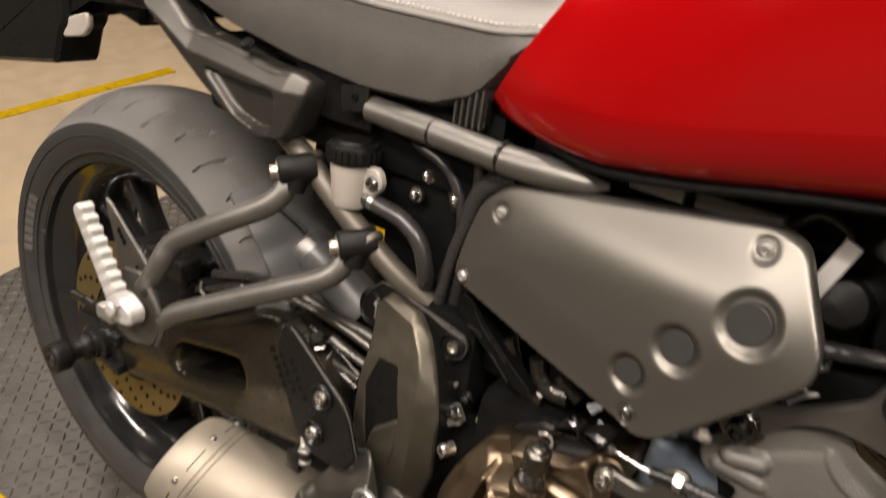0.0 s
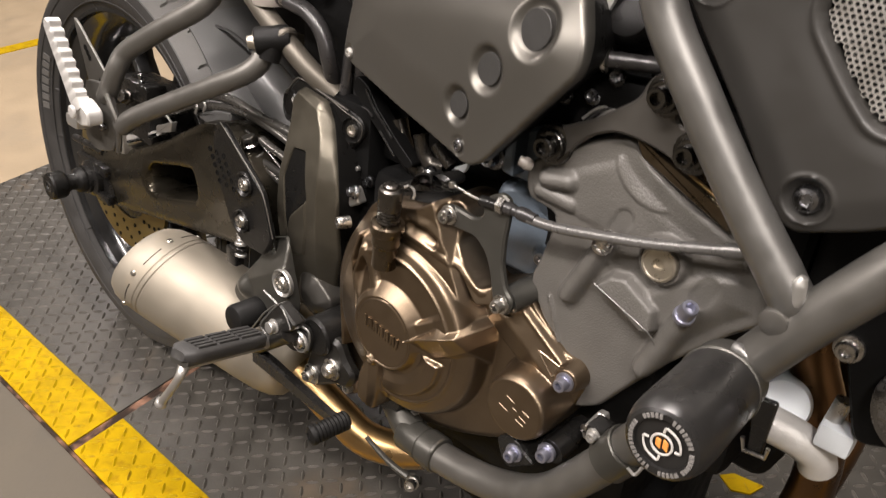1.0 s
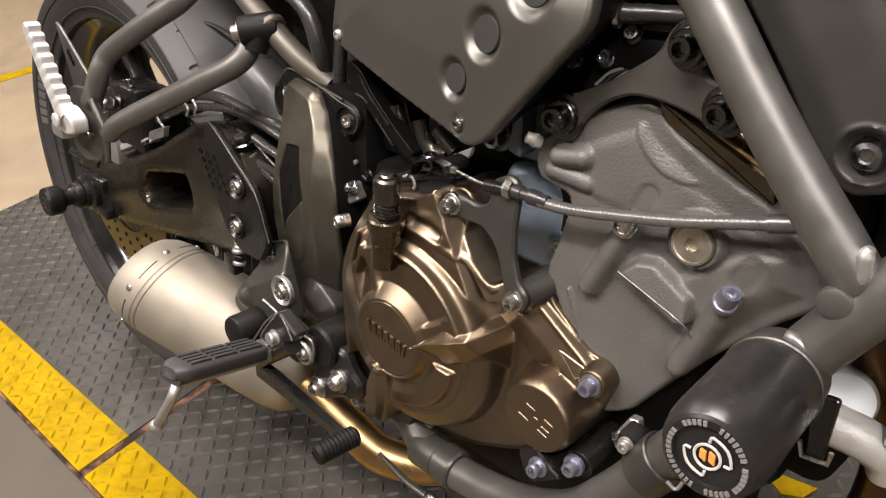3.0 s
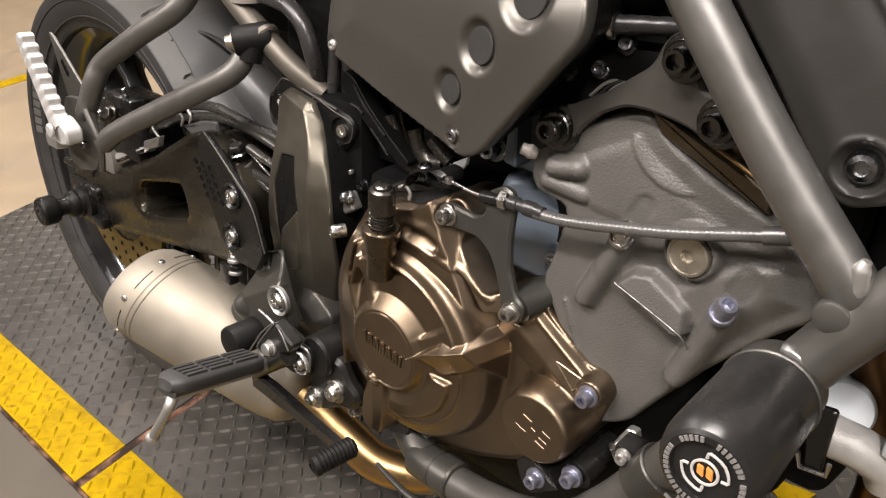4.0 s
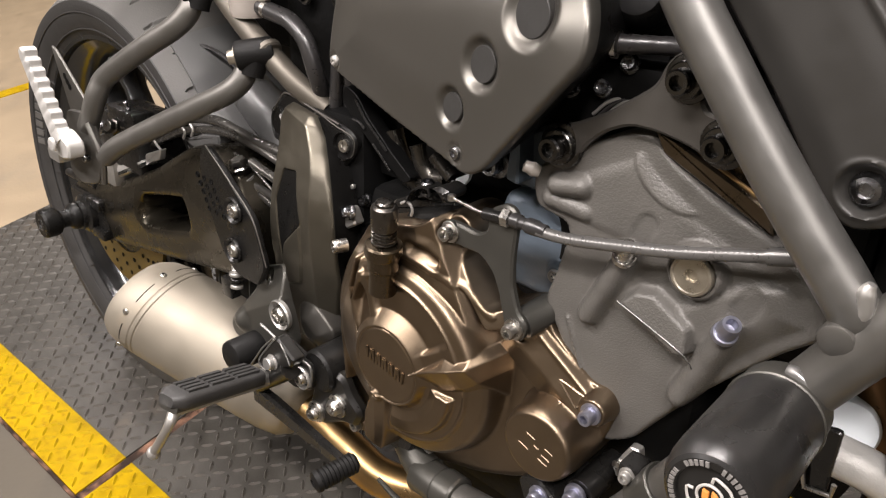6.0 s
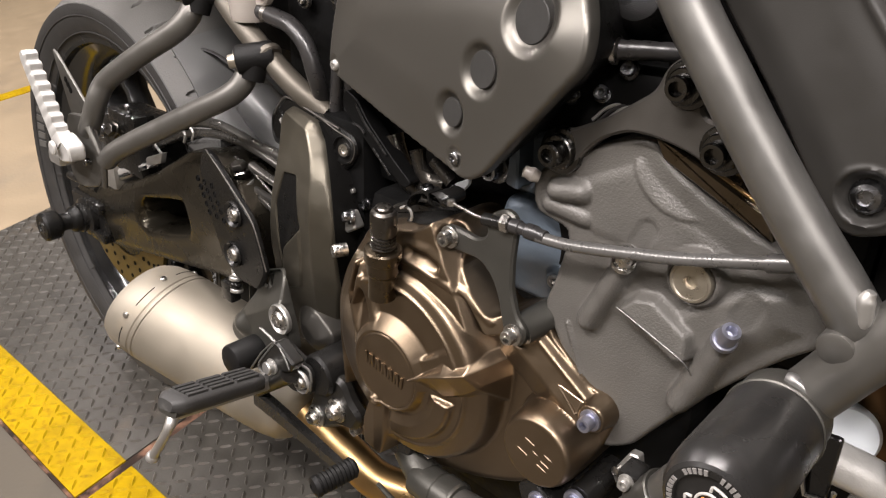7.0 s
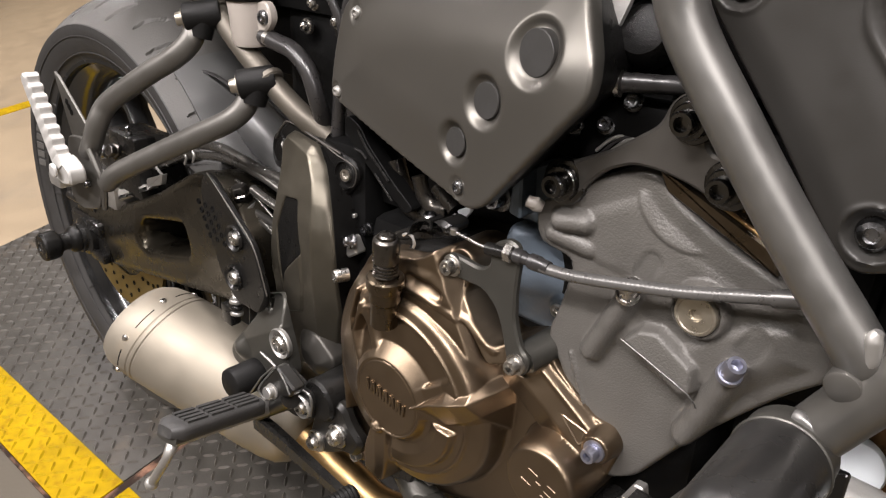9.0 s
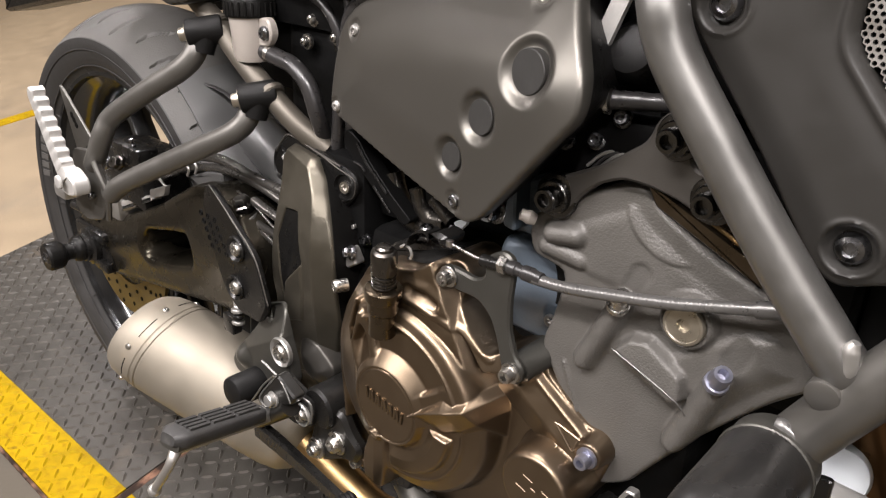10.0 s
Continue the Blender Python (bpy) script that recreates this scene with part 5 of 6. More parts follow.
# bronze cylinder edge behind the crankcase
part("bronze_strip", plate([(0.8112, 0.6200), (0.8240, 0.6162), (0.8829, 0.5918), (0.8876, 0.5779), (0.8188, 0.6071)], -0.1285, -0.06, 0.0012, 0.002), BRONZE_DARK, bike, "bronze painted cylinder edge")
part("bronze_ledge", plate([(0.8198, 0.6201), (0.8544, 0.6122), (0.8763, 0.5973), (0.8780, 0.5898), (0.8249, 0.6114)], -0.1180, -0.06, 0.001, 0.002), BRONZE_DARK, bike)
part("bronze_rim", tube([(0.8270, -0.1235, 0.6123), (0.8509, -0.1235, 0.6047), (0.8758, -0.1235, 0.5947)], 0.0017, 10), GOLD_PIPE, bike)
# unseen engine bulk as near-black filler, so gaps between covers look unlit
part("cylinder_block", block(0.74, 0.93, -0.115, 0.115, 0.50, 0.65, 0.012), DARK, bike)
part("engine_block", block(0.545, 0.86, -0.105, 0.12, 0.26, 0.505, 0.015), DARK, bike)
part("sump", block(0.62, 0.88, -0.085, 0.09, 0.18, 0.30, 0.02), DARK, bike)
def upper_height(x, z, d):
    h = 0.112 - 3.6 * (z - 0.520) ** 2 + 0.003 * S(d / 0.008)
    lug = np.hypot(x - 0.752, z - 0.500)
    return h + 0.005 * S((0.011 - lug) / 0.004)


upper_shell = part("upper_case", relief([(0.690, 0.470), (0.698, 0.545), (0.735, 0.554), (0.768, 0.536), (0.766, 0.470)], upper_height, -0.05, 0.0014, 0.008, 0.004), BLUE_CASE, bike, "blue-grey upper crankcase", angle=60)
bolt((0.752, -0.115, 0.500), upper_shell, 0.0050, 0.005, BOLT, 0.0065)
part("coolant_joint", plate([(0.695, 0.548), (0.700, 0.585), (0.730, 0.60), (0.742, 0.565), (0.735, 0.548)], -0.105, -0.05, 0.003, 0.006), BLUE_CASE, bike)
part("case_fin", plate([(0.705, 0.558), (0.708, 0.592), (0.714, 0.594), (0.716, 0.556)], -0.122, -0.10, 0.0015, 0.003), BLUE_CASE, bike)
bolt((0.690, -0.112, 0.563), bike, 0.0075, 0.009, BLACK_BOLT, 0.011)
part("rear_case", block(0.52, 0.60, -0.10, 0.1, 0.28, 0.46, 0.015), DARK, bike)
for k in range(3, 6):
    a, b = Vector((0.5553, -0.0880, 0.5134)), Vector((0.5360, -0.0860, 0.4383))
    part("marked_wire", tube([a.lerp(b, k / 6), a.lerp(b, (k + 1) / 6)], 0.0024, 10, 1), (WIRE_LIME, PLUG)[k % 2], bike, "lime and grey striped wire")
part("starter_body", tube([(0.60, -0.06, 0.545), (0.70, -0.06, 0.555)], 0.03, 24, 1), DARK, bike)

# -- grey side panel with three round recesses --
panel_line = [(0.507, 0.600), (0.512, 0.632), (0.524, 0.672), (0.545, 0.692), (0.580, 0.700), (0.641, 0.711), (0.735, 0.729), (0.757, 0.724), (0.766, 0.708), (0.784, 0.676), (0.785, 0.657), (0.712, 0.573), (0.695, 0.565), (0.678, 0.569), (0.60, 0.582)]
RECESS = ((0.742, 0.675, 0.0212, 0.0136), (0.706, 0.6405, 0.0183, 0.0115), (0.679, 0.6075, 0.0162, 0.0097))
PA, PB, PC = Vector((0.519, -0.114, 0.606)), Vector((0.735, -0.149, 0.715)), Vector((0.685, -0.152, 0.578))
pn = (PB - PA).cross(PC - PA)


def panel_y(x, z):
    return PA.y - (pn.x * (x - PA.x) + pn.z * (z - PA.z)) / pn.y


def panel_height(x, z, d):
    h = -panel_y(x, z) - 0.002 + 0.004 * S(d / 0.05)
    # the upper strip rolls over towards the tank
    c = z - 0.6835 + 0.045 * (x - 0.583)
    w = 0.010
    h = h + 0.0085 - 0.06 * w * np.log1p(np.exp(-c / w)) - 0.46 * w * np.log1p(np.exp(c / w))
    h = h - 0.0022 * S((x - 0.760) / 0.028)
    for cx, cz, ro, ri in RECESS:
        r = np.hypot(x - cx, z - cz)
        h = h - 0.0055 * S((ro - r) / (ro - ri))
    for cx, cz in ((0.519, 0.606), (0.546, 0.671), (0.735, 0.715), (0.685, 0.578)):
        h = h - 0.0016 * S((0.0085 - np.hypot(x - cx, z - cz)) / 0.002)
    return h


panel = part("side_panel", relief(panel_line, panel_height, 0.008, 0.0016, 0.012, 0.003), GREY_COVER, bike, "satin grey side panel with three round recesses", angle=60)
for cx, cz, ro, ri in RECESS:
    part("recess_plug", lathe([(ri * 1.0, -0.006), (ri * 1.0, 0.0), (ri * 0.96, 0.0006), (0, 0.0007)], (cx, -float(panel_height(np.array([cx]), np.array([cz]), np.array([0.05]))[0]) - 0.0012, cz), (-0.17, -1, 0.06), 36), PLUG, panel, "dark round plug")
for x, z, r in ((0.519, 0.606, 0.0058), (0.546, 0.671, 0.006), (0.735, 0.715, 0.007), (0.685, 0.578, 0.006)):
    y = -float(panel_height(np.array([x]), np.array([z]), np.array([0.01]))[0])
    bolt((x, y, z), panel, r * 0.82, 0.0035, BLACK_BOLT if z < 0.6 else STEEL_GREY, dome=True)
back_o = inset(rounded(panel_line, 0.012), 0.0015)
part("panel_back", loft([[(p.x, float(-panel_height(p.x, p.y, 0.0)) + 0.0075, p.y) for p in back_o], [(p.x, float(-panel_height(p.x, p.y, 0.0)) + 0.016, p.y) for p in back_o], [(p.x, -0.085, p.y) for p in inset(back_o, 0.012)]]), PLASTIC, panel, "black backing behind the panel")
# filler boxes behind the panel, coloured near-black for the shade there
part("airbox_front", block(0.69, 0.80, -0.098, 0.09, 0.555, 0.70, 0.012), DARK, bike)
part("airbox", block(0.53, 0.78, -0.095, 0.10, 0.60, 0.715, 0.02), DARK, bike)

# -- engine mount bracket --
mount_line = [(0.7390, 0.5985), (0.7440, 0.6090), (0.7560, 0.6095), (0.7849, 0.6250), (0.8131, 0.6460), (0.8180, 0.6600), (0.8270, 0.6675), (0.8380, 0.6660), (0.8440, 0.6575), (0.8410, 0.6460), (0.8450, 0.6385), (0.8540, 0.6385), (0.8650, 0.6365), (0.8705, 0.6270), (0.8660, 0.6165), (0.8550, 0.6130), (0.8450, 0.6170), (0.8347, 0.6195), (0.8176, 0.6215), (0.8003, 0.6205), (0.7832, 0.6120), (0.7712, 0.6000), (0.7640, 0.5870), (0.7520, 0.5825), (0.7420, 0.5880)]
mount = part("engine_mount", plate(mount_line, -0.139, -0.129, 0.0018, 0.006, tilt=(-0.13, 0)), MOUNT, bike, "flat dark grey engine mount bracket")
for p in ((0.7535, -0.1305, 0.5961), (0.8325, -0.1410, 0.6534), (0.8585, -0.1440, 0.6256)):
    k = 1.0 if p[0] < 0.8 else 0.88
    part("mount_bolt", lathe([(a * k, b) for a, b in ((0.0150, -0.002), (0.0150, 0.0012), (0.0143, 0.0022), (0.0116, 0.0026), (0.0112, 0.0062), (0.0104, 0.0070), (0.0078, 0.0072), (0.0078, 0.0142), (0.0068, 0.0156), (0.0046, 0.0156), (0.0042, 0.0105), (0, 0.0105))], p, (0, -1, 0), 28), MOUNT_BOLT, mount, "black socket bolt with a stepped washer", angle=28)

# -- dark machinery ahead of the panel --
throttle = part("throttle_body", tube([(0.735, -0.09, 0.675), (0.775, -0.085, 0.690), (0.82, -0.08, 0.70)], 0.021, 24, 1), DARK, bike, "black throttle body")
part("throttle_dome", lathe([(0.02, 0.0), (0.019, 0.008), (0.014, 0.015), (0, 0.018)], (0.780, -0.100, 0.684), (0.1, -1, 0.4), 28), PLASTIC, throttle)
part("fuel_joint", tube([(0.774, -0.122, 0.660), (0.786, -0.119, 0.661), (0.80, -0.115, 0.662), (0.84, -0.10, 0.664)], [0.0060, 0.0056, 0.0052, 0.005], 16, ripple=(0.009, 0.0004)), CABLE, bike, "ribbed black fuel hose")
part("fuel_joint_collar", lathe([(0.006, 0), (0.0085, 0.001), (0.0085, 0.004), (0.006, 0.005)], (0.774, -0.122, 0.660), (1, 0.2, 0.05), 20), BOLT, bike)
part("stay_bracket", loft([[Vector(p) + Vector(o) for o in ((-0.0048, -0.002, 0.002), (0.0048, -0.002, -0.002), (0.0048, 0.002, -0.002), (-0.0048, 0.002, 0.002))] for p in ((0.7645, -0.117, 0.692), (0.777, -0.115, 0.7275))]), ALLOY, bike, "grey flat stay")
part("loop_wire", tube([(0.738, -0.112, 0.716), (0.742, -0.11, 0.726), (0.754, -0.11, 0.737), (0.771, -0.11, 0.732), (0.774, -0.11, 0.722)], 0.003, 10), CABLE, bike)
for p in ((0.748, -0.118, 0.628), (0.768, -0.115, 0.632), (0.782, -0.112, 0.648), (0.79, -0.105, 0.64)):
    bolt(p, bike, 0.0045, 0.005, BLACK_BOLT, 0.006, axis=(0.2, -1, 0.4))
for k in range(3):
    part("wire", tube([(0.765 + 0.004 * k, -0.118, 0.616), (0.775 + 0.004 * k, -0.116, 0.626), (0.79 + 0.003 * k, -0.11, 0.63)], 0.0012, 8), (STEEL_GREY, CABLE, STEEL_GREY)[k], bike)
part("head_cover", block(0.80, 0.95, -0.11, 0.11, 0.66, 0.735, 0.015), DARK, bike)

for pts, r in (([(0.5534, -0.0820, 0.5494), (0.5611, -0.0820, 0.5314), (0.5682, -0.0820, 0.5181), (0.5806, -0.0820, 0.5114), (0.5972, -0.0820, 0.5095)], 0.0088), ([(0.5849, -0.0820, 0.5446), (0.5913, -0.0820, 0.5292), (0.6019, -0.0820, 0.5207), (0.6189, -0.0820, 0.5220)], 0.0088), ([(0.6098, -0.0900, 0.5430), (0.6194, -0.0900, 0.5360), (0.6300, -0.0900, 0.5294)], 0.0060)):
    part("loop_hose", tube(pts, r, 16), LOOP_STEEL, bike, "smoky steel-coloured looped hose")
part("pale_tab", plate([(0.6382, 0.5331), (0.6538, 0.5420), (0.6525, 0.5357), (0.6450, 0.5267)], -0.098, -0.094, 0.0006, 0.002), FILTER, bike, "small pale blue metal tab")
bolt((0.6813, -0.1000, 0.5606), bike, 0.0075, 0.010, BOLT, 0.0125, axis=(-0.5, -1, 0.1))
part("cable_tab", plate([(0.5128, 0.4906), (0.5206, 0.4955), (0.5220, 0.4911), (0.5151, 0.4885)], -0.100, -0.096, 0.0006, 0.002), STEEL_GREY, bike, "small bright tab")
bolt((0.5286, -0.0900, 0.4801), bike, 0.0050, 0.005, BLACK_BOLT, 0.0065)
side_lug = part("case_lug", plate([(0.5170, 0.4738), (0.5293, 0.4787), (0.5380, 0.4651), (0.5257, 0.4567), (0.5182, 0.4632)], -0.112, -0.100, 0.0015, 0.002), STEEL_GREY, bike, "grey bolt lug")
bolt((0.5324, -0.1120, 0.4754), side_lug, 0.0052, 0.006, BLACK_BOLT, 0.007, axis=(-0.6, -1, 0.2))
part("rubber_grommet", lathe([(0.0105, 0), (0.0115, 0.002), (0.0105, 0.004), (0.0075, 0.0045), (0.0075, 0.009), (0.004, 0.012), (0.0025, 0.017), (0, 0.018)], (0.672, -0.084, 0.557), (-0.75, -0.6, 0.1), 22), BLACK_BOLT, bike, "black grommet on a pin", angle=30)

# -- frame side guard in front of the foot bracket: rear edge, spine and front edge of its faces as (z, x, height) --
GUARD_REAR = [(0.3060, 0.4404, 0.109), (0.3440, 0.4343, 0.117), (0.3674, 0.4299, 0.123), (0.4013, 0.4327, 0.127), (0.4191, 0.4300, 0.128), (0.4424, 0.4289, 0.127), (0.4649, 0.4286, 0.124), (0.4928, 0.4313, 0.119), (0.5136, 0.4310, 0.113), (0.5387, 0.4278, 0.106)]
GUARD_SPINE = [(0.3269, 0.4845, 0.112), (0.3650, 0.4907, 0.120), (0.4011, 0.4967, 0.129), (0.4247, 0.5008, 0.134), (0.4519, 0.5035, 0.137), (0.4733, 0.5051, 0.138), (0.4987, 0.5023, 0.133), (0.5167, 0.4971, 0.127), (0.5270, 0.4913, 0.122), (0.5365, 0.4814, 0.117), (0.5434, 0.4694, 0.113)]
GUARD_FRONT = [(0.3277, 0.4955, 0.102), (0.3683, 0.5078, 0.110), (0.3994, 0.5185, 0.117), (0.4191, 0.5204, 0.121), (0.4435, 0.5219, 0.125), (0.4716, 0.5227, 0.127), (0.4948, 0.5154, 0.123), (0.5166, 0.5049, 0.117), (0.5329, 0.4930, 0.110), (0.5475, 0.4779, 0.105)]


def guard_height(x, z, d):
    (xl, hl), (xs, hs), (xf, hf) = [[sum(np.interp(z + e, [q[0] for q in line], [q[k] for q in line]) for e in (-0.012, -0.006, 0, 0.006, 0.012)) / 5 for k in (1, 2)] for line in (GUARD_REAR, GUARD_SPINE, GUARD_FRONT)]
    h = np.where(x < xs, hl + (hs - hl) * np.clip((x - xl) / (xs - xl), -0.2, 1), hs + (hf - hs) * np.clip((x - xs) / np.maximum(xf - xs, 0.004), 0, 1.3))
    # bevel across the top
    h = h - 1.25 * np.clip(z - 0.5475 + 0.154 * (x - 0.4428), 0, 1)
    lobe = soft_in([(0.4858, 0.4536), (0.4609, 0.4300), (0.4531, 0.4221), (0.4491, 0.3979), (0.4518, 0.3780), (0.4740, 0.3872), (0.4842, 0.4208)], x, z, 0.0022, 0.002)
    return h + 0.0020 * lobe


guard_recess = [(0.4394, 0.4652), (0.4491, 0.4958), (0.4730, 0.5004), (0.4858, 0.4547), (0.4568, 0.4284), (0.4478, 0.3990), (0.4456, 0.4241)]
guard_line = [(x, z) for z, x, h in GUARD_REAR[::-1]] + [(x + 0.0006, z) for z, x, h in GUARD_FRONT] + [(0.4693, 0.5490), (0.4400, 0.5540)]
side_guard = part("frame_side_guard", relief(guard_line, guard_height, -0.080, 0.0011, 0.003, 0.0018, holes=(guard_recess,)), GUARD, bike, "sculpted satin grey frame guard with a dark recess", angle=50)
part("guard_pad", relief([(0.4629, 0.3591), (0.4741, 0.3652), (0.4891, 0.3653), (0.5032, 0.3564), (0.5147, 0.3477), (0.5150, 0.3364), (0.5067, 0.3233), (0.4950, 0.3169), (0.4799, 0.3183), (0.4668, 0.3268), (0.4605, 0.3405)], lambda x, z, d: 0.1215 + 0.0095 * S(d / 0.018) ** 0.7, -0.100, 0.0011, 0.006, 0.002), TAIL, side_guard, "rounded dark oval pad", angle=60)
# black inner sheet added to the recess: its shade is put into the colour
lining = inset(rounded(guard_recess, 0.003), 0.0005)
lining_tops = -guard_height(np.array([p.x for p in lining]), np.array([p.y for p in lining]), np.full(len(lining), 0.01))
part("recess_shade", loft([[(p.x, float(y) + 0.0012, p.y) for p, y in zip(lining, lining_tops)], [(p.x, -0.098, p.y) for p in lining], [(p.x, -0.097, p.y) for p in inset(lining, 0.004)]]), PLASTIC, side_guard, "recess walls and floor with shade painted black")
part("guard_side", loft([[(x - 0.004, -h + 0.004, z), (x + 0.0016, -h + 0.0025, z), (x + 0.0020, -0.080, z), (x - 0.004, -0.080, z)] for z, x, h in GUARD_FRONT]), PLASTIC, side_guard, "black side wall")
ear_line = [(0.4031, 0.5243), (0.4090, 0.5392), (0.4208, 0.5533), (0.4317, 0.5601), (0.5021, 0.5474), (0.5223, 0.5428), (0.5275, 0.5322), (0.5200, 0.5180), (0.4987, 0.4989), (0.4770, 0.5007), (0.4126, 0.5069)]
part("guard_ear", plate(ear_line, -0.1000, -0.086, 0.002, 0.006), PLASTIC, side_guard, "black ear plate")
part("guard_seam", tube([(0.4935, -0.1010, 0.5240), (0.4723, -0.1010, 0.5505), (0.5018, -0.1010, 0.5442), (0.5205, -0.1010, 0.5405), (0.5256, -0.1010, 0.5338), (0.5218, -0.1010, 0.5220), (0.5089, -0.1010, 0.5153), (0.4990, -0.1010, 0.5166), (0.4935, -0.1010, 0.5240)], 0.0007, 8, 4), MOUNT, side_guard)
part("guard_rim", tube([(0.4090, -0.1000, 0.5385), (0.4208, -0.1005, 0.5528), (0.4341, -0.1010, 0.5600), (0.4708, -0.1010, 0.5530), (0.5057, -0.1010, 0.5470)], 0.0011, 8), MOUNT, side_guard)
part("ear_cup", lathe([(0.0118, -0.008), (0.0122, 0.0), (0.0128, 0.0015), (0.0120, 0.0022), (0.0108, -0.0015), (0.0098, -0.003), (0, -0.003)], (0.5110, -0.1002, 0.5290), (0.1, -1, 0.05), 30), PLASTIC, side_guard)
bolt((0.5120, -0.0985, 0.5290), side_guard, 0.0062, 0.0050, BOLT, axis=(0.15, -1, 0.1))
part("ear_cup_rear", lathe([(0.0165, -0.006), (0.0175, 0.0), (0.016, 0.002), (0.012, -0.002), (0.012, -0.012), (0, -0.012)], (0.417, -0.101, 0.529), (-0.3, -1, 0.1), 30), PLASTIC, side_guard)
for r in (0.0085, 0.0105):
    part("cup_arc", tube([(0.417 + r * math.cos(a), -0.1035, 0.529 + r * 1.2 * math.sin(a)) for a in np.linspace(-0.6, 0.9, 8)], 0.0008, 8, 2), STEEL_GREY, side_guard)
# near-black filler inside the frame, in place of its deep shade
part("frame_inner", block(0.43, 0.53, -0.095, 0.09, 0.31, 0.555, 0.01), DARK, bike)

# -- foot bracket --
upper = part("foot_bracket", plate([(0.344, 0.478), (0.352, 0.500), (0.368, 0.502), (0.444, 0.4535), (0.462, 0.408), (0.445, 0.382), (0.405, 0.378), (0.378, 0.392), (0.352, 0.440)], -0.152, -0.145, 0.002, 0.008, tilt=(-0.08, 0)), PLASTIC, bike, "black pressed foot bracket plate")
for k in range(5):
    for q in range(3):
        dx, dz = 0.3385 + 0.0148 * q + 0.0049 * k, 0.4658 + 0.0005 * q - 0.0076 * k
        part("dimple", lathe([(0.0034, -0.001), (0.0030, 0.0004), (0.0023, 0.0005), (0.0020, -0.0003), (0, -0.0003)], (dx, -0.1522 - 0.08 * (dx - 0.3944), dz), (0, -1, 0), 12), DARK, upper)
part("bracket_edge", tube([(0.364, -0.150, 0.503), (0.41, -0.1535, 0.4765), (0.445, -0.1565, 0.4535), (0.463, -0.157, 0.41)], 0.0008, 8), MOUNT, upper)
for p in ((0.413, -0.154, 0.452), (0.405, -0.153, 0.407)):
    part("cup", lathe([(0.013, -0.002), (0.0135, 0.0025), (0.0125, 0.0045), (0.0095, 0.002), (0.009, -0.001), (0, -0.001)], p, (0, -1, 0), 28), SATIN_BLACK, upper)
    bolt(p, upper, 0.0082, 0.0062, BOLT, dome=True)
foot_line = [(0.3811, 0.3107), (0.3873, 0.3238), (0.4197, 0.3670), (0.4225, 0.3884), (0.4597, 0.4053), (0.4678, 0.3982), (0.4757, 0.3709), (0.4812, 0.3546), (0.4863, 0.3313), (0.4676, 0.3060), (0.4187, 0.2999), (0.3878, 0.2997)]


def foot_height(x, z, d):
    crease = (x - 0.3862) * -0.53 + (z - 0.3225) * 0.85
    h = 0.152 - 0.50 * np.clip(crease, 0, 1) - 0.03 * np.clip(-crease, 0, 1)
    cone = np.hypot(x - 0.4049, z - 0.3254)
    h = h + 0.007 * S((0.017 - cone) / 0.016)
    seat = np.hypot(x - 0.475, z - 0.3627)
    return h + 0.0012 * S((0.0170 - seat) / 0.002) - 0.003 * S((0.0135 - seat) / 0.003)


foot_slots = [[(0.4246, 0.3868), (0.4346, 0.3906), (0.4400, 0.3815), (0.4309, 0.3767)], [(0.4394, 0.3924), (0.4452, 0.3940), (0.4476, 0.3832), (0.4426, 0.3800)]]
lower = part("foot_plate", relief(foot_line, foot_height, -0.138, 0.0012, 0.006, 0.003, holes=foot_slots), BRACKET, bike, "dark grey cast footrest plate with two slots", angle=50)
lobe = part("pivot_lobe", plate([(0.5131, 0.2911), (0.5076, 0.2746), (0.5064, 0.2567), (0.5241, 0.2576), (0.5586, 0.2793), (0.5747, 0.2818), (0.5860, 0.3031), (0.5693, 0.3143), (0.5605, 0.3316), (0.5405, 0.3310), (0.5186, 0.3104)], -0.150, -0.136, 0.004, 0.010), FOOT_PAINT, lower)
hanger = part("pedal_hanger", plate([(0.4809, 0.3393), (0.5059, 0.3322), (0.5239, 0.3335), (0.5291, 0.3235), (0.5245, 0.3030), (0.4986, 0.2931), (0.4751, 0.2957), (0.4733, 0.3162)], -0.1590, -0.146, 0.0015, 0.004), FOOT_PAINT, lower, "black cast pivot arm")
part("hanger_edge", tube([(0.4819, -0.1592, 0.3373), (0.5061, -0.1592, 0.3317), (0.5232, -0.1592, 0.3320), (0.5277, -0.1592, 0.3242), (0.5251, -0.1592, 0.3087)], 0.0013, 8, 3), POWDER, hanger)
part("hub_drum", lathe([(0.0215, 0), (0.0215, 0.040), (0.019, 0.043), (0, 0.043)], (0.532, -0.112, 0.326), (-0.05, -1, -0.02), 32), PLASTIC, lower)
for p, k in (((0.475, -0.1525, 0.3627), 1.0), ((0.5135, -0.1592, 0.3136), 0.78)):
    part("cup", lathe([(a * k, b) for a, b in ((0.0150, -0.002), (0.0155, 0.0020), (0.0146, 0.0036), (0.0118, 0.0012), (0.0112, -0.001), (0, -0.001))], p, (0, -1, 0), 28), STEEL_GREY, lower)
    bolt(p, lower, 0.0098 * k, 0.0072, BOLT, dome=True)
for p, r in (((0.5218, -0.1510, 0.2731), 0.0080), ((0.5531, -0.1510, 0.2969), 0.0086)):
    bolt(p, lower, r, 0.008, BOLT, r + 0.0035, dome=True)
part("guard_rod", tube([(0.4585, -0.1650, 0.3502), (0.4693, -0.1650, 0.3481), (0.4816, -0.1650, 0.3449)], 0.0014, 10, 2), POWDER, lower, "thin steel rod")
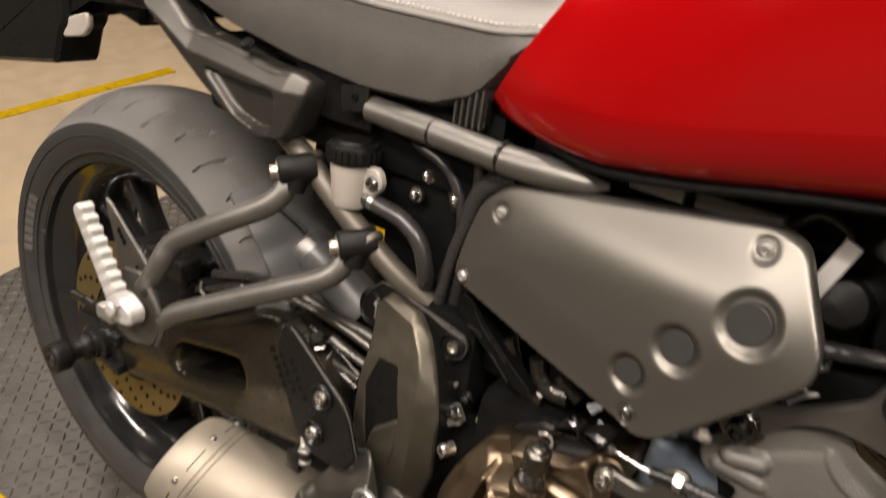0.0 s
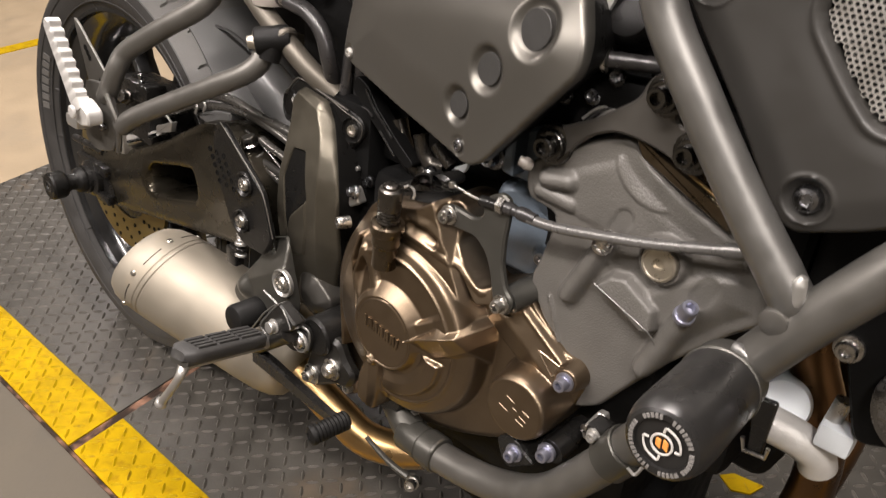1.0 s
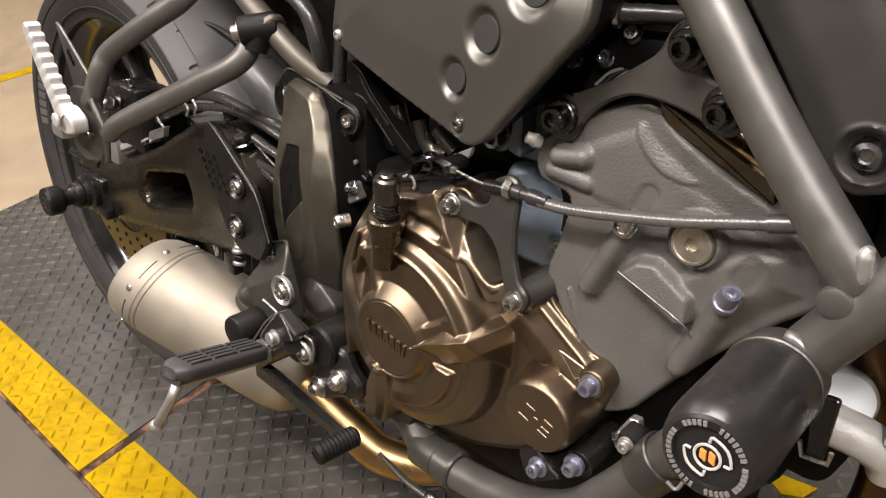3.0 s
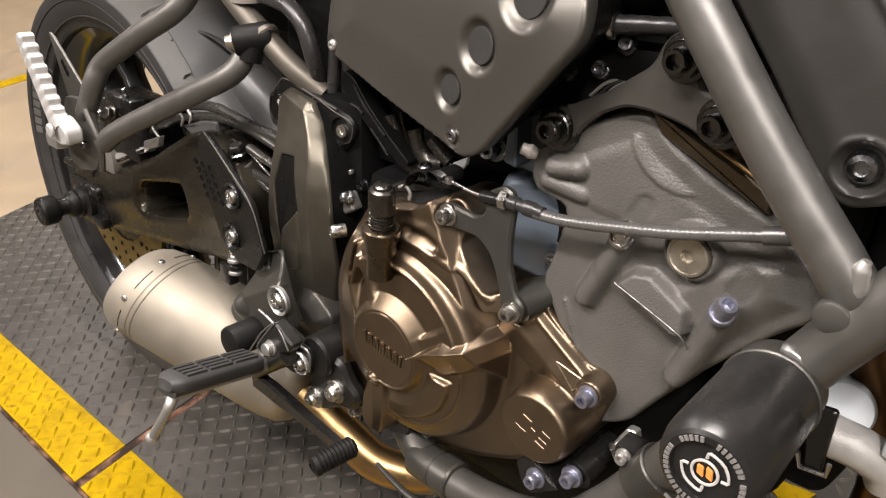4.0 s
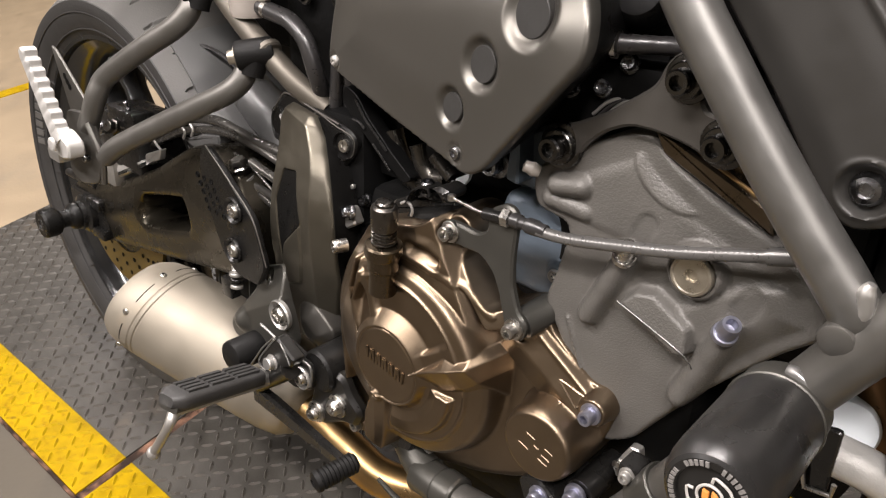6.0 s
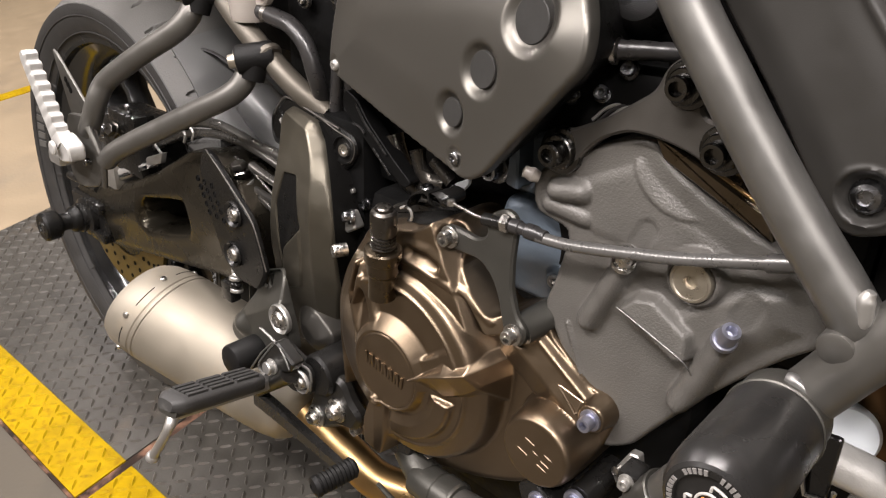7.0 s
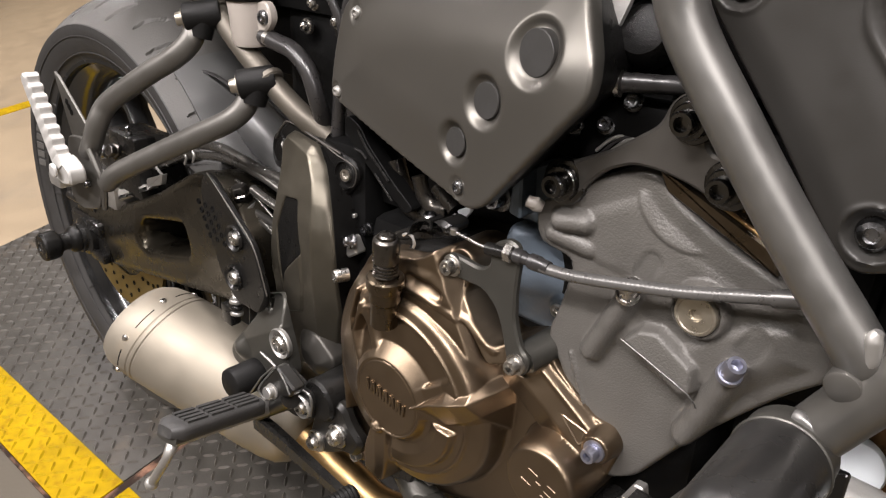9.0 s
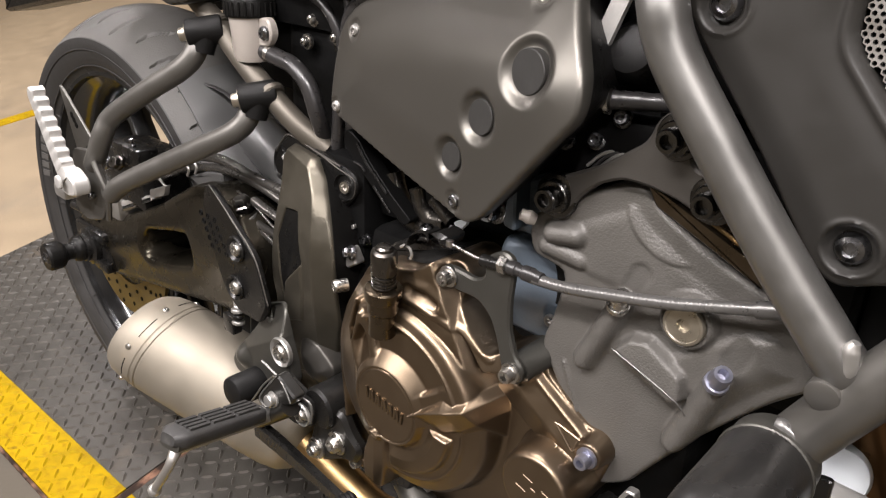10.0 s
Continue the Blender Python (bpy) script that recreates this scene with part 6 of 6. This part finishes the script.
switch = part("brake_switch", block(0.3666, 0.3846, -0.150, -0.138, 0.3402, 0.3618, 0.002), SATIN_BLACK, lower)
for k in range(3):
    part("switch_rib", lathe([(0.0062, 0), (0.0068, 0.001), (0.0068, 0.003), (0.0062, 0.004)], (0.3875, -0.1440, 0.3717), (0.05, -0.2, -1), 14), (STEEL_GREY, SATIN_BLACK, STEEL_GREY)[k], switch).location.z = -0.007 * k
part("switch_spring", tube([(0.3806, -0.1400, 0.3795), (0.3808, -0.1400, 0.3678), (0.3732, -0.1400, 0.3447)], 0.0042, 12, ripple=(0.003, 0.0010)), STEEL_GREY, lower)

# footrest: clevis, rubber with grooves, bank-angle feeler
fr0, fr1 = Vector((0.478, -0.188, 0.306)), Vector((0.497, -0.288, 0.338))
ax = (fr1 - fr0).normalized()
sd = ax.cross(Vector((0, 0, 1))).normalized()
if sd.x < 0:
    sd = -sd
upv = sd.cross(ax).normalized()
if upv.z < 0:
    upv = -upv
footrest = part("footrest", tube([fr0 - ax * 0.012, fr0 + ax * 0.098], 0.0095, 20, 1), STEEL_GREY, bike, "folding rider footrest with grooved black rubber")


def bar_along(c0, c1, w, t, z0, taper=1.0, round_end=False):
    """A bar with a soft cross-section; round_end narrows the outer end."""
    secs = []
    for q in np.linspace(0, 1, 17):
        c = c0.lerp(c1, q)
        ww, tt = w * (1 + (taper - 1) * q), t
        if round_end:
            k = math.sqrt(max(0.0, 1 - max(0.0, (q - 0.86) / 0.145) ** 2)) if q > 0.86 else 1.0
            k *= 0.86 + 0.14 * min(1.0, q / 0.12)
            ww, tt = ww * (0.35 + 0.65 * k), tt * (0.5 + 0.5 * k)
        ring = []
        for a in np.linspace(0, 2 * math.pi, 24, endpoint=False):
            ca, sa = math.cos(a), math.sin(a)
            ring.append(c + sd * (ww * math.copysign(abs(ca) ** 0.55, ca)) + upv * (z0 + tt * math.copysign(abs(sa) ** 0.55, sa)))
        secs.append(ring)
    return loft(secs)


rub = part("rubber", bar_along(fr0 + ax * 0.002, fr1, 0.0145, 0.0075, 0.0068, 1.12, True), PAD_RUBBER, footrest, "grooved worn black rubber pad")
part("peg_casting", bar_along(fr0 - ax * 0.002, fr1 - ax * 0.003, 0.0105, 0.0045, 0.001, 1.1), BRACKET, footrest, "grey cast footrest core")
for q in (-0.0085, -0.003, 0.0025, 0.008):
    for a, b in ((0.008, 0.036), (0.04, 0.066), (0.07, 0.092)):
        part("rubber_rib", loft([[fr0 + ax * s + sd * (q + e) + upv * (0.0138 + hh) for e, hh in ((-0.0021, -0.001), (-0.0017, 0.0021), (0.0017, 0.0021), (0.0021, -0.001))] for s in (a, b)]), PAD_RUBBER, rub)
feel = part("feeler", tube([fr1 - ax * 0.012 - upv * 0.004, fr1 - ax * 0.006 - upv * 0.02, Vector((0.466, -0.290, 0.273))], [0.0058, 0.004, 0.0042], 14), STEEL_GREY, footrest, "steel feeler peg with a ball end")
part("feeler_ball", lathe([(0, -0.0062)] + [(0.0062 * math.cos(a), 0.0062 * math.sin(a)) for a in np.linspace(-1.3, 1.3, 9)] + [(0, 0.0062)], (0.466, -0.290, 0.273), (0.3, 0.2, -1), 18), STEEL_GREY, feel)
clevis = part("footrest_clevis", plate([(0.4950, 0.3559), (0.5014, 0.3588), (0.5265, 0.3459), (0.5189, 0.3347), (0.4798, 0.3123), (0.4687, 0.3126), (0.4699, 0.3230)], -0.1770, -0.163, 0.002, 0.003), FOOT_PAINT, footrest, "black footrest clevis")
for line_pts in ([(0.4994, -0.1775, 0.3581), (0.4853, -0.1775, 0.3409), (0.4716, -0.1775, 0.3234), (0.4707, -0.1775, 0.3158), (0.4806, -0.1775, 0.3136)], [(0.4905, -0.1740, 0.3524), (0.4723, -0.1740, 0.3337), (0.4625, -0.1740, 0.3205), (0.4500, -0.1740, 0.3037)], [(0.5070, -0.1775, 0.3562), (0.5139, -0.1775, 0.3486), (0.5199, -0.1775, 0.3385)]):
    part("clevis_rib", tube(line_pts, 0.0010, 8, 2), POWDER, clevis)
part("clevis_arm", tube([(0.5098, -0.1700, 0.3264), (0.4857, -0.1700, 0.3047), (0.4545, -0.1700, 0.2773)], [0.010, 0.008, 0.006], 14), FOOT_PAINT, clevis)
part("clevis_pin", lathe([(0.0080, 0), (0.0080, 0.0015), (0.0062, 0.0022), (0.0062, 0.0068), (0.0054, 0.0080), (0, 0.0080)], (0.4928, -0.1770, 0.3290), (0, -1, 0.1), 24), STEEL_GREY, clevis)

# brake pedal
secs = []
for x, y, z, high, deep in ((0.446, -0.166, 0.264, 0.0105, 0.0055), (0.48, -0.168, 0.2655, 0.0102, 0.0055), (0.52, -0.171, 0.2668, 0.0088, 0.005), (0.56, -0.175, 0.2690, 0.0070, 0.0045), (0.59, -0.180, 0.2740, 0.0058, 0.004), (0.614, -0.185, 0.2830, 0.0050, 0.004)):
    secs.append([(x, y + deep * q, z + high * w) for q, w in ((-0.6, -1), (0.6, -1), (1, -0.7), (1, 0.7), (0.6, 1), (-0.6, 1), (-1, 0.7), (-1, -0.7))])
pedal = part("brake_pedal", loft(secs), SATIN_BLACK, bike, "glossy black forged brake pedal arm")
prof = [(0.006, 0.0)]
for k in range(9):
    prof += [(0.0095, 0.003 + k * 0.0036), (0.0095, 0.005 + k * 0.0036), (0.0082, 0.0055 + k * 0.0036), (0.0082, 0.0062 + k * 0.0036)]
prof += [(0.0098, 0.036), (0.0092, 0.040), (0.004, 0.042), (0.004, 0.0405), (0, 0.0405)]
part("pedal_toe", lathe(prof, (0.613, -0.180, 0.287), (-0.22, -1, -0.12), 28), RUBBER_DULL, pedal, "ribbed black toe piece", angle=24)

# lower hoses and wires behind the foot bracket
for pts, r in (
        ([(0.1900, -0.0980, 0.4740), (0.2321, -0.1000, 0.4895), (0.2690, -0.1000, 0.4994), (0.3086, -0.1000, 0.5049), (0.3449, -0.1000, 0.5027), (0.3743, -0.1000, 0.4996), (0.4074, -0.1000, 0.4988), (0.4298, -0.1000, 0.4964)], 0.0054),
        ([(0.0963, -0.1020, 0.4116), (0.1616, -0.1020, 0.4443), (0.2195, -0.1020, 0.4715), (0.2394, -0.1020, 0.4792), (0.2820, -0.1020, 0.4901), (0.3158, -0.1020, 0.4959), (0.3572, -0.1020, 0.4965), (0.3863, -0.1020, 0.4941), (0.4112, -0.1020, 0.4899), (0.4317, -0.1020, 0.4854)], 0.0047),
        ([(0.2973, -0.1120, 0.4706), (0.3280, -0.1120, 0.4720), (0.3501, -0.1120, 0.4661)], 0.0016),
        ([(0.3525, -0.1120, 0.4842), (0.3797, -0.1120, 0.4780), (0.4108, -0.1120, 0.4640), (0.4206, -0.1120, 0.4598)], 0.0015),
        ([(0.3822, -0.1120, 0.4828), (0.3990, -0.1120, 0.4790), (0.4219, -0.1120, 0.4753), (0.4309, -0.1120, 0.4737)], 0.0044),
        ([(0.3676, -0.1120, 0.4599), (0.3872, -0.1120, 0.4580), (0.4100, -0.1120, 0.4555), (0.4211, -0.1120, 0.4546)], 0.0040),
        ([(0.3849, -0.1120, 0.4543), (0.3963, -0.1120, 0.4516), (0.4074, -0.1120, 0.4476), (0.4183, -0.1120, 0.4436)], 0.0036)):
    part("brake_line", tube(pts, r, 14), HOSE, bike, "glossy black brake line")
banjo = part("banjo", lathe([(0.0105, -0.014), (0.0115, -0.013), (0.0115, -0.007), (0.0085, -0.006), (0.0085, -0.002), (0.0115, -0.001), (0.0115, 0.004), (0.0095, 0.0055), (0.0088, 0.0115), (0.0075, 0.0130), (0, 0.0130)], (0.3716, -0.1170, 0.4722), (-0.1, -0.3, 1), 6), KNOB, bike, "black banjo bolt on a brake line")
part("banjo_ring", lathe([(0.0085, -0.002), (0.0125, -0.0015), (0.0125, 0.0015), (0.0085, 0.002)], (0.3722, -0.1170, 0.4632), (-0.1, -0.3, 1), 20), STEEL_GREY, banjo)
part("sensor_box", plate([(0.2414, 0.4699), (0.2868, 0.4880), (0.3139, 0.4926), (0.3161, 0.4795), (0.2686, 0.4636)], -0.1060, -0.085, 0.002, 0.003), GREY_PLASTIC, bike, "small dark sensor box")
part("line_sleeve", tube([(0.17, -0.10, 0.455), (0.205, -0.098, 0.468), (0.24, -0.1, 0.478)], 0.0065, 14), RUBBER_DULL, bike)
for pts in ([(0.1818, -0.1100, 0.4643), (0.1807, -0.1100, 0.4544), (0.1897, -0.1100, 0.4483), (0.2003, -0.1100, 0.4442)], [(0.2473, -0.1100, 0.4877), (0.2534, -0.1100, 0.4827), (0.2492, -0.1100, 0.4739)], [(0.2654, -0.1100, 0.4957), (0.2711, -0.1100, 0.4894), (0.2671, -0.1100, 0.4808)]):
    part("line_clip", tube(pts, 0.0016, 8), STEEL_GREY, bike)

# -- crash bar with slider --
bar = part("crash_bar", tube([(0.795, -0.09, 0.728), (0.806, -0.130, 0.7350), (0.815, -0.155, 0.7320), (0.8225, -0.164, 0.7215), (0.8285, -0.165, 0.7065), (0.8400, -0.165, 0.6890), (0.8590, -0.165, 0.6655), (0.8784, -0.165, 0.6415), (0.905, -0.1655, 0.6110), (0.9279, -0.166, 0.5868), (0.942, -0.165, 0.5705), (0.9475, -0.160, 0.5635)], [0.0127] * 11 + [0.006], 28), POWDER, bike, "satin grey tubular crash bar")
part("lower_bar", tube([(1.02, -0.15, 0.655), (0.985, -0.16, 0.612), (0.955, -0.164, 0.566), (0.93, -0.165, 0.522), (0.90, -0.163, 0.466), (0.868, -0.16, 0.408), (0.842, -0.16, 0.365), (0.815, -0.158, 0.330), (0.775, -0.152, 0.302), (0.735, -0.148, 0.287), (0.70, -0.145, 0.279)], 0.0145, 24), PEG_TUBE, bar, "dark satin lower tube")
part("weld_bead", tube([(0.9449, -0.1735, 0.5902), (0.9439, -0.1735, 0.5855), (0.9450, -0.1735, 0.5752), (0.9431, -0.1735, 0.5682)], [0.0022, 0.0040, 0.0038, 0.0020], 12), STEEL_GREY, bar, "bare weld bead")
part("weld_strap", tube([(0.9220, -0.1755, 0.5351), (0.9256, -0.1755, 0.5349), (0.9330, -0.1755, 0.5317), (0.9380, -0.1755, 0.5288)], [0.0030, 0.0042, 0.0042, 0.0026], 12), WOUND, bar, "bare metal weld strap")
part("bar_end_disc", lathe([(0.0082, -0.014), (0.0086, 0.000), (0.0080, 0.0018), (0.0066, 0.0024), (0, 0.0026)], (0.9384, -0.1760, 0.5600), (-0.05, -1, -0.1), 28), PEG_TUBE, bar, "dark rounded tube end")
part("collar", lathe([(0.0155, -0.03), (0.0165, -0.028), (0.0165, -0.004), (0.0155, -0.003), (0.0155, -0.001), (0.0178, 0.0), (0.0178, 0.016), (0.0165, 0.018), (0.014, 0.019)], (0.683, -0.144, 0.279), (1, -0.05, 0.06), 28), BRACKET, bar, "satin dark steel collar")
part("collar_arm", tube([(0.66, -0.140, 0.279), (0.64, -0.135, 0.285), (0.62, -0.13, 0.292), (0.605, -0.12, 0.30)], [0.0165, 0.015, 0.012, 0.010], 20), BRACKET, bar)
part("collar_wedge", plate([(0.602, 0.312), (0.625, 0.316), (0.648, 0.305), (0.64, 0.285), (0.612, 0.288)], -0.146, -0.118, 0.002, 0.003), SATIN_BLACK, bar)
part("clamp_strap", tube([(0.6108, -0.1520, 0.2468), (0.6327, -0.1520, 0.2401), (0.6516, -0.1520, 0.2367), (0.6712, -0.1520, 0.2369)], [0.0022, 0.0030, 0.0034, 0.0034], 10), BRACKET, bar, "dark steel clamp strap")
bolt((0.6796, -0.1550, 0.2382), bar, 0.0056, 0.008, BOLT, 0.0072, axis=(0.4, -1, 0.3))
for p in ((0.5690, -0.1300, 0.2755), (0.6545, -0.1340, 0.2936)):
    bolt(p, bar, 0.0042, 0.004, STEEL_GREY, axis=(0.1, -1, 0.2))
slider = part("slider_puck", lathe([(0.0228, 0.0), (0.0238, 0.003), (0.0240, 0.058), (0.0236, 0.066), (0.0222, 0.0725), (0.0204, 0.0762), (0.0186, 0.0774), (0.0150, 0.0772), (0.0146, 0.0752), (0, 0.0750)], (0.9235, -0.180, 0.5122), (0.02, -1, 0.0), 48), PUCK, bar, "black round crash slider with printed face", angle=24)
part("slider_base", lathe([(0.0230, -0.012), (0.0232, 0.002), (0.0246, 0.003), (0.0246, 0.0040), (0.0236, 0.0048)], (0.9235, -0.180, 0.5122), (0.02, -1, 0.0), 40), BRACKET, slider, "dark ring at the slider base")
FC = Vector((0.9251, -0.2575, 0.5122))
# printed ring as plain bars
for k in range(44):
    if k in (7, 8, 14, 15, 29, 30, 36, 43):
        continue
    a = 2 * math.pi * k / 44 + 0.5
    secs = []
    for s in (-0.045, 0.045):
        secs.append([FC + Vector((r * math.cos(a + s), y, r * math.sin(a + s))) for r, y in ((0.0156, -0.0008), (0.0180, -0.0006), (0.0180, 0.0008), (0.0156, 0.0006))])
    part("print_bar", loft(secs), GREY_PRINT, slider)
ring = [FC + Vector((0.0058 * math.cos(a), 0.0012, 0.0058 * math.sin(a))) for a in np.linspace(0, 2 * math.pi, 25)]
part("logo_ring", tube(ring, 0.0007, 6, 1), WHITE_PRINT, slider, "white printed ring")
for a0 in (45, 225):
    pts = [FC + Vector((r * math.cos(radians(a)), 0.0012, r * math.sin(radians(a)))) for r, a in ((0.0074, a0 - 48), (0.0104, a0 - 42), (0.0106, a0), (0.0104, a0 + 42), (0.0074, a0 + 48))]
    part("logo_arc", tube(pts, 0.0007, 6, 3), WHITE_PRINT, slider)
for s in (-1, 1):
    part("logo_mark", plate([(FC.x + s * 0.002 - 0.0016, FC.z + 0.003 + s * 0.0004), (FC.x + s * 0.002 + 0.0012, FC.z + 0.002), (FC.x + s * 0.002 + 0.0018, FC.z - 0.0028), (FC.x + s * 0.002 - 0.0012, FC.z - 0.0016)], FC.y + 0.0006, FC.y + 0.0022, 0.0002, 0.0005), ORANGE_PRINT, slider, "orange printed mark")
clampo = part("bar_clamp", lathe([(0.0165, -0.012), (0.0175, -0.011), (0.0175, 0.011), (0.0165, 0.012)], (0.868, -0.160, 0.408), (0.5, 0, 0.85), 28), BRACKET, bar, "dark grey tube clamp")
part("clamp_block", block(0.842, 0.856, -0.165, -0.147, 0.409, 0.421, 0.002), SATIN_BLACK, clampo)
bolt((0.849, -0.165, 0.415), clampo, 0.004, 0.004, STEEL_GREY, 0.0055)
part("clamp_hook", tube([(0.893, -0.178, 0.424), (0.890, -0.18, 0.417), (0.884, -0.18, 0.419)], 0.0012, 8), STEEL_GREY, clampo)
tab = part("lower_tab", plate([(0.7643, 0.3527), (0.7792, 0.3646), (0.7919, 0.3550), (0.8038, 0.3490), (0.7794, 0.3303), (0.7717, 0.3355)], -0.1575, -0.150, 0.0015, 0.004), SATIN_BLACK, bar, "black mounting tab")
for p in ((0.784, -0.1578, 0.3493), (0.811, -0.1560, 0.3671)):
    part("bolt_sleeve", tube([Vector(p) + Vector((0.002, 0.004, 0)), Vector(p) + Vector((0.004, 0.045, 0.004))], 0.0105, 18, 1), SATIN_BLACK, tab)
    bolt(p, tab, 0.0054, 0.007, LILAC_BOLT, 0.0080)
part("strap_buckle", plate([(0.8219, 0.3835), (0.8320, 0.4057), (0.8390, 0.4064), (0.8414, 0.3958), (0.8317, 0.3843), (0.8262, 0.3753)], -0.130, -0.122, 0.001, 0.002), STEEL_GREY, bar, "worn steel strap buckle")
part("buckle_pin", tube([(0.8319, -0.1310, 0.3905), (0.8420, -0.1310, 0.4037)], 0.0022, 8, 1), BOLT, bar)
part("buckle_screw", lathe([(0.0030, 0), (0.0030, 0.003), (0.0015, 0.0034), (0, 0.0034)], (0.8261, -0.1300, 0.3872), (-0.3, -1, 0.2), 12), BOLT, bar)

# -- radiator shroud with honeycomb grille --
shroud_line = [(0.800, 0.758), (0.814, 0.732), (0.831, 0.708), (0.875, 0.654), (0.912, 0.604), (0.924, 0.598), (0.960, 0.613), (1.04, 0.66), (1.06, 0.76), (0.98, 0.80), (0.86, 0.785)]
grille_hole = [(0.905, 0.735), (0.905, 0.712), (0.930, 0.683), (0.946, 0.668), (0.960, 0.668), (1.02, 0.70), (1.02, 0.745), (0.96, 0.76)]


def shroud_height(x, z, d):
    g, _, _ = sdf(rounded(grille_hole, 0.008), x, z)
    h = 0.142 + 0.03 * np.clip(x - 0.93, 0, 1) + 0.003 * S(d / 0.02)
    h = h + 0.0025 * S(1 - np.abs(g - 0.005) / 0.004) - 0.006 * S((0.001 - g) / 0.004)
    for cx, cz in ((0.926, 0.620), (0.844, 0.722)):
        r = np.hypot(x - cx, z - cz)
        h = h + 0.0012 * S((0.0165 - r) / 0.003) - 0.0065 * S((0.0142 - r) / 0.005)
    return h


shroud = part("radiator_shroud", relief(shroud_line, shroud_height, -0.125, 0.0012, 0.010, 0.003, holes=(grille_hole,)), SHROUD, bike, "dark grey radiator shroud with honeycomb inlet", angle=60)
for x, z in ((0.926, 0.620), (0.844, 0.722)):
    bolt((x, -0.1385, z), shroud, 0.0086, 0.006, BLACK_BOLT, dome=True)
part("shroud_back", plate([(x, z) for x, z in shroud_line], -0.124, -0.118, 0.0015, 0.01), DARK, shroud)
verts, faces = [], []
P = 0.0034
gl = rounded(grille_hole, 0.004)
for i in range(37):
    for jj in range(35):
        cx, cz = 0.902 + (i + 0.5 * (jj % 2)) * P, 0.660 + jj * P * 0.866
        d0, _, _ = sdf(gl, np.array([cx]), np.array([cz]))
        if d0[0] > -0.001:
            continue
        y = -0.1385 - 0.03 * max(cx - 0.93, 0)
        b = len(verts)
        for rr, dy in ((P * 0.577, 0.0), (P * 0.36, 0.0), (P * 0.36, 0.005)):
            verts += [(cx + rr * math.sin(q * math.pi / 3), y + dy, cz + rr * math.cos(q * math.pi / 3)) for q in range(6)]
        for q in range(6):
            n = (q + 1) % 6
            faces += [(b + q, b + n, b + 6 + n, b + 6 + q), (b + 6 + q, b + 6 + n, b + 12 + n, b + 12 + q)]
part("grille", mesh_of(verts, faces), STEEL_GREY, shroud, "fine metal honeycomb grille")

# -- front exhaust and lower machinery --
for y in (-0.04, 0.05):
    part("front_pipe", tube([(0.905, y, 0.55), (0.926, y, 0.51), (0.945, y, 0.470), (0.963, y, 0.432), (0.972, y * 0.8, 0.36), (0.95, y * 0.5, 0.22), (0.90, y * 0.4, 0.15)], 0.0165, 24), BROWN_PIPE, bike, "brown heat-tinted front exhaust pipe")
part("oil_filter", lathe([(0.016, -0.03), (0.019, -0.028), (0.0195, 0.012), (0.0175, 0.016), (0, 0.0165)], (0.936, -0.055, 0.444), (0.25, -1, 0.3), 36), FILTER, bike, "pale round oil filter")
pipe = part("silver_pipe", tube([(0.936, -0.104, 0.4525), (0.946, -0.100, 0.4495), (0.959, -0.095, 0.4455), (0.971, -0.087, 0.436), (0.9755, -0.082, 0.424)], 0.0128, 24), ALLOY, bike, "bare alloy coolant pipe")
part("pipe_tab", plate([(0.931, 0.478), (0.946, 0.480), (0.947, 0.436), (0.938, 0.434)], -0.123, -0.118, 0.001, 0.003), SATIN_BLACK, pipe)
part("wire_clip", tube([(0.933, -0.124, 0.446), (0.936, -0.124, 0.437), (0.950, -0.124, 0.439), (0.950, -0.124, 0.447)], 0.0016, 8, 1), BOLT, pipe)
part("plug_block", block(0.969, 0.991, -0.104, -0.086, 0.452, 0.470, 0.003), FILTER, bike, "pale plastic plug")
part("plug_neck", tube([(0.974, -0.092, 0.466), (0.976, -0.092, 0.486)], 0.0055, 12, 1), BOLT, bike)
part("front_case", block(0.87, 0.925, -0.10, 0.10, 0.375, 0.50, 0.02), DARK, bike)
# filler box whose near-black colour gives the darkness behind the bars
part("radiator_side", block(0.93, 1.03, -0.105, 0.10, 0.545, 0.66, 0.012), DARK, bike)
part("lower_cover", plate([(0.88, 0.375), (0.885, 0.42), (0.93, 0.455), (0.955, 0.43), (0.952, 0.405), (0.941, 0.369), (0.913, 0.369)], -0.06, 0.05, 0.006, 0.02), DARK, bike, "black cover ahead of the engine")
horn = part("horn", lathe([(0.028, 0), (0.03, 0.003), (0.029, 0.008), (0.02, 0.010), (0.012, 0.009), (0.010, 0.013), (0, 0.013)], (1.02, -0.115, 0.515), (-0.1, -1, 0.2), 36), BLACK_BOLT, bike, "round black horn")
part("horn_plate", plate([(0.955, 0.56), (1.03, 0.58), (1.06, 0.50), (0.99, 0.47)], -0.11, -0.10, 0.002, 0.01), DARK, bike)
bolt((0.969, -0.112, 0.531), bike, 0.0065, 0.006, BOLT, 0.009)
# side stand, far side
part("side_stand", tube([(0.60, 0.11, 0.27), (0.62, 0.20, 0.14), (0.63, 0.265, 0.066)], 0.010, 14, 1), SATIN_BLACK, bike, "black side stand")
part("stand_foot", plate([(0.60, 0.060), (0.66, 0.062), (0.66, 0.072), (0.60, 0.070)], 0.25, 0.29, 0.002, 0.003), SATIN_BLACK, bike)
